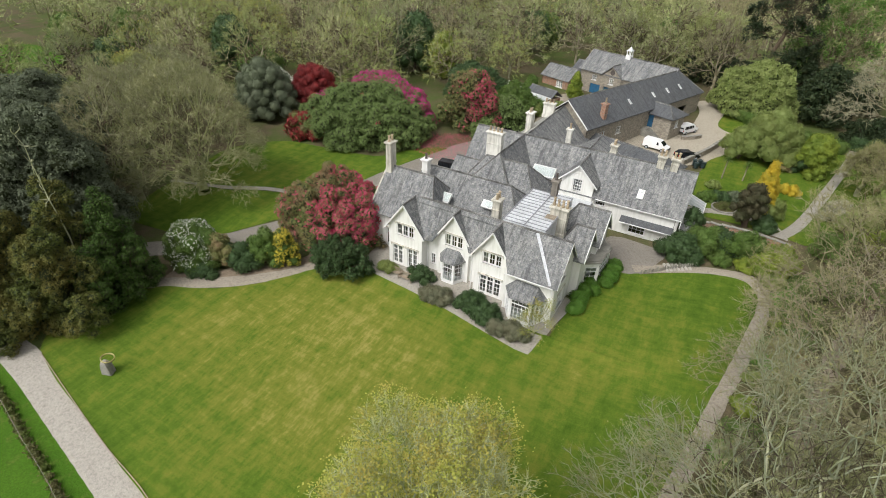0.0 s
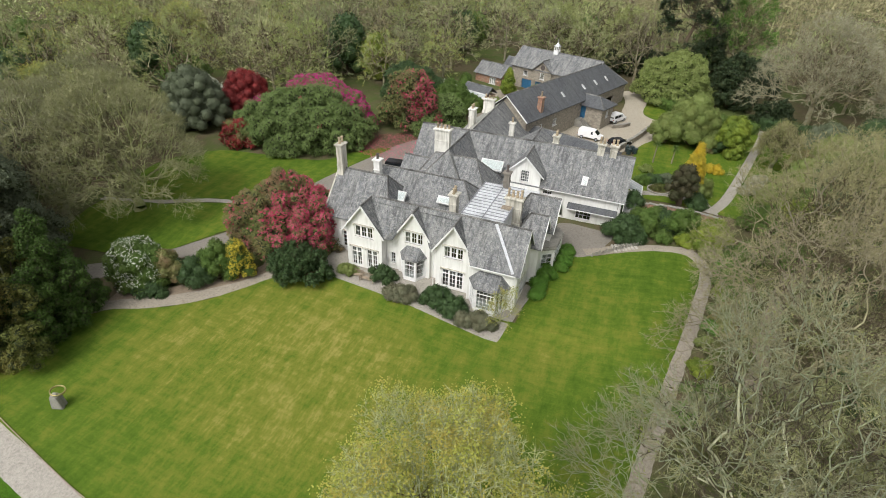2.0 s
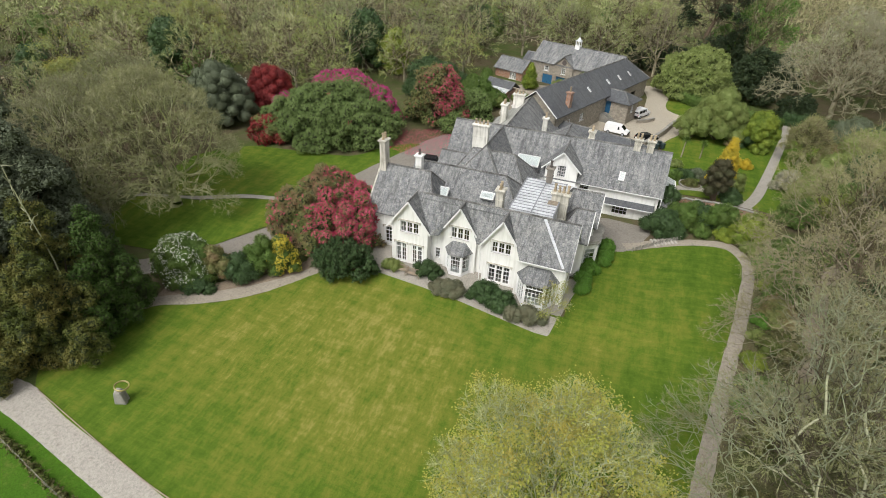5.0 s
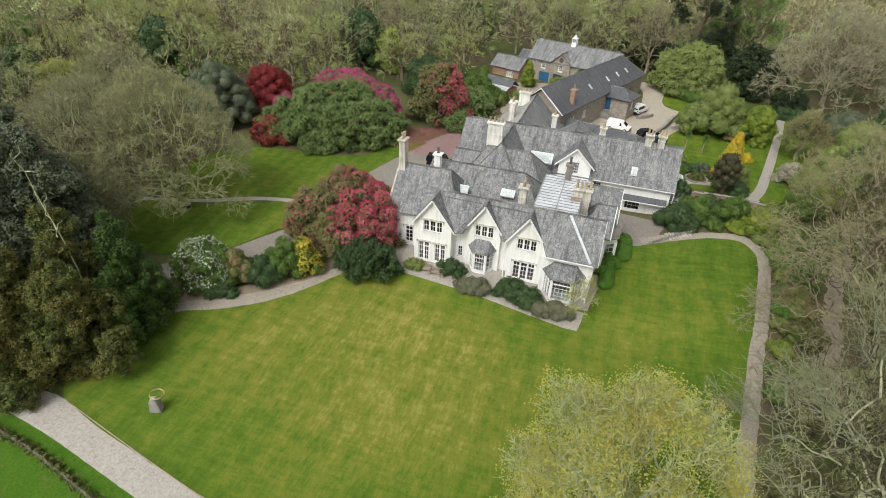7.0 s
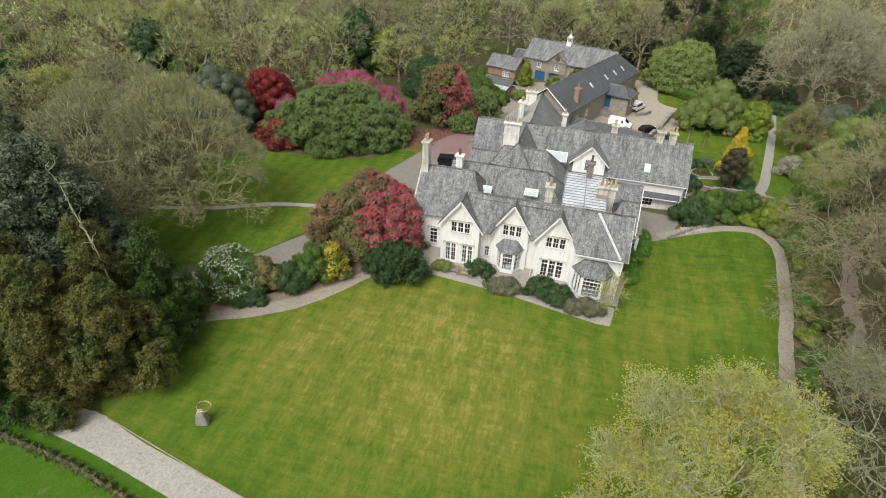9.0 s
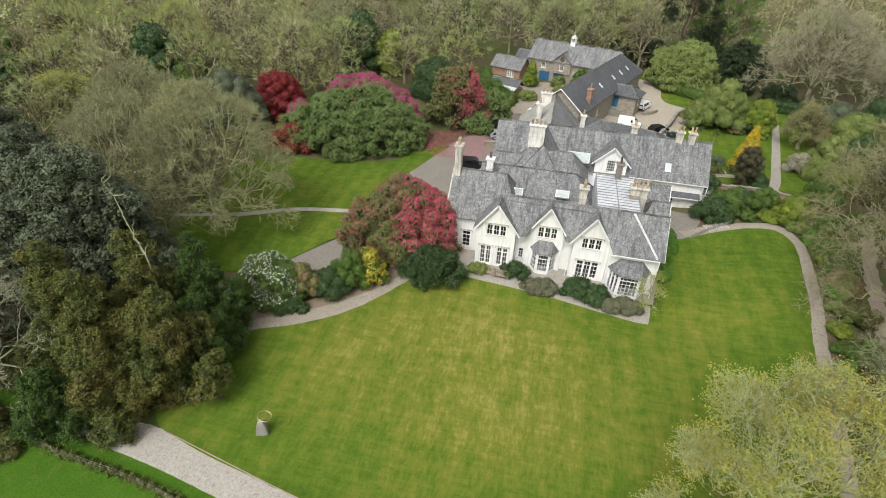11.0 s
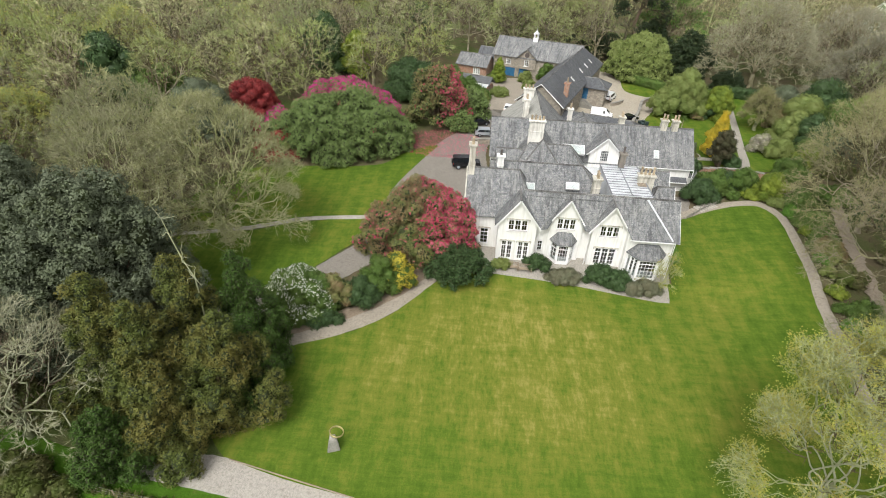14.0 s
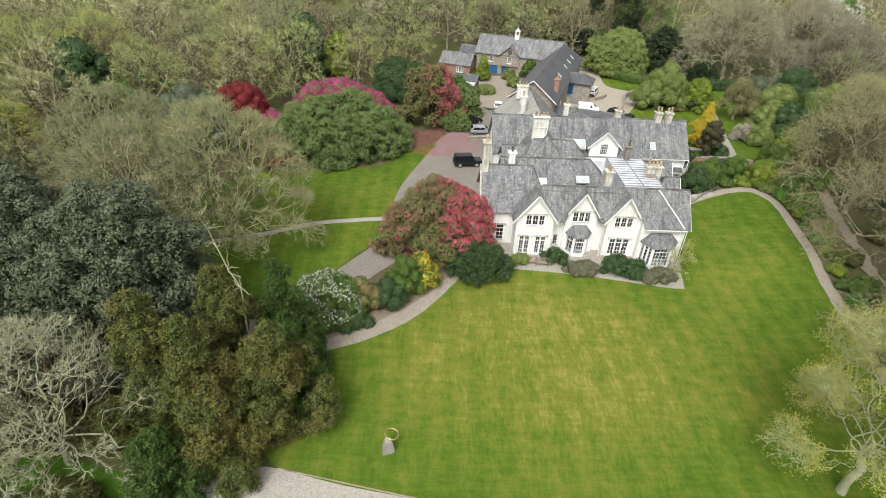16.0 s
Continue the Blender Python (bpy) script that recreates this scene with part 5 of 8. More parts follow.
    bar(bm, Mg @ Vector((-3.3, 0.6, 5.4)), Mg @ Vector((3.3, 0.6, 5.4)), 0.14, 0.12)
    part("frame", bm, MAT["white_paint"], g)
    bm = bmesh.new()
    vs = [bm.verts.new(Mg @ Vector(p)) for p in ((-3.2, -2.2, 4.33), (3.2, -2.2, 4.33), (3.2, 0.6, 5.43), (-3.2, 0.6, 5.43))]
    bm.faces.new(vs)
    bmesh.ops.solidify(bm, geom=bm.faces[:], thickness=0.02)
    part("glazing", bm, plain("whitened_glass", (0.72, 0.76, 0.76), 0.3, amount=0.15, bump=0), g, "whitewashed glass roof")
    bm = bmesh.new()
    box(bm, -3.2, 3.2, 0.6, 4.0, 2.3, 4.9, Mg)
    part("wall", bm, MAT["brick"], g, uv=True)
    roof(g, "x", -3.5, 3.5, 0.5, 4.3, 5.2, 5.2, 2.4, 6.6, 0, 0, Mg, mat="slate_dark")


build_stables()

# ---- vegetation ----
def unit(v):
    return v / np.maximum(np.linalg.norm(v, axis=-1, keepdims=True), 1e-9)


def tubes(segs, sides):
    """Tapered tubes for rows of x0 y0 z0 r0 x1 y1 z1 r1."""
    s = np.asarray(segs, dtype=float).reshape(-1, 8)
    a, b, ra, rb = s[:, 0:3], s[:, 4:7], s[:, 3], s[:, 7]
    d = unit(b - a)
    ref = np.where(np.abs(d[:, 2:3]) > 0.9, np.array([[1.0, 0, 0]]), np.array([[0, 0, 1.0]]))
    u = unit(np.cross(d, ref))
    v = np.cross(d, u)
    ang = 2 * np.pi * np.arange(sides) / sides
    ring = u[:, None, :] * np.cos(ang)[None, :, None] + v[:, None, :] * np.sin(ang)[None, :, None]
    lo = a[:, None, :] + ring * ra[:, None, None]
    hi = b[:, None, :] + ring * rb[:, None, None]
    verts = np.concatenate([lo, hi], axis=1).reshape(-1, 3)
    base = (np.arange(len(s)) * 2 * sides)[:, None]
    i = np.arange(sides)
    q = np.stack([i, (i + 1) % sides, sides + (i + 1) % sides, sides + i], axis=1)
    faces = (base[:, :, None] + q[None]).reshape(-1, 4)
    return verts, faces


def blades(rng, segs):
    """Flat slips in place of tubes, for boughs of trees that stand far off."""
    a, b, ra, rb = segs[:, 0:3], segs[:, 4:7], segs[:, 3:4], segs[:, 7:8]
    w = unit(np.cross(b - a, rng.normal(0, 1, a.shape)))
    v = np.stack([a - w * ra, a + w * ra, b + w * rb, b - w * rb], axis=1).reshape(-1, 3)
    return v, np.arange(len(v)).reshape(-1, 4)


def join(blocks):
    """Blocks of (verts, faces of one size, material index) as one mesh's arrays."""
    vs, by, off = [], [], 0
    for v, f, k in blocks:
        if len(f):
            vs.append(v)
            by.append((np.asarray(f) + off, k))
            off += len(v)
    return np.concatenate(vs), [f for f, _ in by], np.concatenate([np.full(len(f), k) for f, k in by])


def grow_to(rng, root, points, limbs, tip_r, wander=0.12, step=1.0, power=0.40, reach=(0.36, 0.56), stout=4.5):
    """Boughs that fork again and again until each ends in one of the points. Gives segments, and the ends with their directions."""
    segs, heavy, ends = [], [], []
    work = [(np.asarray(root, dtype=float), np.array([0.0, 0, 1.0]), np.arange(len(points)), limbs)]
    while work:
        p, d, idx, k = work.pop()
        way = points[idx] - p
        k = min(k, len(idx))
        if k == len(idx):
            groups = [idx[i:i + 1] for i in range(k)]
        else:
            feat = unit(way) + 0.05 * way
            mid = feat[rng.choice(len(idx), k, replace=False)]
            for _ in range(4):
                who = np.argmin(((feat[:, None, :] - mid[None]) ** 2).sum(axis=2), axis=1)
                mid = np.stack([feat[who == j].mean(axis=0) if np.any(who == j) else mid[j] for j in range(k)])
            groups = [idx[who == j] for j in range(k) if np.any(who == j)]
            if len(groups) == 1:
                groups = [idx[:len(idx) // 2], idx[len(idx) // 2:]]
        for g in groups:
            goal = points[g].mean(axis=0) - p
            if len(g) > 1:
                goal = goal * rng.uniform(*reach)
            ln = np.linalg.norm(goal) + 1e-6
            r0 = tip_r * len(g) ** power
            n = max(2, min(8, int(ln / step)))
            t = (np.arange(1, n + 1) / n)[:, None]
            path = p + 2 * t * (1 - t) * (d * ln * 0.42) + t * t * goal + (2 * t * (1 - t)) * goal * 0.12
            sway = rng.normal(0, 0.42 * wander * ln, (2, 3))
            path = path + np.sin(np.pi * t) * sway[0] + np.sin(2 * np.pi * t) * sway[1] * 0.8 + rng.normal(0, 0.12 * wander * ln / n, path.shape)
            a = np.concatenate([p[None], path[:-1]])
            rr = r0 * (1 - 0.28 * np.arange(n + 1) / n)
            segs.append(np.concatenate([a, rr[:-1, None], path, rr[1:, None]], axis=1))
            heavy += [r0 > tip_r * stout] * n
            out = unit(path[-1] - a[-1])
            if len(g) == 1:
                ends.append(np.concatenate([path[-1], out, [ln]]))
            else:
                work.append((path[-1], out, g, int(rng.integers(2, 4))))
    return np.concatenate(segs), np.array(heavy), np.array(ends)


def fine_twigs(rng, ends, per, length, width, spread=0.42, up=0.12, back=0.7, bent=True):
    """Fine twigs that brush outwards from the ends of the boughs."""
    e = np.repeat(ends, per, axis=0)
    n = len(e)
    d0 = e[:, 3:6]
    p = e[:, :3] - d0 * (np.minimum(e[:, 6:7], 2.2) * back * rng.random((n, 1)))
    d = unit(d0 + rng.normal(0, spread, (n, 3)) + np.array([0, 0, up]))
    ln = length * (0.5 + 0.8 * rng.random((n, 1)))
    w = unit(np.cross(d, rng.normal(0, 1, (n, 3)))) * width * 0.5
    tip = p + d * ln
    if not bent:
        v = np.stack([p - w, p + w, tip], axis=1).reshape(-1, 3)
        return (v, np.arange(n * 3).reshape(-1, 3)), tip, d
    mid = p + d * ln * 0.5 + rng.normal(0, 0.07, (n, 3)) * ln
    tip = mid + unit(d + rng.normal(0, 0.35, (n, 3)) + np.array([0, 0, up])) * ln * 0.5
    v = np.stack([p - w, p + w, mid + w * 0.7, mid - w * 0.7, tip], axis=1).reshape(-1, 3)
    b = (np.arange(n) * 5)[:, None]
    return (v, np.concatenate([b + np.array([[0, 1, 2]]), b + np.array([[0, 2, 3]]), b + np.array([[3, 2, 4]])], axis=0)), tip, d


def sprays(rng, roots, dirs, length, width, side=4, loose=0.35, up=0.1):
    """Branchlets: a crooked thin stem of three lengths, with a few side twigs."""
    n = len(roots)
    d = unit(unit(dirs) + rng.normal(0, loose, (n, 3)) + np.array([0, 0, up]))
    ln = length * (0.6 + 0.8 * rng.random((n, 1)))
    p, out, knots, w0 = roots, [], [], width * 0.5
    for k in range(3):
        s = unit(np.cross(d, rng.normal(0, 1, (n, 3)))) * w0
        q = p + d * ln * 0.38
        out.append(np.stack([p - s, p + s, q + d * ln * 0.05], axis=1))
        knots.append((p, q, d))
        d = unit(d + rng.normal(0, 0.38, (n, 3)) + np.array([0, 0, up * 0.5]))
        p, w0 = q, w0 * 0.8
    for k in range(side):
        a0, a1, dd = knots[k % 3]
        a = a0 + (a1 - a0) * rng.random((n, 1))
        q = unit(dd * 0.6 + rng.normal(0, 0.65, (n, 3)) + np.array([0, 0, up]))
        w = unit(np.cross(q, rng.normal(0, 1, (n, 3)))) * width * 0.34
        out.append(np.stack([a - w, a + w, a + q * ln * (0.5 - 0.1 * (k % 3))], axis=1))
    v = np.concatenate(out).reshape(-1, 3)
    return v, np.arange(len(v)).reshape(-1, 3)


def shell(rng, c, r, count, inner=0.6):
    """Points and outward ways through the outer part of a lumpy crown."""
    k = rng.choice(len(c), count, p=r ** 2 / np.sum(r ** 2))
    n = unit(rng.normal(0, 1, (count, 3)))
    n[:, 2] = np.where(n[:, 2] < -0.35, -n[:, 2], n[:, 2])
    p = c[k] + n * r[k][:, None] * (inner + (1 - inner) * rng.random((count, 1)))
    keep = p[:, 2] > 0.3
    return p[keep], n[keep]


def leaves(rng, points, normals, per, size, aspect=0.45, splay=0.9, cup=0.3, whole=False):
    """Leaves in small rosettes at the points: pointed blades, or whole diamonds."""
    n = len(points)
    p = np.repeat(points, per, axis=0) + rng.normal(0, size * 0.6, (n * per, 3))
    nn = np.repeat(normals, per, axis=0)
    d = rng.normal(0, splay, (n * per, 3)) * 0.6
    d = unit(d - nn * np.sum(d * nn, axis=1, keepdims=True) * 0.55 + nn * cup * 0.7)
    w = unit(np.cross(d, nn + rng.normal(0, 0.3, (n * per, 3))))
    ln = size * (0.7 + 0.6 * rng.random((n * per, 1)))
    base, tip = p - d * ln * 0.1, p + d * ln
    mid = p + d * ln * 0.5 + unit(np.cross(w, d)) * ln * 0.08
    if whole:
        v = np.stack([base, mid + w * ln * aspect, tip, mid - w * ln * aspect], axis=1).reshape(-1, 3)
        return v, (np.arange(n * per) * 4)[:, None] + np.array([[0, 1, 2, 3]])
    v = np.stack([base + w * ln * aspect, tip, base - w * ln * aspect], axis=1).reshape(-1, 3)
    return v, (np.arange(n * per) * 3)[:, None] + np.array([[0, 1, 2]])


SPHERES = {}


def ball(fine=2):
    """A small round mesh of 80 faces, or of 20."""
    if fine not in SPHERES:
        bm = bmesh.new()
        bmesh.ops.create_icosphere(bm, subdivisions=fine, radius=1.0)
        SPHERES[fine] = (np.array([v.co[:] for v in bm.verts]), np.array([[v.index for v in f.verts] for f in bm.faces]))
        bm.free()
    return SPHERES[fine]


def lumps_dome(rng, rx, ry, h, n, size=0.32, base=0.1):
    """Centres and radii of the lumps of a rounded shrub."""
    g = np.arange(n) + 0.5
    z = 1 - g / n * (1 - base)
    a = g * 2.399963 + rng.random() * 6
    q = np.sqrt(1 - z ** 2)
    R = (rx + ry) / 2 * size
    r = R * (0.75 + 0.5 * rng.random(n))
    c = np.stack([np.cos(a) * q * (rx - r * 0.55), np.sin(a) * q * (ry - r * 0.55), np.maximum(z * (h - r * 0.55), r * 0.4)], axis=1)
    c += rng.normal(0, R * 0.22, c.shape)
    sq = 1 + 0.13 * np.sin(2 * a + 1.3) * q
    c[:, :2] *= sq[:, None]
    c = np.concatenate([c, [[0, 0, h * 0.42]]])
    r = np.concatenate([r, [min(rx, ry, h * 0.6) * 0.72]])
    return c, r


def lumps_column(rng, radius, h, n, size=0.42, taper=0.9, low=0.08):
    """Lumps stacked like an upright conifer."""
    t = low + (1 - low) * (np.arange(n) + 0.5) / n
    a = np.arange(n) * 2.399963 + rng.random() * 6
    prof = np.clip(1.02 - t ** 1.6 * taper, 0.1, 1) * np.clip(t / 0.12, 0.6, 1)
    r = radius * size * (0.5 + 0.6 * prof) * (0.8 + 0.4 * rng.random(n))
    q = np.maximum(radius * prof - r * 0.2, 0) * (0.85 + 0.4 * rng.random(n))
    c = np.stack([np.cos(a) * q, np.sin(a) * q, t * (h - r)], axis=1)
    core_t = np.linspace(0.1, 0.8, 6)
    c = np.concatenate([c, np.stack([np.zeros(6), np.zeros(6), core_t * h], axis=1)])
    r = np.concatenate([r, radius * 0.62 * (1.05 - core_t * 0.8)])
    return c, r


def billow(rng, c, r, k=12, size=0.4, out=0.96, tall=1.0):
    """Smaller lumps over the outside of larger ones, like the heads of a great shrub."""
    cc, rr = [], []
    mid = c.mean(axis=0)
    for p, q in zip(c, r):
        g = np.arange(k) + 0.5
        z, a = 1 - 1.75 * g / k, g * 2.399963 + rng.random() * 6
        e = np.sqrt(1 - z ** 2)
        n = unit(np.stack([np.cos(a) * e, np.sin(a) * e, z], axis=1) + rng.normal(0, 0.3, (k, 3)))
        keep = np.sum(n * unit(p - mid + np.array([0, 0, 0.4 * q])), axis=1) > -0.35
        n = n[keep]
        s = q * size * (0.55 + 0.85 * rng.random(len(n)))
        cc.append(p + n * (q * out) * np.array([1, 1, tall]))
        rr.append(s)
    return np.concatenate(cc), np.concatenate(rr)


def foliage(rng, c, r, spacing, per, leaf_size, core=0.86, aspect=0.45, ground_z=0.0, splay=0.9, cup=0.3, stretch=1.0, fine=2):
    """Rosettes over the outside of the lumps, with solid lumps inside. Gives leaf block, core block, rosette points and normals."""
    pts, nrm = [], []
    for i in range(len(c)):
        k = max(6, int(4 * math.pi * r[i] ** 2 / spacing ** 2))
        g = np.arange(k) + 0.5
        z = 1 - 2 * g / k
        a = g * 2.399963 + i
        q = np.sqrt(1 - z ** 2)
        n = np.stack([np.cos(a) * q, np.sin(a) * q, z], axis=1)
        n = unit(n + rng.normal(0, 0.25, n.shape))
        p = c[i] + n * r[i] * (0.9 + 0.16 * rng.random((k, 1))) * np.array([1, 1, stretch])
        keep = (p[:, 2] > ground_z + 0.1) & (n[:, 2] > -0.45)
        close = np.nonzero(np.sum((c - c[i]) ** 2, axis=1) < ((r + r[i]) * 1.3 * max(1, stretch)) ** 2)[0]
        for j in close:
            if j != i:
                keep &= np.sum(((p - c[j]) / np.array([1, 1, stretch])) ** 2, axis=1) > (r[j] * 0.84) ** 2
        pts.append(p[keep])
        nrm.append(n[keep])
    pts, nrm = np.concatenate(pts), np.concatenate(nrm)
    bv, bf = ball(fine)
    wob = 1 + 0.1 * np.sin(bv[:, 0:1] * 5 + bv[:, 1:2] * 7)
    cv = np.concatenate([c[i] + bv * wob * r[i] * core * np.array([1, 1, stretch]) for i in range(len(c))])
    cv[:, 2] = np.maximum(cv[:, 2], ground_z)
    cf = np.concatenate([bf + i * len(bv) for i in range(len(c))])
    return leaves(rng, pts, nrm, per, leaf_size, aspect, splay, cup), (cv, cf), pts, nrm


def tree_thing(name, label, category, blocks_trunk, blocks_crown, x, y, group="", z=None, turn=0.0, scale=1.0):
    """A tree or shrub: an Empty at its foot, a trunk mesh and a crown mesh."""
    ob = thing(name, label, category, Matrix.Translation((x, y, ground(x, y) if z is None else z)) @ pose(0, 0, 0, 0, 0, turn) @ Matrix.Diagonal((scale, scale, scale, 1)), group)
    for nm, blocks, mats in (("trunk",) + blocks_trunk, ("crown",) + blocks_crown):
        if blocks:
            v, f, k = join(blocks)
            mesh_part(nm, quick_mesh(nm, v, f, mats, k, smooth_faces=(nm == "trunk")), ob)
    return ob


def bare_tree(name, label, x, y, seed, height, radius, bole, trunk_r, ends, per, twig_len, twig_w, leafs=0, leaf_size=0.12, mats=("bark", "twig", "leaf_bud"), limbs=8, wander=0.14, lumps=44, clump=0.2, tip_r=0.022, group="", category="tree", inner=0.72, low=0.0, dark=400, spread=0.42, step=1.0, sides=3, bent=True, up=0.12, power=0.40, stout=4.0):
    """A tree whose boughs fork out to a billowing crown, with fine twigs at their ends and, if wished, young leaves."""
    rng = np.random.default_rng(seed)
    c, r = lumps_dome(rng, radius, radius, height - bole * 0.6, lumps, clump, low)
    c[:, 2] += bole * 0.6
    hub = np.array([0, 0, bole])
    pts, nrm = shell(rng, c[:-1], r[:-1], int(ends * 1.9), inner)
    face = np.sum(nrm * unit(pts - hub), axis=1) > 0.0
    pts = pts[face][:ends]
    foot = np.array([0.0, 0, -0.3])
    stem = [foot]
    for i in range(4):
        stem.append(np.array([rng.normal(0, 0.05) * bole, rng.normal(0, 0.05) * bole, bole * (i + 1) / 4 * 0.9]))
    rr = trunk_r * np.array([1.35, 1.05, 0.98, 0.94, 0.9])
    trunk = [(*stem[i], rr[i], *stem[i + 1], rr[i + 1]) for i in range(4)]
    segs, big, tips = grow_to(rng, stem[-1], pts, limbs, tip_r, wander, step, power, stout=stout)
    tv, tf = tubes(np.concatenate([trunk, segs[big]]), 6)
    nv, nf = tubes(segs[~big], sides)
    (wv, wf), at, way = fine_twigs(rng, tips, per, twig_len, twig_w, spread, up, bent=bent)
    crown = [(nv, nf, 0), (wv, wf, 1)]
    # Dark slips inside the crown paint the shade between its boughs.
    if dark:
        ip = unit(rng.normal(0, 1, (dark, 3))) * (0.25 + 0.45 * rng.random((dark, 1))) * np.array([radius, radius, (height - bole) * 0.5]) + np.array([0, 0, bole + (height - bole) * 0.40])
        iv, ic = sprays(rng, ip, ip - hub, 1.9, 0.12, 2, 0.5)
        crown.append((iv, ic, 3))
    if leafs:
        k = rng.integers(0, len(at), leafs)
        keep = np.array([noise.noise(Vector(at[q]) * 0.35 + Vector((seed, 0, 0))) for q in k]) + rng.normal(0, 0.22, leafs) > -0.12
        k = k[keep]
        lv, lf = leaves(rng, at[k] + rng.normal(0, 0.12, (len(k), 3)), np.tile([[0, 0, 1.0]], (len(k), 1)), 1, leaf_size, 0.5, whole=leafs > 15000)
        crown.append((lv, lf, 2))
    ms = [MAT[m] for m in mats + ("bark_dark_and_shade",)]
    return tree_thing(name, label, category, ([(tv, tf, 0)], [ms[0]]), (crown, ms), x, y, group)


def shrub(name, label, x, y, seed, rx, ry, h, n, spacing, per, leaf_size, mats, size=0.32, flower=None, flower_mat=None, flower_size=0.22, flower_per=6, category="shrub", group="", base=0.1, aspect=0.45, z=None, splay=0.9, cup=0.3, stem=True, column=False, stretch=1.0, taper=0.9, core=0.86, heads=0, head_size=0.4):
    """A leafy shrub; flower: a rule from rosette points to the chance of blossom there."""
    rng = np.random.default_rng(seed)
    spacing, leaf_size = spacing * 0.76, leaf_size * 0.72
    c, r = lumps_column(rng, rx, h, n, size, taper) if column else lumps_dome(rng, rx, ry, h, n, size, base)
    if heads:
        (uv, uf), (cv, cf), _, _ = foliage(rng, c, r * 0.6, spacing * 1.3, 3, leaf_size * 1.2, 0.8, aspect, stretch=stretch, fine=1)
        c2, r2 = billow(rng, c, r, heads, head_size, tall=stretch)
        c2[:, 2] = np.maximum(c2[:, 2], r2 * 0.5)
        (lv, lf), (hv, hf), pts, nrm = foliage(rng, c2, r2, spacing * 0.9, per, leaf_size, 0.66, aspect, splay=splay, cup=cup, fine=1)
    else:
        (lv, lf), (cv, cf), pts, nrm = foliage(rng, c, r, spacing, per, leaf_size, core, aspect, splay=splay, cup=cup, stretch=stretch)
    # Under heads, cores take the darker colour that paints shaded gaps.
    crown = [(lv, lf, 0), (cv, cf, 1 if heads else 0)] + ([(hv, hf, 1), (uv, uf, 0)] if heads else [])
    ms = [MAT[mats], MAT["leaf_gap_shade"]]
    if flower is not None:
        chance = np.array([flower(p, q) for p, q in zip(pts, nrm)])
        pick = rng.random(len(pts)) < chance
        fv, ff = leaves(rng, pts[pick] + nrm[pick] * leaf_size * 0.5, nrm[pick], flower_per, flower_size, 0.5, 0.8, 0.5)
        crown.append((fv, ff, 2))
        ms.append(MAT[flower_mat])
    trunk = []
    if stem:
        segs = [(*(rng.normal(0, 0.15, 3) * np.array([1, 1, 0])), 0.12 + 0.02 * h, *(c[i] * np.array([0.8, 0.8, 0.9])), 0.05) for i in range(0, len(c), 3)]
        tv, tf = tubes(segs, 5)
        trunk = [(tv, tf, 0)]
    return tree_thing(name, label, category, (trunk, [MAT["bark_dark_and_shade"]]), (crown, ms), x, y, group, z)


def patchy(scale, cut, seed=0.0, side=None, soft=0.12):
    """Blossom in patches; side: a direction that it favours."""
    def rule(p, n):
        v = noise.noise(Vector((p[0] * scale + seed, p[1] * scale, p[2] * scale))) * 0.5 + 0.5
        if side is not None:
            v += 0.25 * (n[0] * side[0] + n[1] * side[1] + n[2] * side[2])
        return min(max((v - cut) / soft, 0.0), 1.0)
    return rule


def one_side(p, n):
    """Blossom over the sunny shoulder, thinning to scattered heads elsewhere."""
    v = noise.noise(Vector((p[0] * 0.5 + 3, p[1] * 0.5, p[2] * 0.5))) * 0.5 + 0.5
    w = noise.noise(Vector((p[0] * 1.4, p[1] * 1.4 + 7, p[2] * 1.4))) * 0.5 + 0.5
    s = smooth(0.0, 2.4, p[0] + 0.9 * (v - 0.5) * 6) * smooth(1.0, 2.6, p[2])
    return min(max(0.48 * s * (0.5 + 1.3 * w) + smooth(0.52, 0.68, v) * 0.17 * w + 0.02, 0.0), 0.8)



def shoulder(p, n):
    """Blossom over the side towards the house."""
    v = noise.noise(Vector((p[0] * 0.45 + 11, p[1] * 0.45, p[2] * 0.45)))
    w = noise.noise(Vector((p[0] * 1.2, p[1] * 1.2 + 5, p[2] * 1.2))) * 0.5 + 0.5
    return min(0.75, 0.8 * smooth(0.8, 3.4, p[0] + 4.0 * v) * (0.4 + w) + 0.02)


# -- beside the house
shrub("rhododendron", "huge round rhododendron, crimson blossom over bronze-green leaves", -9.5, 1.2, 11, 6.2, 5.8, 8.0, 34, 0.30, 4, 0.18, "leaf_rhodo2", 0.33,
      one_side, "flower_pink", 0.13, 6, "shrub", heads=20, head_size=0.30, base=-0.05)
shrub("evergreen_shrub", "dense dark green evergreen shrub at the lawn's edge", -4.5, -4.3, 12, 3.2, 2.7, 4.1, 22, 0.32, 6, 0.20, "leaf_dark", 0.36, heads=20, head_size=0.28)
shrub("yellow_azalea", "yellow-flowering shrub between darker bushes", -11.6, -6.6, 13, 1.8, 1.6, 4.2, 16, 0.36, 8, 0.22, "leaf_mid", 0.4, patchy(0.7, 0.42, 2.0), "flower_yellow", 0.16, 8)
shrub("flowering_shrub", "rounded shrub covered in white blossom", -21.6, -11.6, 14, 3.6, 3.0, 5.3, 26, 0.40, 8, 0.25, "leaf_mid", 0.34, patchy(0.5, 0.44, 6.0, (0.0, 0.0, 0.6)), "flower_white", 0.11, 6)
shrub("border_shrub", "dark bluish-green shrub in the border", -15.8, -9.6, 15, 2.5, 1.7, 3.0, 16, 0.34, 8, 0.2, "leaf_dark", 0.4)
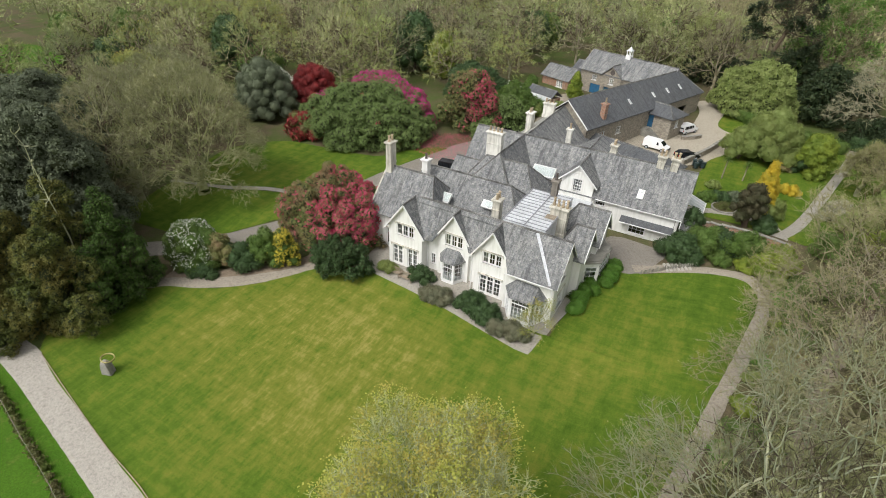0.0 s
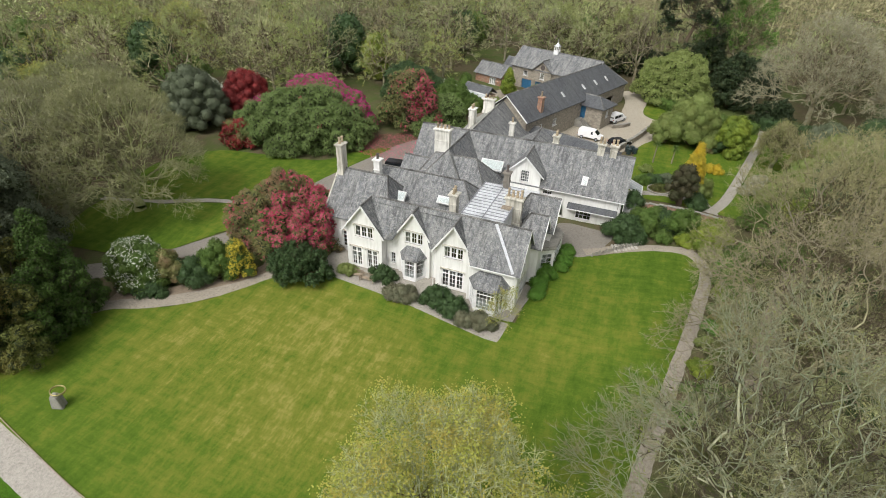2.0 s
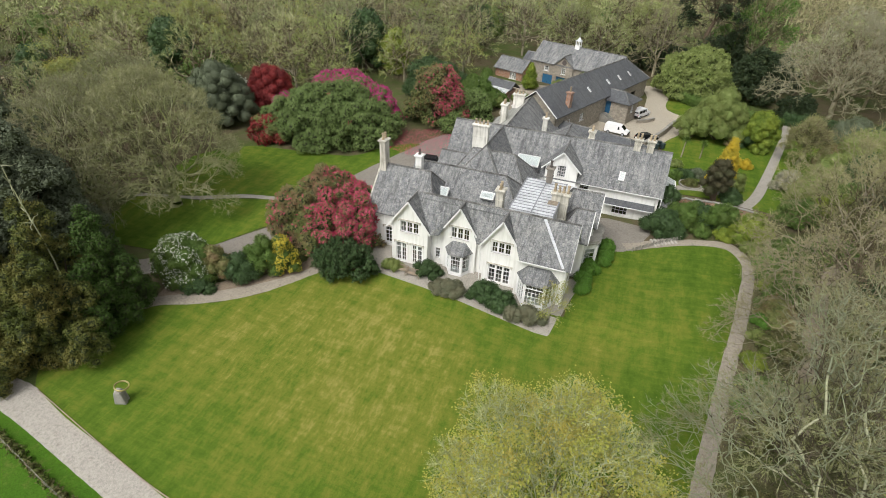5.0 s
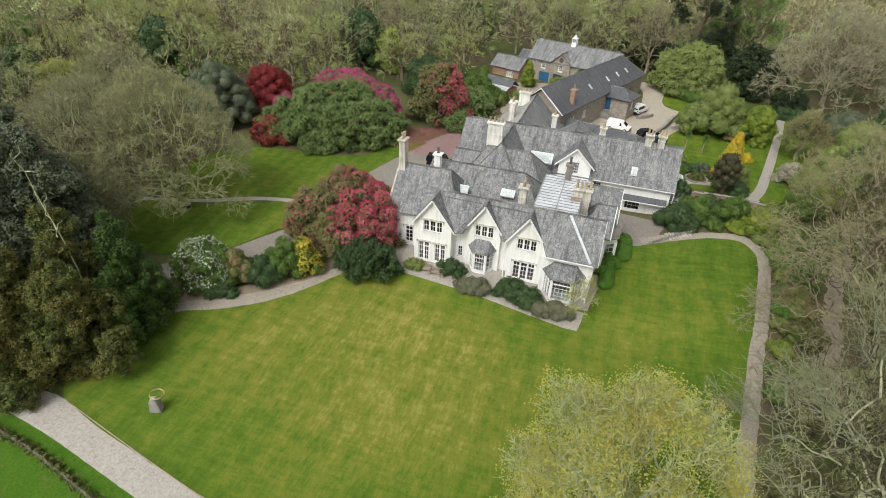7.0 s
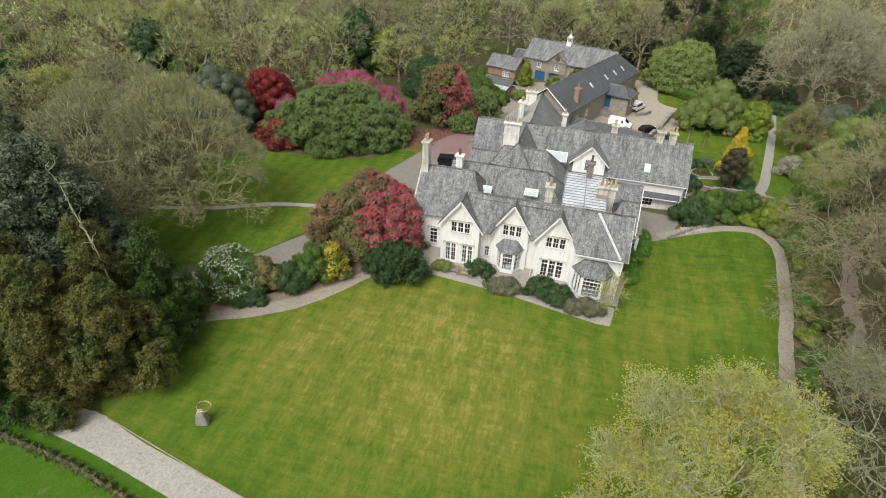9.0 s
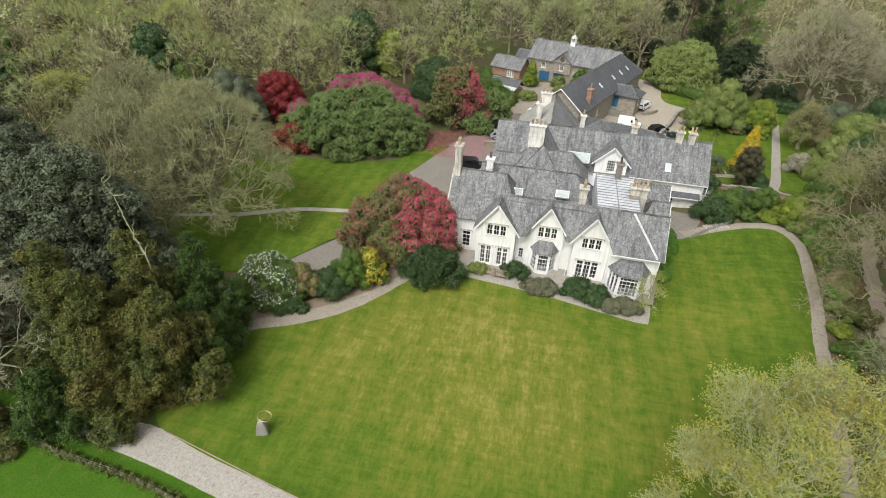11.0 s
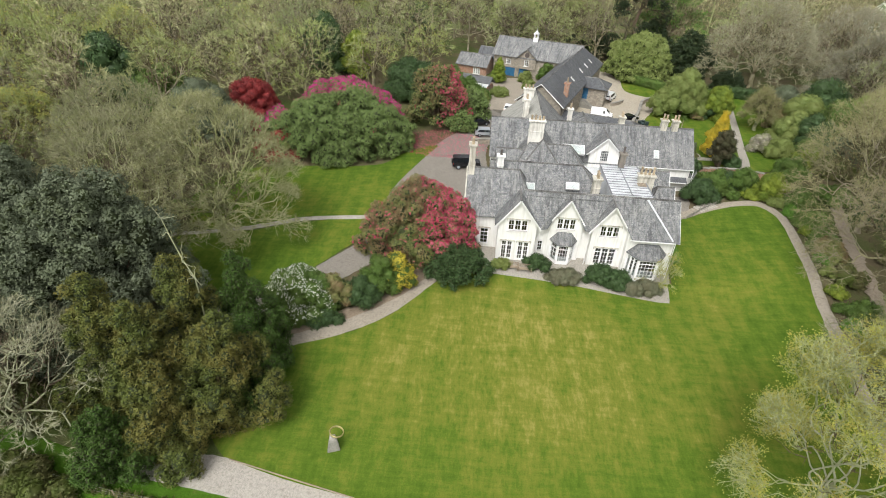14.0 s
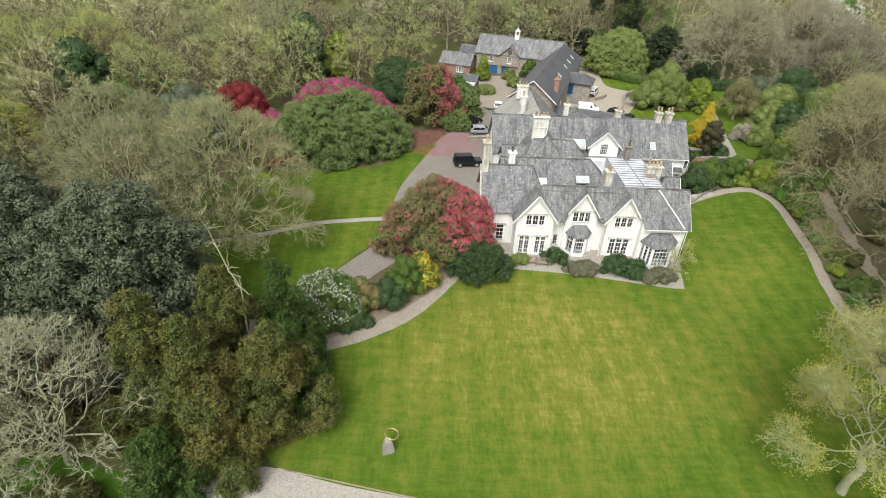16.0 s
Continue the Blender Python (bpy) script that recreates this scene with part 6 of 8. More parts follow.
shrub("border_shrub", "olive-green shrub beside the white blossom", -18.3, -10.4, 16, 2.0, 1.8, 4.3, 16, 0.36, 8, 0.22, "leaf_rhodo2", 0.4)
shrub("border_shrub", "loose mid-green shrub beside the yellow azalea", -13.4, -7.6, 17, 2.0, 1.8, 4.5, 16, 0.36, 8, 0.22, "leaf_mid", 0.4)
shrub("border_shrub", "low dark shrub above the curved path", -19.6, -13.0, 18, 2.6, 1.2, 1.4, 14, 0.34, 8, 0.2, "leaf_dark", 0.45)
shrub("terrace_shrub", "small rounded green shrub by the bench", 0.8, -1.7, 19, 1.25, 0.9, 1.3, 14, 0.24, 8, 0.13, "leaf_soft", 0.42)
shrub("terrace_shrub", "rounded dark shrub by the house wall", 5.3, -1.2, 20, 1.4, 1.2, 1.7, 14, 0.24, 8, 0.15, "leaf_dark", 0.42)
shrub("terrace_shrub", "low grey-brown heather-like shrub on the terrace edge", 8.3, -3.1, 21, 1.9, 1.2, 1.35, 16, 0.24, 9, 0.13, "leaf_heath", 0.42)
shrub("terrace_shrub", "rounded dark green shrub beside its taller twin", 14.9, -3.3, 122, 1.5, 1.4, 1.9, 16, 0.26, 7, 0.16, "leaf_dark", 0.4)
shrub("terrace_shrub", "tall rounded dark green shrub on the terrace edge", 12.6, -2.7, 22, 1.7, 1.5, 2.2, 16, 0.26, 9, 0.16, "leaf_dark", 0.4)
shrub("terrace_shrub", "greyish shrub at the terrace corner", 17.7, -4.0, 23, 2.0, 1.3, 1.5, 18, 0.25, 9, 0.13, "leaf_heath", 0.42)
shrub("wall_shrub", "bright green low planting below the side bay", 24.5, 11.0, 124, 0.8, 3.2, 1.0, 26, 0.22, 6, 0.14, "leaf_fresh", 0.3)
shrub("wall_shrub", "bright green low planting along the house side", 22.9, 5.6, 24, 0.75, 4.6, 0.9, 30, 0.22, 6, 0.14, "leaf_fresh", 0.24)
# -- side garden right of the house
for x, y, rx, ry, hh, mt, lb in ((30.8, 18.4, 2.3, 2.0, 3.0, "leaf_dark", "dark shrub beside the wing"), (33.0, 20.2, 2.6, 2.2, 3.2, "leaf_mid", "loose green shrub in the side border"), (34.8, 21.4, 2.2, 1.6, 2.8, "leaf_dark", "dark green shrub in the side border"),
                             (37.6, 20.8, 1.9, 1.6, 3.2, "leaf_mid", "fresh green shrub against the garden wall"), (41.0, 18.8, 2.1, 1.9, 3.8, "leaf_lime", "yellow-green broad shrub by the walk's bend"), (31.0, 24.4, 1.6, 1.6, 3.4, "leaf_dark", "upright dark shrub at the wing's end"),
                             (44.4, 17.0, 1.8, 1.6, 2.0, "leaf_mid", "green shrub beside the earthy walk"), (43.6, 11.0, 1.9, 2.2, 1.7, "leaf_mid", "spreading green ground shrub beside the walk"), (42.6, 4.2, 1.7, 2.2, 1.4, "leaf_rhodo2", "low mixed shrub beside the walk"), (47.4, 26.4, 2.4, 2.0, 2.8, "leaf_mid", "green shrub by the garden strip"),
                             (48.6, 39.6, 1.9, 1.8, 3.2, "leaf_blossom", "pale pink-white blossoming shrub"), (50.6, 37.0, 2.3, 2.0, 3.2, "leaf_soft", "green shrub beside the pale blossom")):
    shrub("garden_shrub", lb, x, y, int(x * 7 + y), rx, ry, hh, 16, 0.36, 7, 0.24, mt, 0.42)
for i, (x, y, rx) in enumerate(((42.3, 13.6, 1.1), (42.4, 10.6, 0.9), (41.9, 8.9, 0.8), (41.6, 5.6, 1.0), (41.0, 2.6, 0.9), (40.3, -0.4, 0.8), (39.9, -3.4, 1.0), (39.2, -6.2, 0.8), (38.7, -9.4, 1.0), (41.2, 16.9, 1.2), (38.6, 18.6, 1.3), (35.4, 18.6, 1.1), (42.9, 15.2, 0.9))):
    shrub("border_plant", "low bright-green planting beside the walk", x, y, 340 + i, rx, rx * 1.2, 0.55 + 0.25 * (i % 3), 10, 0.24, 6, 0.16, ("leaf_fresh", "leaf_soft", "leaf_lime", "leaf_mid")[i % 4], 0.45, group="plants beside the walk")
shrub("topiary_dome", "clipped dark dome by the garden path", 39.6, 30.2, 31, 1.5, 1.5, 2.0, 14, 0.3, 8, 0.14, "leaf_dark", 0.5)
shrub("golden_conifer", "golden-topped conifer, slender and bright yellow", 38.6, 35.6, 32, 1.55, 1.55, 8.2, 96, 0.30, 6, 0.2, "leaf_gold", 0.36, column=True, taper=0.97, category="tree")
shrub("garden_tree", "dark bushy small tree before the golden conifer", 37.2, 29.6, 33, 2.0, 1.9, 6.0, 22, 0.36, 6, 0.2, "leaf_brown", 0.34, category="tree", base=0.3)
shrub("garden_shrub", "loose green shrub at the foot of the golden conifer", 39.9, 35.2, 133, 1.8, 1.7, 3.0, 14, 0.36, 6, 0.22, "leaf_soft", 0.4)
shrub("garden_shrub", "golden low shrub beside the pale path", 42.6, 45.6, 134, 1.7, 1.0, 1.1, 12, 0.3, 6, 0.2, "leaf_gold", 0.42)
for i, (x, y, rx, hh, mt) in enumerate(((31.6, 36.4, 1.4, 1.2, "leaf_mid"), (33.4, 38.0, 1.6, 1.0, "leaf_dark"), (35.2, 38.6, 1.3, 1.3, "leaf_holm"), (32.2, 41.6, 1.1, 0.9, "leaf_soft"), (43.8, 55.4, 2.2, 2.6, "leaf_dark"), (41.4, 54.0, 1.2, 1.7, "leaf_rhodo2"), (45.8, 53.4, 1.6, 2.0, "leaf_lime"))):
    shrub("bed_shrub", "bronze-leaved shrub under the garden trees" if mt == "leaf_rhodo2" else "mixed green shrub in the garden bed", x, y, 640 + i, rx, rx * 0.9, hh, 12, 0.34, 6, 0.2, mt, 0.42, group="shrubs in the garden bed")
for x, y, rx, hh, mt, lb in ((34.4, 55.4, 2.8, 5.2, "leaf_soft", "broad soft green garden tree"), (38.6, 56.4, 4.5, 8.0, "leaf_soft", "rounded fresh-green garden tree"), (45.2, 55.0, 2.8, 6.4, "leaf_lime", "rounded yellow-green garden tree")):
    shrub("garden_tree", lb, x, y, int(x * 3 + y), rx, rx * 0.9, hh, 26, 0.46, 8, 0.28, mt, 0.34, category="tree", base=0.25)
shrub("laurel", "great round light-green laurel behind the yard", 34.4, 80.4, 41, 6.8, 6.0, 9.6, 30, 0.46, 4, 0.32, "leaf_laurel", 0.3, patchy(0.16, 0.24, 1.0, (-0.3, -0.3, 0.5)), "leaf_pale", 0.26, 5, "tree", heads=24, head_size=0.27)

# -- rhododendrons and maple beyond the side lawn
shrub("rhododendron", "immense dark green rhododendron mound", -27.6, 31.0, 51, 11.4, 8.8, 8.3, 44, 0.36, 4, 0.22, "leaf_rhodo", 0.23, heads=24, head_size=0.30, flower=patchy(0.2, 0.93, 1.0, (0.7, -0.3, -0.2)), flower_mat="flower_pink", flower_size=0.3, flower_per=6)
shrub("rhododendron", "magenta-flowering rhododendron behind the green mound", -28.4, 39.0, 52, 9.4, 4.2, 9.0, 60, 0.5, 4, 0.3, "leaf_rhodo", 0.23, patchy(0.22, 0.2, 4.0, (0.0, -0.1, 0.4)), "flower_magenta", 0.17, 8)
shrub("rhododendron", "low magenta-flowering rhododendron beside the maple", -39.6, 34.0, 152, 3.2, 2.8, 5.6, 24, 0.5, 4, 0.3, "leaf_rhodo", 0.32, patchy(0.22, 0.2, 4.0, (0.0, -0.1, 0.4)), "flower_magenta", 0.17, 8)
shrub("rhododendron", "tall rhododendron with crimson flowers over green", -11.6, 43.0, 53, 5.0, 5.2, 10.4, 30, 0.46, 4, 0.25, "leaf_rhodo2", 0.3, shoulder, "flower_pink", 0.15, 7, heads=26, head_size=0.25)
shrub("red_maple", "deep red rounded maple", -46.5, 38.5, 54, 5.0, 4.6, 9.0, 44, 0.42, 6, 0.24, "leaf_red", 0.24, category="tree")
shrub("red_shrub", "low scarlet-flowering shrub by the lawn", -37.5, 25.8, 55, 3.4, 2.6, 4.2, 18, 0.5, 8, 0.3, "leaf_rhodo2", 0.36, patchy(0.3, 0.4, 3.0), "leaf_red", 0.34, 8)
shrub("evergreen_shrub", "fresh green shrub where the drive bends", -6.8, 40.2, 156, 2.4, 2.4, 3.4, 18, 0.4, 4, 0.26, "leaf_rhodo", 0.36, heads=16, head_size=0.34)
shrub("evergreen_shrub", "dark evergreen beside the drive", -6.2, 46.5, 56, 3.6, 4.2, 5.0, 22, 0.46, 4, 0.3, "leaf_rhodo", 0.36, heads=16, head_size=0.34)
shrub("evergreen_shrub", "green shrub bank beside the drive", -8.2, 55.0, 57, 4.2, 4.6, 4.6, 22, 0.5, 8, 0.34, "leaf_mid", 0.36)
shrub("evergreen_shrub", "dark green shrub bank above the drive", -17.5, 57.0, 58, 6.0, 5.0, 7.4, 26, 0.6, 8, 0.4, "leaf_dark", 0.34)
for x, y, rx, hh, mt in ((-4.6, 58.0, 2.8, 2.2, "leaf_mid"), (0.4, 60.8, 1.8, 1.6, "leaf_soft"), (7.4, 66.0, 1.6, 1.8, "leaf_soft"), (-4.2, 56.0, 2.2, 2.4, "leaf_soft"), (6.6, 70.8, 1.6, 2.4, "leaf_soft")):
    shrub("court_shrub", "loose green shrub planted in the stable court", x, y, int(300 + x * 5 + y), rx, rx * 0.9, hh, 18, 0.4, 6, 0.26, mt, 0.38, group="shrubs in the stable court")
shrub("flowering_shrub", "pale cream-flowering shrub near the stable court", -10.6, 63.5, 59, 3.0, 2.6, 3.0, 18, 0.44, 8, 0.28, "leaf_mid", 0.38, patchy(0.4, 0.5, 2.0), "flower_white", 0.26, 7)
shrub("cypress", "upright yellow-green cypress in the court", 0.2, 70.0, 60, 1.3, 1.3, 5.8, 30, 0.4, 7, 0.28, "leaf_lime", 0.5, column=True, category="tree")
shrub("climbing_shrub", "leafy climber on the stable front", 11.8, 72.6, 61, 2.4, 1.2, 4.2, 16, 0.4, 7, 0.26, "leaf_mid", 0.4)
shrub("flowering_shrub", "white-blossoming shrub at the wood's edge", -56.0, 37.0, 62, 4.2, 3.4, 6.8, 20, 0.5, 8, 0.3, "leaf_mid", 0.34, patchy(0.3, 0.36, 5.0), "flower_white", 0.3, 8)
shrub("holm_oak", "grey-green rounded evergreen at the wood's edge", -52.0, 30.5, 63, 6.2, 5.6, 10.5, 60, 0.42, 5, 0.22, "leaf_holm", 0.24, category="tree")
shrub("yellow_tree", "small tree in clear yellow leaf", -34.2, 71.0, 64, 3.2, 3.0, 10.2, 24, 0.55, 7, 0.36, "leaf_lime", 0.36, category="tree")

# -- left: conifers, holm oaks, beeches
for x, y, rad, hh, mt, sd in ((-23.3, -26.2, 3.5, 12.0, "leaf_conifer", 1), (-27.9, -21.9, 3.2, 14.6, "leaf_conifer", 2), (-26.8, -29.6, 3.1, 9.6, "leaf_conifer", 3), (-32.4, -26.4, 3.1, 15.2, "leaf_conifer", 4), (-30.4, -32.2, 2.2, 7.4, "leaf_conifer2", 5), (-23.9, -19.4, 2.5, 13.2, "leaf_conifer2", 6), (-28.6, -27.4, 3.0, 13.8, "leaf_conifer", 7), (-22.6, -22.6, 2.6, 8.6, "leaf_conifer2", 8)):
    shrub("conifer", "dense dark conifer with bronze-tipped fronds" if mt == "leaf_conifer" else "dense green conifer with soft fronds", x, y, 70 + sd, rad, rad, hh, 11 if sd != 6 else 16, 0.27, 3, 0.18, mt, 0.46, column=True, stretch=1.5, taper=0.88, heads=36, head_size=0.31, category="tree", group="conifers beside the gravel drive", aspect=0.42, cup=0.3, splay=0.9)
for x, y, rx, hh, sd in ((-39.0, -18.2, 7.8, 18.0, 81), (-51.0, -14.0, 8.0, 17.0, 82), (-49.0, -22.0, 6.0, 12.0, 83), (-63, -5, 8, 15, 84)):
    shrub("holm_oak", "broad grey-green holm oak with a billowing crown", x, y, sd, rx, rx * 0.95, hh, 32, 0.43, 4, 0.27, "leaf_holm", 0.27, heads=16, head_size=0.36, category="tree", group="holm oaks")
BEECH = dict(mats=("bark_moss", "twig_beech", "leaf_bud"), limbs=11, wander=0.16, lumps=60, clump=0.19, tip_r=0.022, low=0.08, spread=0.5, bent=False, power=0.38)
bare_tree("beech", "wide-crowned tree in fine greyish spring twigs", -35.6, 0.8, 91, 19.2, 9.8, 2.6, 0.75, 3700, 9, 0.75, 0.04, 12000, 0.11, **BEECH)
bare_tree("beech", "wide-crowned leafless tree above the lower lawn", -43.6, -4.6, 92, 19.6, 10.0, 2.8, 0.7, 3300, 9, 0.75, 0.04, 2500, 0.11, **BEECH)
bare_tree("beech", "leafless tree behind the lower lawn", -53.0, 10.0, 93, 17.5, 10.0, 3.0, 0.55, 1900, 9, 0.9, 0.045, 1500, 0.12, **BEECH)
PALE = dict(mats=("bark_lichen", "twig_pale", "leaf_bud"), limbs=9, wander=0.30, lumps=30, clump=0.24, tip_r=0.022, step=0.6, dark=200, power=0.27, spread=0.5, bent=False)
bare_tree("bare_tree", "pale leafless tree with crooked branches", -39.6, -30.0, 94, 13.0, 8.6, 2.0, 0.26, 2800, 8, 0.55, 0.03, **PALE)
bare_tree("bare_tree", "pale leafless tree over the pasture edge", -48.0, -33.0, 95, 11.5, 7.5, 2.0, 0.24, 2200, 8, 0.55, 0.03, **PALE)
for x, y, rx, hh in ((-38.0, -34.2, 2.6, 1.8), (-34.6, -35.4, 2.2, 1.3), (-43.5, -35.5, 3.0, 2.2), (-45, -27, 3.5, 2.6), (-37.5, -27, 3.0, 2.2)):
    shrub("bramble_thicket", "tangled green and brown bramble thicket", x, y, int(-x * 9 - y), rx, rx * 0.8, hh, 16, 0.42, 7, 0.24, "leaf_bramble", 0.42)
rng = np.random.default_rng(98)
dead = [(-26.2, -22.2, 6.0), (-25.9, -22.5, 8.6), (-25.7, -22.8, 10.8), (-26.5, -22.6, 12.5), (-27.0, -22.5, 14.4), (-27.5, -22.3, 16.0), (-27.8, -22.6, 17.2)]
g0 = ground(-26.2, -22.2)
segs = [(a[0] + 26.2, a[1] + 22.2, a[2] - g0, 0.085 - 0.009 * i, b[0] + 26.2, b[1] + 22.2, b[2] - g0, 0.076 - 0.009 * i) for i, (a, b) in enumerate(zip([(-26.2, -22.2, g0 - 0.2)] + dead, dead))]
for k in range(16):
    a = np.array(dead[2 + k % 5]) + np.array([26.2, 22.2, -g0])
    d = unit(rng.normal(0, 1, 3) + np.array([0.5, -0.4, 0.1]))
    for m in range(4):
        b = a + d * rng.uniform(0.25, 0.5)
        segs.append((*a, 0.05 - 0.01 * m, *b, 0.04 - 0.01 * m))
        a, d = b, unit(d + rng.normal(0, 0.5, 3))
tree_thing("dead_tree", "bleached dead tree stem among the conifers", "tree", ([(*tubes(segs, 5), 0)], [MAT["twig_pale"]]), ([], []), -26.2, -22.2)
# -- the tree before the lawn, in young leaf
bare_tree("budding_oak", "spreading tree in yellow-green young leaf", 24.2, -31.0, 96, 19.4, 7.0, 4.5, 0.34, 4300, 7, 0.55, 0.024, 80000, 0.095, ("bark_lichen", "twig_olive", "leaf_spring"), 14, 0.24, 28, 0.3, 0.017, step=0.5, dark=60, power=0.26, spread=0.55, inner=0.3, bent=False)
# -- big bare trees along the walk
WALK_TREES = ((41.4, -22.0, 20.6, 11.4, 101, 0), (47.6, -3.6, 18.4, 11.2, 102, 3), (49.8, 10.6, 18.6, 10.8, 103, 3), (57.0, 24.6, 15.0, 8.6, 104, 4), (67.0, 34.5, 15.5, 8.0, 105, 4), (70.0, 20.0, 15.0, 9.5, 110, 4), (75.0, 36.0, 15.0, 9.5, 111, 1), (51.6, 50.0, 8.0, 3.2, 112, 4))
for i, (x, y, hh, rr) in enumerate(((44.0, -14.5, 9.0, 6.0), (49.0, -20.5, 10.0, 6.5), (53.0, -9.0, 10.0, 6.5), (40.0, -29.5, 8.0, 5.0), (57.0, 4.0, 11.0, 6.5))):
    bare_tree("scrub_tree", "low tangled leafless tree under the larger ones", x, y, 480 + i, hh, rr, 1.2, 0.14, 900, 10, 0.8, 0.028, 1500, 0.11, ("bark_moss", "twig_olive", "leaf_olive"), 8, 0.3, 24, 0.26, 0.018, group="scrub under the walk's trees", inner=0.3, dark=120, power=0.3, spread=0.5, bent=False)
WALK_LOOK = (("bark_lichen", "twig_brown", "leaf_bud"), ("bark_moss", "twig_green", "leaf_olive"), ("bark_lichen", "twig_olive", "leaf_olive"), ("bark", "twig_brown", "leaf_bud"), ("bark_moss", "twig_brown", "leaf_olive"))
for x, y, hh, rr, sd, kind in WALK_TREES:
    near = kind not in (1, 4)
    bare_tree("bare_tree", "large leafless tree with pale sinuous limbs" if kind == 0 else ("large leafless tree in brownish twigs" if near else "large tree in fine twigs, just budding"), x, y, sd, hh, rr, 3.0, 0.40 if kind == 0 else 0.32, (4600 if kind == 0 else 2800) if near else 1000, 9 if near else 11, 0.6 if near else 0.9, 0.022 if near else 0.04, (5000 if kind == 2 else 2500) if near else 5000, 0.12, WALK_LOOK[kind], 9, 0.30 if near else 0.2, 30, 0.28, 0.019 if kind == 0 else 0.018, group="trees along the walk", step=0.6 if near else 1.0, inner=0.2 if kind == 0 else 0.45, dark=420, power=0.27 if kind == 0 else 0.31, spread=0.5, bent=False)
for i, (x, y, rx, hh, mt) in enumerate(((39.6, -12.5, 1.6, 1.2, "leaf_bramble"), (41.0, -7.0, 1.8, 1.7, "leaf_mid"), (42.0, -1.0, 1.8, 1.4, "leaf_bramble"), (43.4, 7.6, 1.6, 1.4, "leaf_mid"), (50.0, -11.5, 3.4, 2.6, "leaf_bramble"), (54.0, -2.0, 3.6, 3.0, "leaf_dark"), (39.0, -20.0, 2.2, 1.4, "leaf_bramble"), (47.0, -24.0, 3.2, 2.4, "leaf_dark"), (52.0, 3.0, 3.0, 2.0, "leaf_bramble"), (55.0, 14.0, 3.2, 2.4, "leaf_dark"), (50.5, 19.0, 2.4, 2.0, "leaf_mid"), (55.5, 29.0, 3.0, 2.6, "leaf_bramble"), (55.6, 45.6, 3.0, 4.8, "leaf_soft"), (59.0, 43.0, 3.4, 5.6, "leaf_dark"), (55.4, 36.6, 2.6, 3.6, "leaf_mid"), (60.5, 51.0, 4.0, 6.6, "leaf_soft"), (53.0, 32.0, 2.4, 3.0, "leaf_lime"), (59.5, 34.0, 3.4, 5.4, "leaf_holm"), (64.0, 45.0, 4.4, 7.6, "leaf_mid"), (66.5, 56.0, 5.0, 8.6, "leaf_dark"), (61.0, 61.0, 3.6, 5.4, "leaf_holm"), (71.0, 50.0, 4.4, 7.6, "leaf_soft"), (57.0, 52.6, 2.6, 4.0, "leaf_rhodo2"), (39.0, -27.0, 2.2, 1.4, "leaf_bramble"), (52.0, -17.0, 3.6, 2.4, "leaf_mid"))):
    shrub("understorey_shrub", "tangled shrub under the bare trees" if mt == "leaf_bramble" else "green shrub under the bare trees", x, y, 400 + i, rx, rx * 0.9, hh, 16, 0.5, 5, 0.28, mt, 0.42, group="shrubs under the walk's trees")
# stretch of taller trees behind the walled garden and the yard
for i, (x, y, hh, rr) in enumerate(((60.6, 77.0, 19.0, 12.0), (78.0, 62.0, 17.0, 10.0), (84.0, 82.0, 18.0, 11.0), (82.0, 46.0, 15.0, 9.0))):
    bare_tree("bare_tree", "tall grey leafless tree behind the garden", x, y, 430 + i, hh, rr, 4.0, 0.5, 2300, 11, 1.0, 0.045, 900, 0.16, ("bark", "twig_grey", "leaf_bud"), 9, 0.2, 34, 0.24, 0.026, power=0.34, group="tall trees behind the garden", bent=False)
for i, (x, y, hh, rr, lf, lb) in enumerate(((-83.0, 60.0, 15.0, 8.0, "leaf_spring", "rounded tree in yellow-olive young leaf"), (-77.5, 20.5, 11.0, 5.5, "leaf_spring", "buff-leaved tree at the wood's edge"), (-45.0, 112.0, 15.0, 8.0, "leaf_spring", "yellow-green tree standing in the wood"), (5.0, 102.0, 14.0, 6.5, "leaf_olive", "olive-leaved tree behind the stable"), (22.0, 100.0, 15.0, 6.5, "leaf_olive", "olive-leaved tree behind the stable range"))):
    bare_tree("leafing_tree", lb, x, y, 460 + i, hh, rr, 3.5, 0.4, 450, 16, 1.1, 0.06, 9000, 0.2, ("bark", "twig_green", lf), 8, 0.18, 30, 0.26, 0.03, bent=False)
shrub("blossom_tree", "tall tree in creamy white blossom", 116.0, 122.0, 470, 7.0, 6.4, 13.0, 26, 0.6, 6, 0.34, "leaf_mid", 0.32, patchy(0.3, 0.34, 5.0, (0, 0, 0.4)), "flower_white", 0.34, 6, category="tree")
bare_tree("pine", "tall dark pine with a bare trunk", 35.6, 95.0, 441, 25.0, 7.0, 14.0, 0.5, 300, 10, 0.8, 0.05, 30000, 0.3, ("bark_dark_and_shade", "bark_dark_and_shade", "leaf_yew"), 8, 0.2, 16, 0.3, 0.03, bent=False)
shrub("evergreen_tree", "dark evergreen tree behind the laurel", 46.2, 82.6, 442, 4.8, 4.6, 10.0, 34, 0.6, 4, 0.4, "leaf_yew", 0.28, category="tree", heads=14, head_size=0.34)
shrub("evergreen_tree", "deep green tree behind the garden hedge", 53.5, 73.0, 443, 3.4, 3.2, 4.6, 24, 0.5, 4, 0.36, "leaf_yew", 0.3, category="tree", heads=14, head_size=0.34)
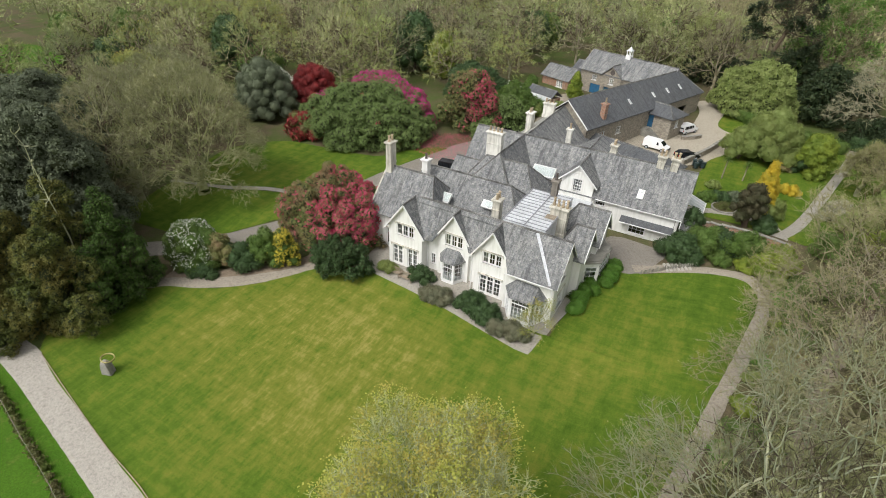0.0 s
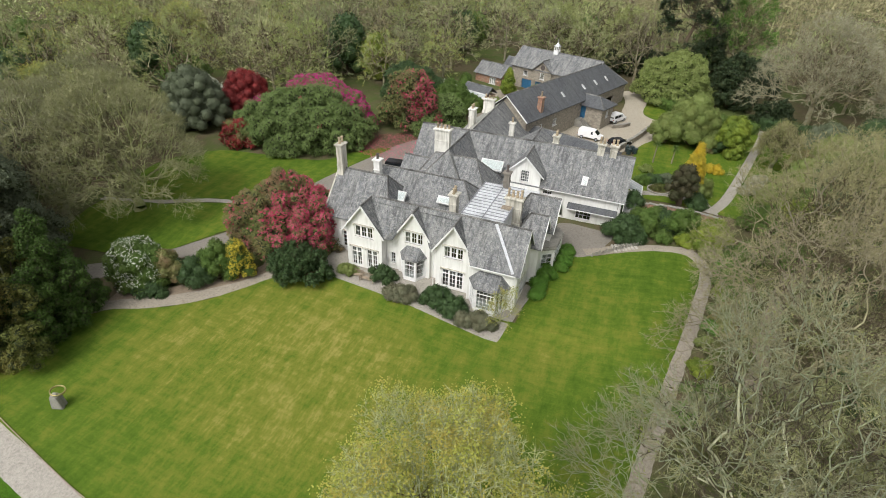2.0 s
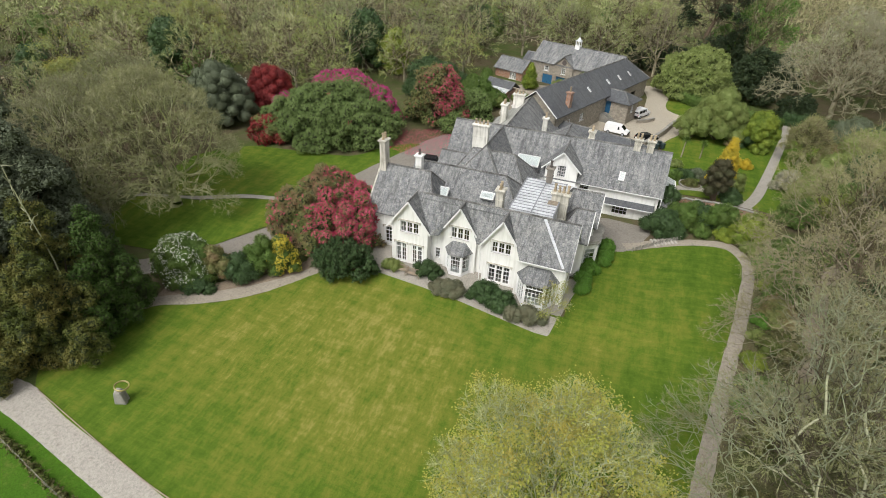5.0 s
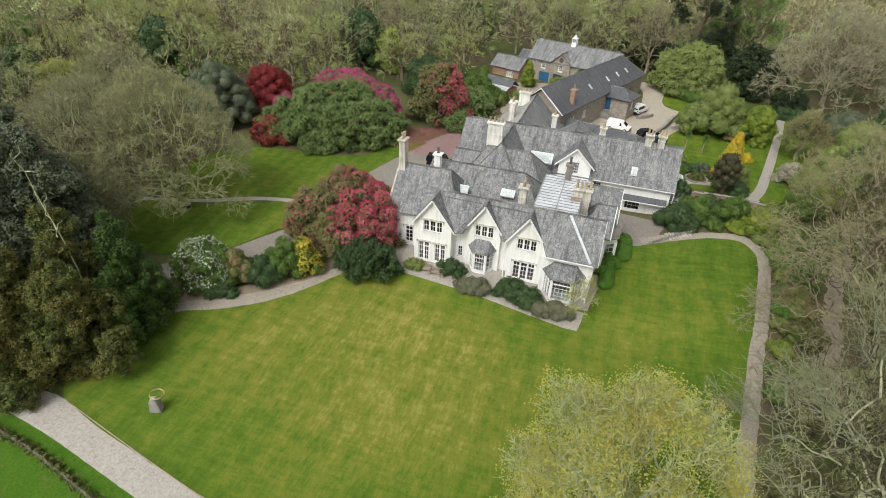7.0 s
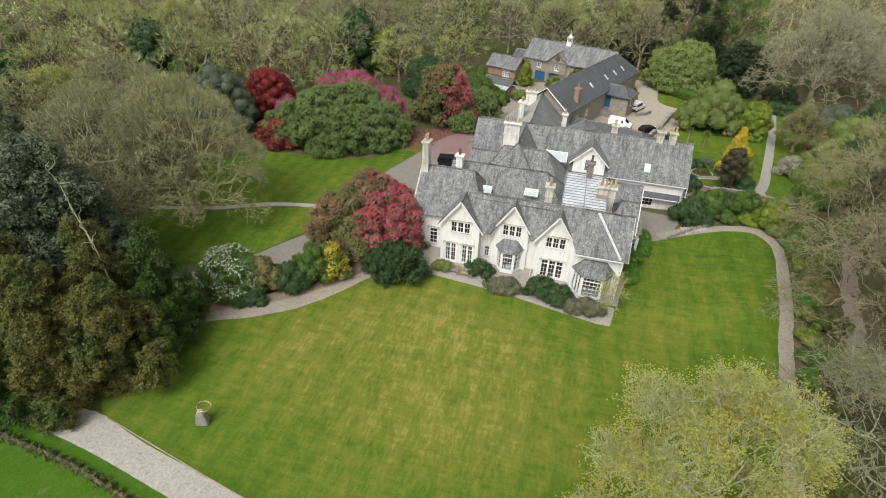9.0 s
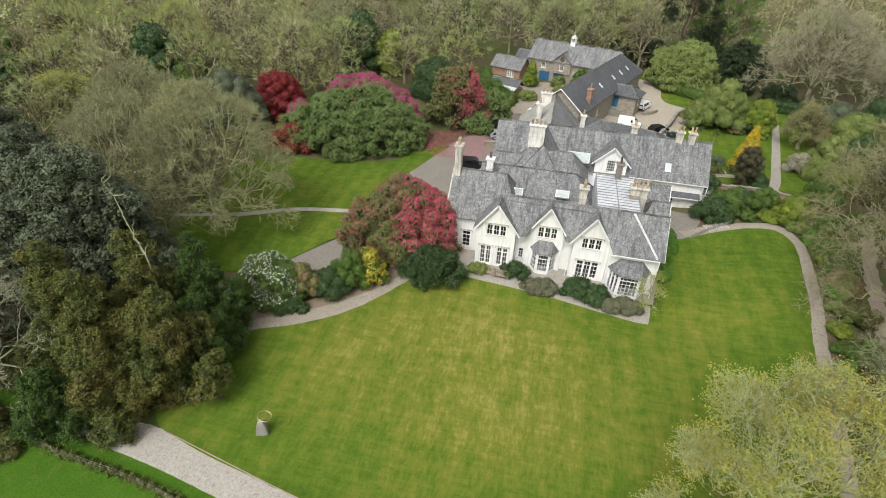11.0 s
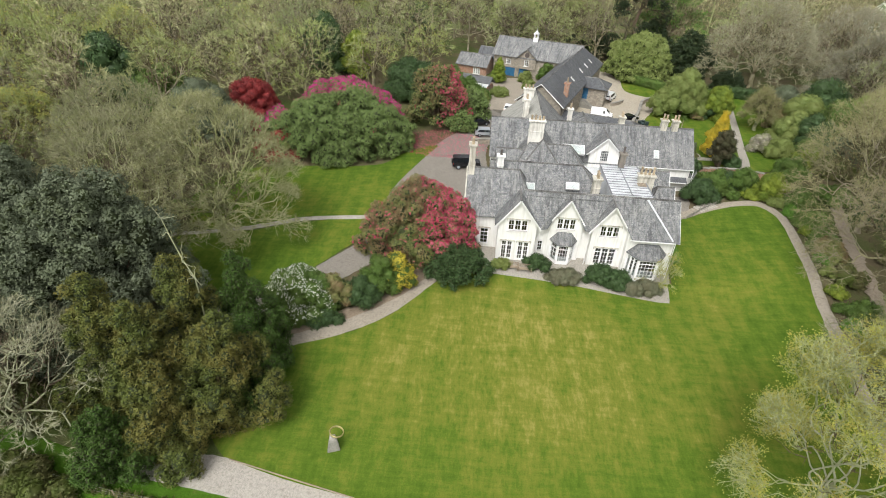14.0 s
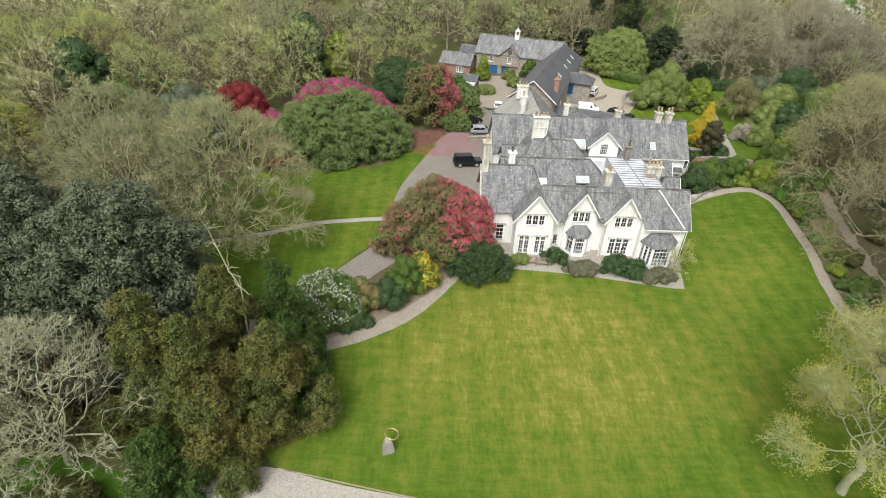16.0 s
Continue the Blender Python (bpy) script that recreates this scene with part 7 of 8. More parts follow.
bare_tree("leafing_tree", "tall tree in fresh green leaf beside the pine", 47.4, 102.0, 444, 21.0, 8.0, 4.0, 0.45, 450, 12, 1.1, 0.05, 26000, 0.26, ("bark", "twig_green", "leaf_fresh"), 8, 0.18, 26, 0.28, 0.03, bent=False)
for i, (x, y, rx, hh) in enumerate(((29.0, 97.0, 4.6, 6.0), (40.6, 97.0, 5.0, 9.5), (21.0, 99.0, 4.4, 4.6), (51.5, 92.0, 4.6, 7.5))):
    shrub("evergreen_shrub", "dark evergreen undergrowth at the wood's edge", x, y, 720 + i, rx, rx * 0.8, hh, 22, 0.6, 4, 0.4, "leaf_yew", 0.32, group="undergrowth behind the yard", heads=12, head_size=0.34)


# -- the woods
def wood_variants():
    """A few kinds of wood tree, built once far below and copied."""
    out = []
    specs = [("twig", "leaf_olive", 700), ("twig", "leaf_bud", 400), ("twig_olive", "leaf_bud", 400), ("twig_green", "leaf_spring", 1700), ("twig_brown", "leaf_bud", 300), ("twig_green", "leaf_olive", 1700)]
    for i, (tw, lf, n) in enumerate(specs):
        rng = np.random.default_rng(200 + i)
        hh, rr = 12.5 + 1.0 * (i % 3), 5.8 + 0.5 * (i % 2)
        c, r = lumps_dome(rng, rr, rr, hh - 2.0, 18, 0.34, -0.05)
        c[:, 2] += 2.0
        hub = np.array([0, 0, 3.0])
        dp, dn = shell(rng, c[:-1], r[:-1], 330, 0.72)
        dp = dp[np.sum(dn * unit(dp - hub), axis=1) > 0.05]
        segs, big, ends = grow_to(rng, hub, dp, 7, 0.035, 0.16, 1.6, stout=3.0)
        tv, tf = tubes(np.concatenate([[(0, 0, -0.3, 0.36, 0, 0, 3.0, 0.27)], segs[big]]), 4)
        nv, nf = blades(rng, segs[~big])
        (wv, wf), at, _ = fine_twigs(rng, ends, 14, 0.95, 0.06, 0.4, 0.15, bent=False)
        # Wide dark sprays deep in the crown, a painted inner shade.
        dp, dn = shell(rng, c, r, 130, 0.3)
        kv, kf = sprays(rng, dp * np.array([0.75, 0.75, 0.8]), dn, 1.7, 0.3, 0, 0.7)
        k = rng.integers(0, len(at), n)
        lv, lff = leaves(rng, at[k] + rng.normal(0, 0.2, (n, 3)), np.tile([[0, 0, 1.0]], (n, 1)), 1, 0.17, 0.5)
        a = join([(tv, tf, 0)])
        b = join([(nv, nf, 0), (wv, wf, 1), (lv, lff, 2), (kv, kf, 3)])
        out.append((quick_mesh("trunk", a[0], a[1], [MAT["bark"]], a[2], smooth_faces=True), quick_mesh("crown", b[0], b[1], [MAT["bark"], MAT[tw], MAT[lf], MAT["bark_dark_and_shade"]], b[2])))
    for i, mt in enumerate(("leaf_dark", "leaf_holm", "leaf_mid")):
        rng = np.random.default_rng(220 + i)
        c, r = lumps_dome(rng, 4.6, 4.4, 11.0 if i < 2 else 7.0, 30, 0.32, 0.15)
        (lv, lff), (cv, cf), _, _ = foliage(rng, c, r, 0.7, 4, 0.4)
        tv, tf = tubes([(0, 0, -0.3, 0.35, 0, 0, 5, 0.2)], 5)
        b = join([(lv, lff, 0), (cv, cf, 0)])
        out.append((quick_mesh("trunk", tv, tf, [MAT["bark_dark_and_shade"]]), quick_mesh("crown", b[0], b[1], [MAT[mt]], b[2])))
    return out


NEAR_TREES = [(x, y, 7.5) for x, y, *_ in WALK_TREES] + [(66, 78, 9), (78, 62, 9), (84, 82, 9), (82, 46, 8), (46.5, 92, 6), (52, 84, 6), (56.5, 75.5, 5), (57, 98, 6), (-83, 60, 8), (-77.5, 20.5, 6), (-45, 112, 8), (5, 102, 6), (22, 100, 6), (116, 122, 9), (-52, 30.5, 7), (-56, 37, 5), (-66, 4, 8), (-57, -9, 9), (-53, 10, 10), (-63, -5, 8), (-46.5, 38.5, 5), (-34.2, 71, 4), (-17.5, 57, 6)]


def clear_of(x, y):
    """True where the woods may stand."""
    if -155 < x < -114 and 6 < y < 36:
        return False
    if x < -76 and abs(y - (1.5 - 0.43 * (x + 75))) < 6:
        return False
    if y < -20 or any((x - a) ** 2 + (y - b) ** 2 < r * r for a, b, r in NEAR_TREES):
        return False
    edge = 48 if x < -38 else (62 if x < -20 else (72 if x < -12 else (90 if x < 30 else (88 if x < 40 else 72))))
    if -60 < x < 45 or y < 0:
        if x < -60:
            return True
        return y > edge
    if x <= -60:
        return y > -18 and not (x > -72 and y < 26)
    return (y > 74 or x > 72) and x > 45


def plant_woods():
    rng = np.random.default_rng(5)
    kinds = wood_variants()
    labels = ["leafless woodland tree in grey twigs", "leafless woodland tree in grey twigs", "woodland tree with pale bare twigs", "woodland tree in yellow-green young leaf", "leafless woodland tree in grey twigs", "woodland tree just coming into leaf",
              "dark evergreen tree in the wood", "grey-green evergreen tree in the wood", "fresh-green small tree under the wood"]
    spots = []
    near = 0
    for ring in range(9000):
        x, y = rng.uniform(-260, 190), rng.uniform(-15, 300)
        if not clear_of(x, y):
            continue
        d = math.hypot(x - 10, y + 50)
        gap = 5.4 + 0.021 * d
        if any((x - a) ** 2 + (y - b) ** 2 < gap * gap for a, b, _ in spots):
            continue
        spots.append((x, y, d))
    spots.sort(key=lambda s: s[2])
    far_v, far_f, far_k, off = [], [], [], 0
    simple = []
    for i in range(4):
        r2 = np.random.default_rng(300 + i)
        tv, tf = tubes([(0, 0, -0.3, 0.4, 0.3, 0.1, 7.0, 0.2)], 3)
        c, r = lumps_dome(r2, 6.6, 6.4, 11.0, 10, 0.42, 0.0)
        c[:, 2] += 2.5
        dp, dn = shell(r2, c[:-1], r[:-1], 170, 0.75)
        wv, wf = sprays(r2, dp, dn * 0.5 + unit(dp - np.array([0, 0, 3.0])), 1.5, 0.13, 2, 0.3)
        dp, dn = shell(r2, c, r, 60, 0.25)
        iv, ic = sprays(r2, dp, dn, 2.0, 0.5, 0, 0.7)
        wf = np.concatenate([wf, ic + len(wv)])
        wv = np.concatenate([wv, iv])
        simple.append((tv, tf, wv, wf))
    tris_v, tris_f, tk, toff = [], [], [], 0
    for n, (x, y, d) in enumerate(spots):
        turn, sc = rng.uniform(0, 360), rng.uniform(0.85, 1.3)
        z = ground(x, y) - 0.1
        if n < 150:
            k = int(rng.choice(9, p=[0.19, 0.16, 0.16, 0.13, 0.13, 0.16, 0.03, 0.0, 0.04]))
            lot = rng.uniform(0.9, 1.1)
            if x > 18 and k in (2, 3, 5) and n % 5:
                k = 4  # brownish twigs prevail on this side
            if 27 < x < 59 and y < 108:
                continue  # the glade round the pine
            t = thing("woodland_tree", labels[k], "tree", Matrix.Translation((x, y, z)) @ pose(0, 0, 0, 0, 0, turn) @ Matrix.Diagonal((sc, sc, sc * lot, 1)), "woodland trees")
            for nm, me in zip(("trunk", "crown"), kinds[k]):
                mesh_part(nm, me, t)
        else:
            tv, tf, wv, wf = simple[n % 4]
            m = np.array((pose(x, y, z, 0, 0, turn) @ Matrix.Diagonal((sc, sc, sc, 1))).to_3x3())
            p = np.array([x, y, z])
            far_v += [tv @ m.T + p]
            far_f += [tf + off]
            off += len(tv)
            tris_v += [wv @ m.T + p]
            tris_f += [wf + toff]
            toff += len(wv)
            tone = int(rng.integers(0, 3))
            tk += [np.full(len(wf), 1 if x > 18 else tone)]
    if far_v:
        fv = np.concatenate(far_v + tris_v)
        f1, f2 = np.concatenate(far_f), np.concatenate(tris_f) + off
        me = quick_mesh("far_woods", fv, [f1, f2], [MAT["twig"], MAT["twig_brown"], MAT["twig_green"]], np.concatenate([np.zeros(len(f1), dtype=int), np.concatenate(tk)]))
        tagged(new("far_woods", me), "distant leafless woodland in grey-brown spring twigs", "woods", kind="stuff")


plant_woods()

# ---- things ----
def bevelled(bm, amount=0.03, seg=2):
    bmesh.ops.bevel(bm, geom=bm.edges[:], offset=amount, segments=seg, affect="EDGES", clamp_overlap=True)


def outline_solid(bm, profile, w, m=None):
    """A side outline (x, z) made into a body of width w, a little narrower at the top."""
    zs = [z for _, z in profile]
    z0, z1 = min(zs), max(zs)
    def half(z):
        return w / 2 * (1 - 0.14 * max(0.0, (z - z0) / (z1 - z0) - 0.45) / 0.55)
    a = [bm.verts.new((x, -half(z), z)) for x, z in profile]
    b = [bm.verts.new((x, half(z), z)) for x, z in profile]
    n = len(profile)
    for i in range(n):
        bm.faces.new((a[i], a[(i + 1) % n], b[(i + 1) % n], b[i]))
    bm.faces.new(a[::-1])
    bm.faces.new(b)
    bmesh.ops.recalc_face_normals(bm, faces=bm.faces[:])


def vehicle(name, label, category, m, profile, w, wheels, r, side_glass, ends, paint, spare=False, roof_rack=False):
    """A parked vehicle: body, side and end windows, lamps, bumpers and four wheels."""
    car = thing(name, label, category, m)
    bm = bmesh.new()
    outline_solid(bm, profile, w)
    bevelled(bm, 0.05, 2)
    part("body", bm, MAT[paint], car, shade=False)
    for x0, x1, z0, z1, t0, t1 in side_glass:
        for s in (-1, 1):
            bm = bmesh.new()
            o0, o1 = w / 2 * 0.965 + 0.012, w / 2 * 0.885 + 0.012
            v = [bm.verts.new((x, s * o, z)) for x, o, z in ((x0, o0, z0), (x1, o0, z0), (x1 - t1, o1, z1), (x0 + t0, o1, z1))]
            bm.faces.new(v if s < 0 else v[::-1])
            bmesh.ops.solidify(bm, geom=bm.faces[:], thickness=0.02)
            part("side_window", bm, MAT["car_glass"], car)
    for (xa, za), (xb, zb), nm in ends:
        bm = bmesh.new()
        d = Vector((xb - xa, 0, zb - za)).normalized()
        n = Vector((d.z, 0, -d.x)) * (1 if xa > 0 else -1)
        n = n if n.x * xa > 0 else -n
        o = n * 0.03
        v = [bm.verts.new(Vector((x, y, z)) + o) for x, y, z in ((xa, -w * 0.41, za), (xa, w * 0.41, za), (xb, w * 0.38, zb), (xb, -w * 0.38, zb))]
        bm.faces.new(v)
        bmesh.ops.solidify(bm, geom=bm.faces[:], thickness=0.015)
        part(nm, bm, MAT["car_glass"], car)
    xmin, xmax = min(x for x, _ in profile), max(x for x, _ in profile)
    for x, nm in ((xmin - 0.04, "rear_bumper"), (xmax + 0.04, "front_bumper")):
        bm = bmesh.new()
        box(bm, x - 0.07, x + 0.07, -w * 0.46, w * 0.46, 0.42, 0.62)
        bevelled(bm, 0.02)
        part(nm, bm, MAT["rubber"], car)
    for s in (-1, 1):
        bm = bmesh.new()
        cyl(bm, 0, 0, 0, 0.05, 0.1, 0.1, 12, pose(xmax + 0.01, s * w * 0.36, 0.82, 0, 90, 0))
        part("headlight", bm, MAT["headlight"], car)
        bm = bmesh.new()
        box(bm, xmin - 0.03, xmin + 0.02, s * w * 0.42 - 0.06, s * w * 0.42 + 0.06, 0.72, 1.0)
        part("tail_light", bm, MAT["red_glass"], car)
    for x in wheels:
        for s in (-1, 1):
            q = pose(x, s * (w / 2 - 0.1), r, 90, 0, 0)
            bm = bmesh.new()
            cyl(bm, 0, 0, -0.12, 0.12, r, r, 20, q)
            wh = part("wheel", bm, MAT["rubber"], car)
            bm = bmesh.new()
            cyl(bm, 0, 0, -0.135, 0.135, r * 0.6, r * 0.6, 14, q)
            part("rim", bm, MAT["silver_paint"], wh)
    if spare:
        bm = bmesh.new()
        cyl(bm, 0, 0, -0.1, 0.1, r, r, 18, pose(xmin - 0.14, 0.1, 1.1, 0, 90, 0))
        part("spare_wheel", bm, MAT["rubber"], car)
    return car


MAT["car_glass"] = plain("tinted_glass", (0.02, 0.025, 0.03), 0.08, amount=0.05, bump=0)
MAT["red_glass"] = plain("red_lamp", (0.35, 0.02, 0.02), 0.2, amount=0.05, bump=0)


def on_ground(x, y, turn, lift=0.03):
    return Matrix.Translation((x, y, ground(x, y) + lift)) @ pose(0, 0, 0, 0, 0, turn)


vehicle("off_road_car", "black boxy off-road car parked on the drive", "car", on_ground(-5.0, 24.6, 8), [(-2.25, 0.45), (2.2, 0.45), (2.25, 1.12), (1.05, 1.18), (0.7, 1.9), (0.55, 1.98), (-2.15, 1.98), (-2.25, 1.85)], 1.8, (-1.4, 1.4), 0.4,
        [(-0.35, 0.75, 1.22, 1.78, 0.0, 0.2), (-1.35, -0.45, 1.22, 1.78, 0.0, 0.0), (-2.15, -1.45, 1.22, 1.78, 0.03, 0.0)], [((1.06, 1.22), (0.73, 1.84), "windscreen"), ((-2.26, 1.25), (-2.24, 1.78), "rear_window")], "black_paint", spare=True)
vehicle("estate_car", "silver-blue estate car behind the low wall", "car", on_ground(-1.9, 38.2, 4), [(-2.2, 0.35), (2.15, 0.35), (2.2, 0.75), (1.2, 0.92), (0.45, 1.42), (-1.6, 1.48), (-2.15, 1.0)], 1.78, (-1.35, 1.35), 0.32,
        [(-0.35, 1.0, 0.95, 1.34, 0.0, 0.62), (-1.75, -0.42, 0.95, 1.36, 0.3, 0.0)], [((1.18, 0.98), (0.52, 1.4), "windscreen"), ((-2.1, 1.05), (-1.66, 1.44), "rear_window")], "silver_paint")
vehicle("white_car", "small white car beside the back range", "car", on_ground(2.4, 51.6, 80), [(-1.9, 0.35), (1.85, 0.35), (1.9, 0.75), (1.1, 0.92), (0.4, 1.45), (-1.4, 1.5), (-1.85, 1.0)], 1.7, (-1.2, 1.2), 0.31,
        [(-0.35, 0.9, 0.95, 1.36, 0.0, 0.55), (-1.5, -0.42, 0.95, 1.38, 0.25, 0.0)], [((1.08, 0.98), (0.46, 1.43), "windscreen"), ((-1.8, 1.05), (-1.46, 1.46), "rear_window")], "white_car")
vehicle("dark_car", "dark parked car on the entrance drive", "car", on_ground(-3.6, 43.0, 30), [(-2.1, 0.35), (2.05, 0.35), (2.1, 0.75), (1.2, 0.92), (0.45, 1.42), (-1.5, 1.46), (-2.05, 1.0)], 1.75, (-1.3, 1.3), 0.32,
        [(-0.35, 1.0, 0.95, 1.34, 0.0, 0.62), (-1.7, -0.42, 0.95, 1.36, 0.3, 0.0)], [((1.18, 0.98), (0.52, 1.4), "windscreen"), ((-2.0, 1.05), (-1.56, 1.43), "rear_window")], "black_paint")
VAN = [(-2.2, 0.38), (2.1, 0.38), (2.2, 0.8), (1.55, 1.05), (0.8, 1.7), (0.45, 1.84), (-2.1, 1.84), (-2.2, 1.6)]
vehicle("white_van", "white panel van parked in the stable yard", "van", on_ground(21.4, 51.6, -10), VAN, 1.8, (-1.4, 1.35), 0.33,
        [(0.25, 1.35, 1.08, 1.6, 0.0, 0.55)], [((1.52, 1.1), (0.84, 1.68), "windscreen"), ((-2.2, 1.15), (-2.14, 1.6), "rear_window")], "white_car")
vehicle("white_car", "white high-sided car parked by the stable porch", "car", on_ground(24.9, 62.6, 62), VAN, 1.8, (-1.4, 1.35), 0.33,
        [(0.25, 1.35, 1.08, 1.6, 0.0, 0.55), (-0.8, 0.15, 1.08, 1.6, 0.0, 0.0), (-2.0, -0.9, 1.08, 1.6, 0.1, 0.0)], [((1.52, 1.1), (0.84, 1.68), "windscreen"), ((-2.2, 1.15), (-2.14, 1.6), "rear_window")], "white_car")
vehicle("dark_car", "dark car parked in the stable yard", "car", on_ground(26.8, 50.4, 38), [(-2.0, 0.35), (1.95, 0.35), (2.0, 0.75), (1.15, 0.92), (0.4, 1.42), (-1.4, 1.46), (-1.95, 1.0)], 1.72, (-1.25, 1.25), 0.32,
        [(-0.35, 0.95, 0.95, 1.34, 0.0, 0.6), (-1.6, -0.42, 0.95, 1.36, 0.3, 0.0)], [((1.13, 0.98), (0.47, 1.4), "windscreen"), ((-1.9, 1.05), (-1.46, 1.43), "rear_window")], "black_paint")


def sundial():
    t = thing("armillary_sundial", "rough granite pedestal carrying a large gilded ring", "sundial", on_ground(-13.6, -28.3, 20) @ Matrix.Diagonal((0.92, 0.92, 1.02, 1)))
    bm = bmesh.new()
    prof = [(-0.62, 0.0), (0.58, 0.0), (0.5, 0.75), (0.36, 1.45), (-0.3, 1.5), (-0.48, 0.8)]
    for y0, y1, sc in ((-0.42, 0.05, 1.0), (0.1, 0.48, 0.86)):
        a = [bm.verts.new((x * sc, y0, z * sc)) for x, z in prof]
        b = [bm.verts.new((x * sc * 0.92, y1, z * sc * 0.97)) for x, z in prof]
        n = len(prof)
        for i in range(n):
            bm.faces.new((a[i], a[(i + 1) % n], b[(i + 1) % n], b[i]))
        bm.faces.new(a[::-1])
        bm.faces.new(b)
    bmesh.ops.recalc_face_normals(bm, faces=bm.faces[:])
    bevelled(bm, 0.05, 2)
    part("pedestal", bm, MAT["stone"], t)
    bm = bmesh.new()
    box(bm, -0.25, 0.25, -0.3, 0.2, 1.46, 1.58)
    bevelled(bm, 0.02, 1)
    part("cap", bm, MAT["step_stone"], t)
    bm = bmesh.new()
    q = pose(0.42, 0.1, 1.92, 5, 9, 30)
    R, r, n, k = 0.62, 0.06, 40, 8
    ring = [[bm.verts.new(q @ Vector(((R + r * math.cos(2 * math.pi * j / k)) * math.cos(2 * math.pi * i / n), (R + r * math.cos(2 * math.pi * j / k)) * math.sin(2 * math.pi * i / n), r * 1.6 * math.sin(2 * math.pi * j / k)))) for j in range(k)] for i in range(n)]
    for i in range(n):
        for j in range(k):
            bm.faces.new((ring[i][j], ring[(i + 1) % n][j], ring[(i + 1) % n][(j + 1) % k], ring[i][(j + 1) % k]))
    part("ring", bm, MAT["brass"], t, "large gilded metal ring", shade=True)
    bm = bmesh.new()
    bar(bm, (0.0, 0, 1.5), (0.28, 0.05, 1.62), 0.05, 0.05)
    part("stem", bm, MAT["brass"], t)


sundial()


def bench(x, y, turn, label):
    b = thing("garden_bench", label, "bench", on_ground(x, y, turn, 0.06), "benches")
    for i in range(5):
        bm = bmesh.new()
        box(bm, -0.9, 0.9, -0.25 + i * 0.105, -0.17 + i * 0.105, 0.42, 0.45)
        part("seat_slat", bm, MAT["wood"], b)
    for i in range(11):
        bm = bmesh.new()
        a = -0.8 + 0.16 * i
        box(bm, a - 0.03, a + 0.03, 0.27, 0.29, 0.5, 0.88)
        part("back_slat", bm, MAT["wood"], b)
    bm = bmesh.new()
    box(bm, -0.9, 0.9, 0.25, 0.31, 0.88, 0.96)
    part("top_rail", bm, MAT["wood"], b)
    for sx in (-0.87, 0.87):
        for y0, z1 in ((-0.25, 0.65), (0.28, 0.9)):
            bm = bmesh.new()
            box(bm, sx - 0.035, sx + 0.035, y0 - 0.035, y0 + 0.035, 0, z1)
            part("leg", bm, MAT["wood"], b)
        bm = bmesh.new()
        box(bm, sx - 0.04, sx + 0.04, -0.3, 0.32, 0.65, 0.69)
        part("armrest", bm, MAT["wood"], b)


bench(3.6, -2.2, 0, "weathered teak garden bench on the terrace")
bench(2.0, -2.0, 0, "second weathered teak bench beside a shrub")


def palisade():
    f = thing("picket_fence", "low pale picket fence edging the walk", "fence")
    line = spline([(27.6, 12.9), (29.0, 14.0), (31.0, 15.5), (33.0, 16.6)], 0.30)
    for i, p in enumerate(line):
        bm = bmesh.new()
        lean = 6 * math.sin(i * 1.9)
        M = Matrix.Translation((p.x, p.y, ground(p.x, p.y))) @ pose(0, 0, 0, lean, lean * 0.6, 35)
        hh = 0.62 + 0.08 * math.sin(i * 2.3)
        prism(bm, [(-0.09, -0.02), (0.09, -0.02), (0.09, 0.02), (-0.09, 0.02)], 0, hh, M)
        part("pale", bm, MAT["stone"], f)
    bm = bmesh.new()
    for a, b in zip(line[:-1], line[1:]):
        bar(bm, (a.x, a.y, ground(a.x, a.y) + 0.35), (b.x, b.y, ground(b.x, b.y) + 0.35), 0.03, 0.05)
    part("rail", bm, MAT["stone"], f)


palisade()


def stone_wall(name, label, line, h, w, mat, cope="stone", cope_h=0.12):
    """A garden wall following a line, with separate coping stones."""
    t = thing(name, label, "wall")
    pts = spline(line, 1.0)
    bm = bmesh.new()
    for a, b in zip(pts[:-1], pts[1:]):
        z0 = min(ground(a.x, a.y), ground(b.x, b.y)) - 0.2
        zt = ground((a.x + b.x) / 2, (a.y + b.y) / 2) + h
        d = (b - a)
        q = Matrix.Translation((a.x, a.y, 0)) @ d.to_track_quat("X", "Z").to_matrix().to_4x4()
        box(bm, -0.01, d.length + 0.01, -w / 2, w / 2, z0, zt, q)
    body = part("wall", bm, MAT[mat], t, uv=True)
    for a, b in zip(pts[:-1], pts[1:]):
        zt = ground((a.x + b.x) / 2, (a.y + b.y) / 2) + h
        d = (b - a)
        q = Matrix.Translation((a.x, a.y, zt + 0.003)) @ d.to_track_quat("X", "Z").to_matrix().to_4x4() @ pose(0, 0, 0, 0, 0, 2 * math.sin(a.x * 3))
        bm = bmesh.new()
        box(bm, 0.01, d.length - 0.01, -w / 2 - 0.06, w / 2 + 0.06, 0, cope_h, q)
        bevelled(bm, 0.02, 1)
        part("coping_stone", bm, MAT[cope], t)


stone_wall("garden_wall", "old brick garden wall with pale coping", [(30.6, 26.6), (34.5, 26.0), (39, 25.3), (42.4, 24.5)], 1.15, 0.4, "brick")
stone_wall("yard_wall", "low rubble wall along the stable yard", [(26.6, 47.2), (29.6, 54.6), (31.6, 60.5), (34.2, 63.2)], 0.95, 0.45, "granite")
stone_wall("drive_wall", "low mossy retaining wall beside the drive", [(-4.6, 34.0), (-2.5, 34.5), (-0.2, 34.8)], 0.9, 0.5, "granite")
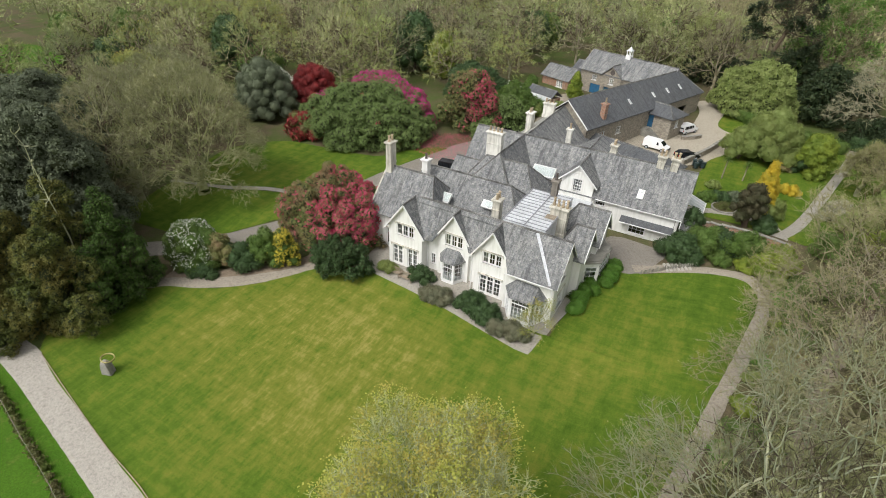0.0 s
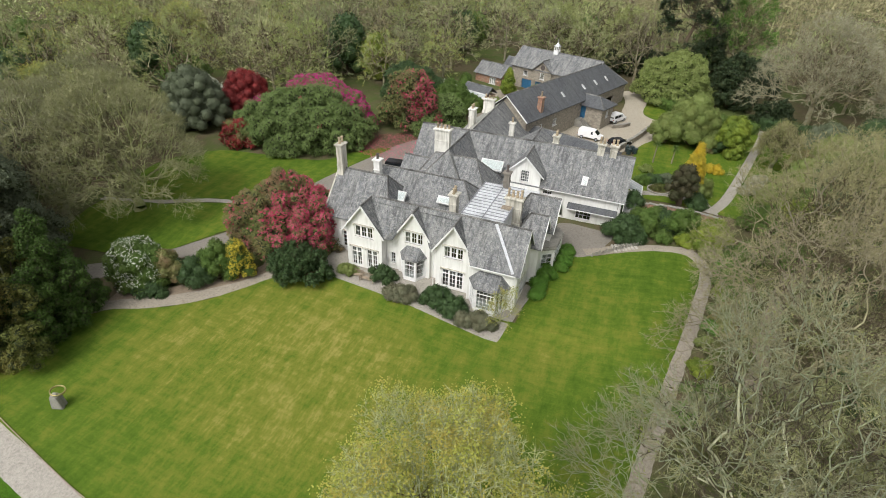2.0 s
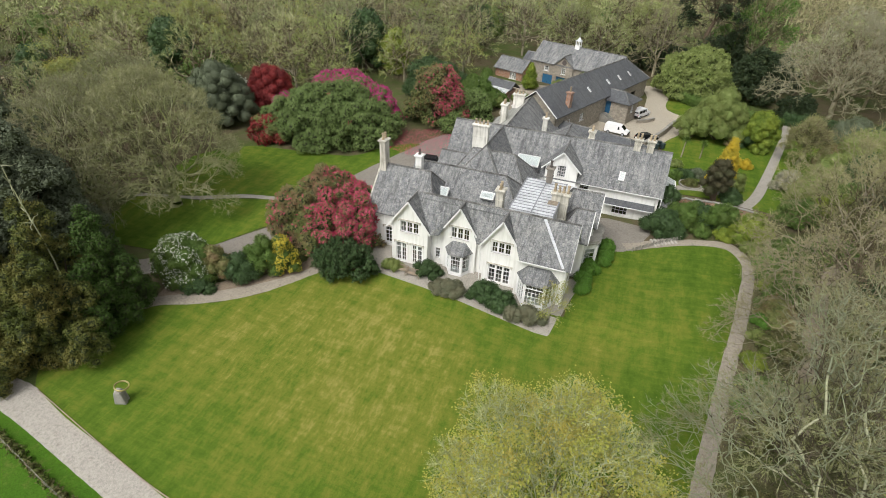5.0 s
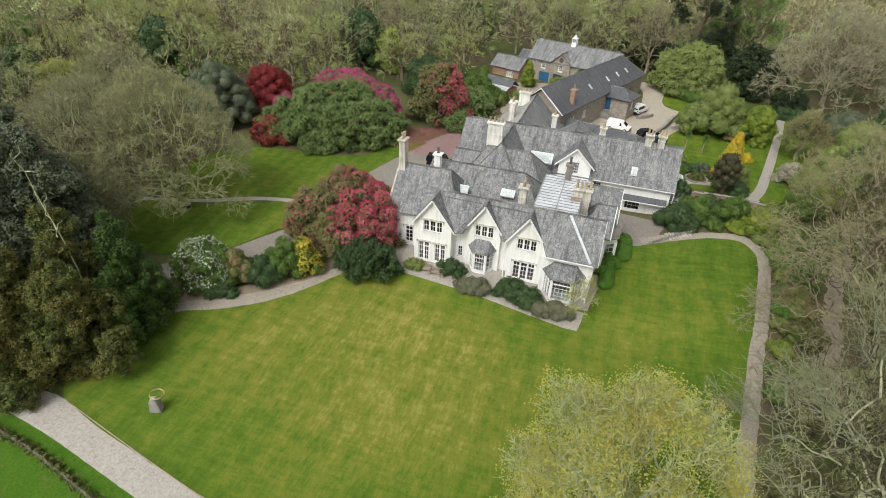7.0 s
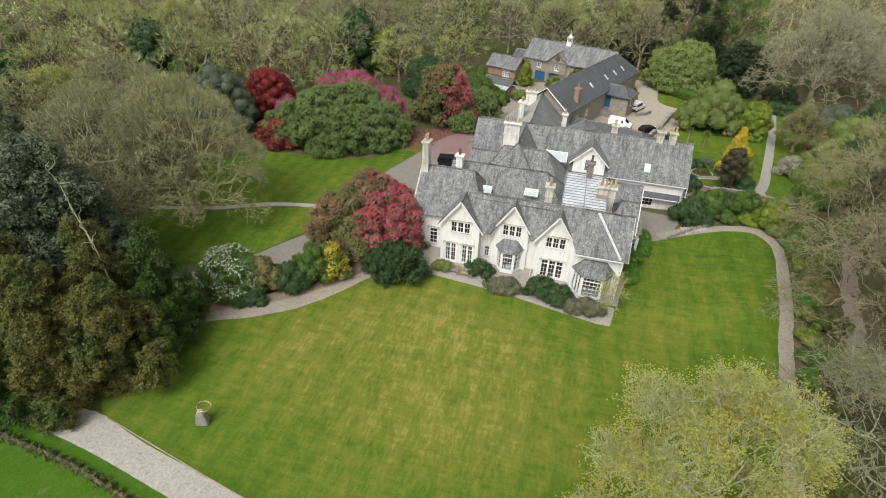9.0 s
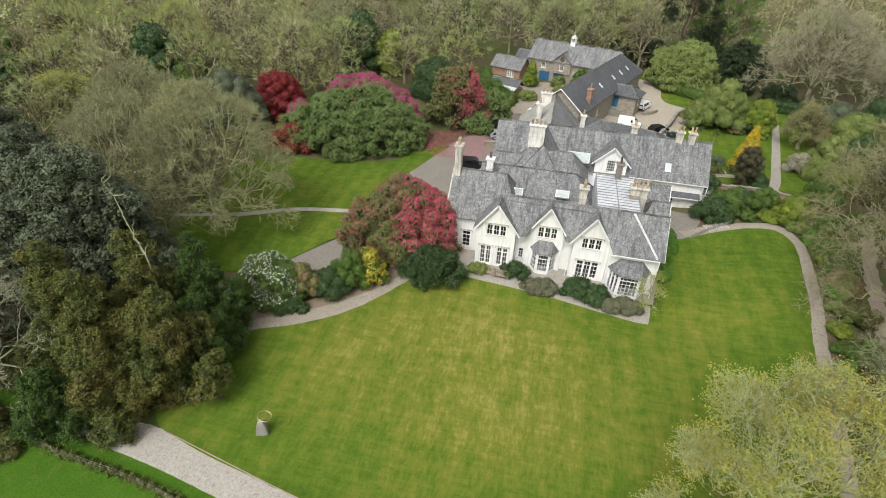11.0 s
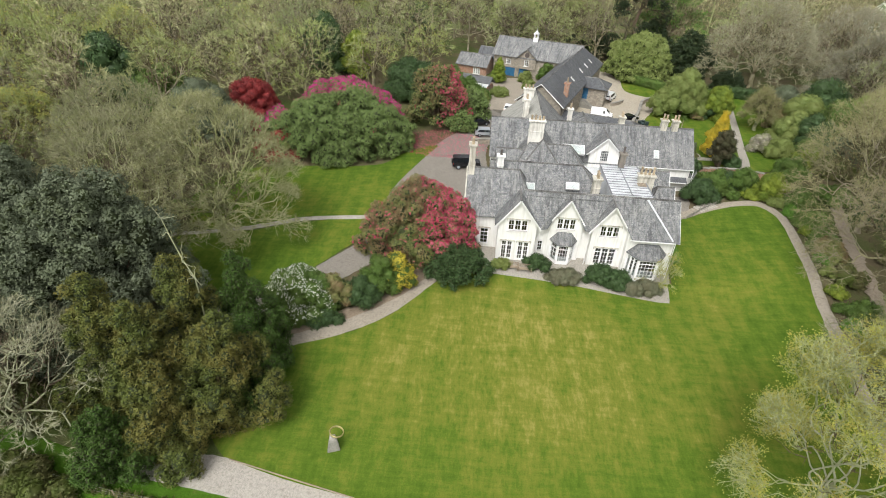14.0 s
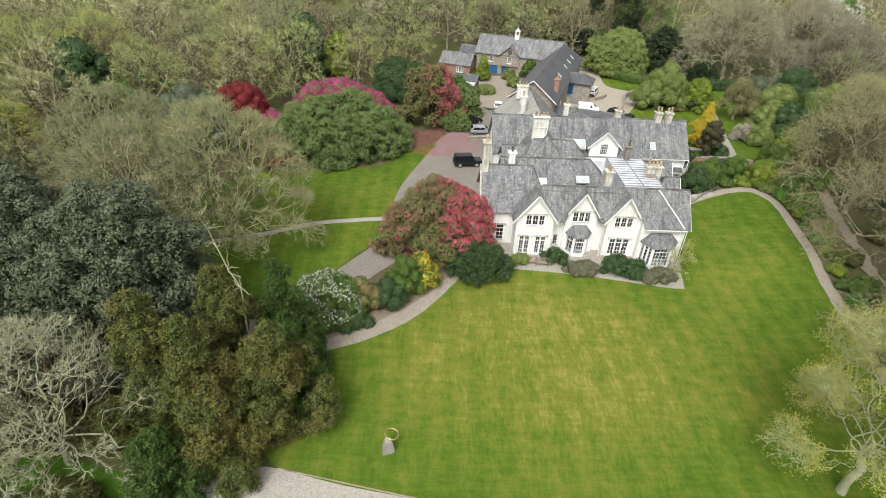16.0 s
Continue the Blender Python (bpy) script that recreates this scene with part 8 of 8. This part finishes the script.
stone_wall("yard_wall", "short low stone wall beside a parked car", [(24.6, 58.6), (26.6, 60.0), (27.6, 61.4)], 0.6, 0.4, "granite")


def hedge(name, label, line, w, h, mat, seed, spacing=0.4):
    """A clipped hedge along a line."""
    rng = np.random.default_rng(seed)
    pts = spline(line, 0.9)
    c, r = [], []
    for p in pts:
        for z in np.arange(w * 0.35, h, w * 0.55):
            c.append((p.x, p.y, ground(p.x, p.y) + min(z, h - w * 0.4)))
            r.append(w * 0.55 * (0.9 + 0.2 * rng.random()))
    c, r = np.array(c), np.array(r)
    (lv, lf), (cv, cf), _, _ = foliage(rng, c, r, spacing, 6, 0.2, 0.88, ground_z=-10)
    v, f, k = join([(lv, lf, 0), (cv, cf, 0)])
    tagged(new(name, quick_mesh(name, v, f, [MAT[mat]], k)), label, "hedge")


hedge("hedge", "clipped green hedge behind the stable yard", [(30.0, 78.6), (34.5, 74.0), (42.5, 69.5), (50, 67)], 1.8, 1.9, "leaf_mid", 501)
hedge("hedge", "dark clipped hedge closing the walled garden", [(52, 70), (58, 68.5), (65, 67)], 1.8, 2.6, "leaf_dark", 502)
hedge("hedge", "green hedge beside the entrance court", [(-7.5, 58), (-9, 65), (-10.5, 72)], 2.2, 2.4, "leaf_mid", 503)
hedge("field_hedge", "scrubby brown and green hedge line below the drive", [(-36, -33.2), (-29.3, -34.2), (-20.5, -34.9), (-12.5, -36.4), (-6.3, -37.5), (2, -39.5)], 0.55, 0.5, "leaf_bramble", 504, 0.3)


def wire_fence():
    f = thing("wire_fence", "wooden post and wire fence below the drive", "fence")
    line = spline([(-36, -33.4), (-29.3, -34.4), (-20.5, -35.1), (-12.5, -36.6), (-6.3, -37.7), (2, -39.7)], 2.5)
    for p in line:
        bm = bmesh.new()
        cyl(bm, p.x, p.y, ground(p.x, p.y) - 0.1, ground(p.x, p.y) + 1.1, 0.05, 0.045, 8)
        part("post", bm, MAT["wood"], f)
    for z in (0.35, 0.7, 1.05):
        bm = bmesh.new()
        for a, b in zip(line[:-1], line[1:]):
            bar(bm, (a.x, a.y, ground(a.x, a.y) + z), (b.x, b.y, ground(b.x, b.y) + z), 0.012, 0.012)
        part("wire", bm, MAT["stone"], f)


wire_fence()


def cordyline(x, y, h, seed):
    rng = np.random.default_rng(seed)
    t = thing("cabbage_palm", "small spiky palm on a thin trunk in the garden", "palm", on_ground(x, y, 0, 0), "palms")
    tv, tf = tubes([(0, 0, -0.1, 0.12, 0.05, 0.02, h, 0.08)], 7)
    mesh_part("trunk", quick_mesh("trunk", tv, tf, [MAT["bark"]], smooth_faces=True), t)
    n = 90
    d = unit(rng.normal(0, 1, (n, 3)) + np.array([0, 0, 0.5]))
    w = unit(np.cross(d, rng.normal(0, 1, (n, 3)))) * 0.035
    p = np.tile([[0.05, 0.02, h]], (n, 1))
    mid = p + d * 0.55
    tip = p + d * 0.95 - np.array([0, 0, 0.22])
    v = np.stack([p - w, p + w, mid + w, mid - w, tip], axis=1).reshape(-1, 3)
    b = (np.arange(n) * 5)[:, None]
    mesh_part("crown", quick_mesh("crown", v, [b + np.array([[0, 1, 2, 3]]), b + np.array([[3, 2, 4]])], [MAT["leaf_mid"]]), t)


cordyline(33.0, 45.6, 3.2, 601)
cordyline(36.0, 46.4, 2.7, 602)


def bin_row():
    for i, (x, y) in enumerate(((28.4, 48.2), (29.2, 48.6), (28.8, 47.2), (29.8, 47.9))):
        t = thing("wheelie_bin", "dark wheeled rubbish bin by the yard wall", "bin", on_ground(x, y, 20 + 14 * i, 0), "bins by the yard")
        bm = bmesh.new()
        v = box(bm, -0.29, 0.29, -0.32, 0.32, 0.08, 1.0)
        for q in v[:4]:
            q.co.x *= 0.82
            q.co.y *= 0.82
        bevelled(bm, 0.03, 1)
        part("body", bm, MAT["plastic_bin"], t)
        bm = bmesh.new()
        box(bm, -0.31, 0.31, -0.36, 0.34, 1.003, 1.08)
        bevelled(bm, 0.02, 1)
        part("lid", bm, MAT["plastic_bin"], t)
        for s in (-1, 1):
            bm = bmesh.new()
            cyl(bm, 0, 0, -0.03, 0.03, 0.1, 0.1, 10, pose(s * 0.25, 0.27, 0.1, 0, 90, 0))
            part("wheel", bm, MAT["rubber"], t)


bin_row()


def planter():
    t = thing("round_bed", "round stone-edged bed on the garden path", "planter", on_ground(34.4, 34.6, 0, 0.02))
    for i in range(18):
        a = 2 * math.pi * i / 18
        bm = bmesh.new()
        box(bm, -0.27, 0.27, -0.1, 0.1, 0, 0.3, pose(1.6 * math.cos(a), 1.6 * math.sin(a), 0, 0, 0, math.degrees(a) + 90))
        bevelled(bm, 0.03, 1)
        part("edging_stone", bm, MAT["stone"], t)
    bm = bmesh.new()
    cyl(bm, 0, 0, 0.0, 0.22, 1.5, 1.5, 24)
    part("soil", bm, MAT["floor"], t)


planter()
shrub("garden_shrub", "low dark reddish shrub in the round bed", 34.4, 34.6, 611, 1.1, 1.0, 0.9, 12, 0.26, 7, 0.18, "leaf_bramble", 0.42)


def parasol():
    t = thing("folded_parasol", "closed green garden parasol beside the porch", "parasol", on_ground(31.0, 26.9, 0, 0.02))
    bm = bmesh.new()
    cyl(bm, 0, 0, 0, 0.12, 0.35, 0.3, 14)
    part("base", bm, MAT["stone"], t)
    bm = bmesh.new()
    cyl(bm, 0, 0, 0.1, 2.6, 0.03, 0.03, 8)
    part("pole", bm, MAT["wood"], t)
    bm = bmesh.new()
    cyl(bm, 0, 0, 0.9, 2.5, 0.3, 0.06, 12)
    part("canopy", bm, MAT["green_tarp"], t)


parasol()


def conservatory():
    """The glazed lean-to behind the wing's end."""
    t = thing("conservatory", "small white-framed glass lean-to by the wing", "conservatory")
    x0, x1, y0, y1, zb, ze, zt = 29.75, 32.0, 29.0, 32.4, 1.0, 3.0, 3.9
    bm = bmesh.new()
    for i in range(5):
        y = y0 + (y1 - y0) * i / 4
        bar(bm, (x0, y, zt), (x1, y, ze), 0.08, 0.08)
        bar(bm, (x1, y, zb), (x1, y, ze), 0.08, 0.08)
    bar(bm, (x1, y0, ze), (x1, y1, ze), 0.12, 0.1)
    bar(bm, (x0, y0, zt), (x0, y1, zt), 0.12, 0.1)
    part("frame", bm, MAT["white_paint"], t)
    bm = bmesh.new()
    v = [bm.verts.new(q) for q in ((x0, y0, zt + 0.03), (x1, y0, ze + 0.03), (x1, y1, ze + 0.03), (x0, y1, zt + 0.03))]
    bm.faces.new(v)
    bmesh.ops.solidify(bm, geom=bm.faces[:], thickness=0.02)
    part("glazing", bm, plain("milky_roof_glass", (0.7, 0.74, 0.74), 0.25, amount=0.15, bump=0), t, "milky glass roof")


conservatory()


def fallen_petals():
    rng = np.random.default_rng(71)
    n = 3200
    a = rng.random(n) * 2 * np.pi
    q = np.sqrt(rng.random(n))
    x = -9.5 + np.cos(a) * q * 7.5 - 2 * (rng.random(n) - 0.5)
    y = 33.5 + np.sin(a) * q * 6.0
    p = np.stack([x, y, np.array([ground(i, j) for i, j in zip(x, y)]) + 0.06], axis=1)
    d = unit(np.stack([rng.normal(0, 1, n), rng.normal(0, 1, n), np.zeros(n)], axis=1)) * 0.075
    w = np.stack([-d[:, 1], d[:, 0], np.zeros(n)], axis=1) * 0.8
    v = np.stack([p - d, p - w, p + d, p + w], axis=1).reshape(-1, 3)
    me = quick_mesh("fallen_petals", v, np.arange(n * 4).reshape(-1, 4), [MAT["flower_pink"]])
    tagged(new("fallen_petals", me), "crimson petals strewn on the drive below the rhododendron", "petals", kind="stuff")


fallen_petals()
bare_tree("corner_shrub", "thin yellowish budding shrub at the house corner", 20.2, -3.0, 621, 4.6, 1.9, 0.4, 0.07, 160, 8, 0.5, 0.016, 2200, 0.09, ("twig_olive", "twig_olive", "leaf_spring"), 7, 0.2, 12, 0.35, 0.012, category="shrub", inner=0.3, dark=0)


def timber_edging():
    t = thing("lawn_edging", "thin pale timber edging between lawn and gravel", "edging")
    line = spline([(-22, -30.25), (-14.5, -31.75), (-6, -33.35), (1.7, -34.55), (14, -38.1)], 1.8)
    for a, b in zip(line[:-1], line[1:]):
        bm = bmesh.new()
        bar(bm, (a.x, a.y, ground(a.x, a.y) + 0.05), (b.x, b.y, ground(b.x, b.y) + 0.05), 0.07, 0.14)
        part("board", bm, MAT["wood"], t)


timber_edging()


def garden_steps(x, y, turn, n, w, run):
    """Shallow stone treads at the head of the walk."""
    ob = thing("garden_steps", "short flight of pale worn stone steps", "steps", pose(x, y, 0, 0, 0, turn))
    for i in range(n):
        bm = bmesh.new()
        a, b = i * run, i * run + run * 0.72
        wx = x + math.cos(radians(turn)) * a
        wy = y + math.sin(radians(turn)) * a
        z = ground(wx, wy)
        box(bm, a, b, -w / 2, w / 2, z - 0.15, z + 0.16)
        bmesh.ops.bevel(bm, geom=bm.edges[:], offset=0.025, segments=1, affect="EDGES")
        part("tread", bm, MAT["step_stone"], ob)


garden_steps(29.8, 15.3, 24, 7, 1.7, 0.44)
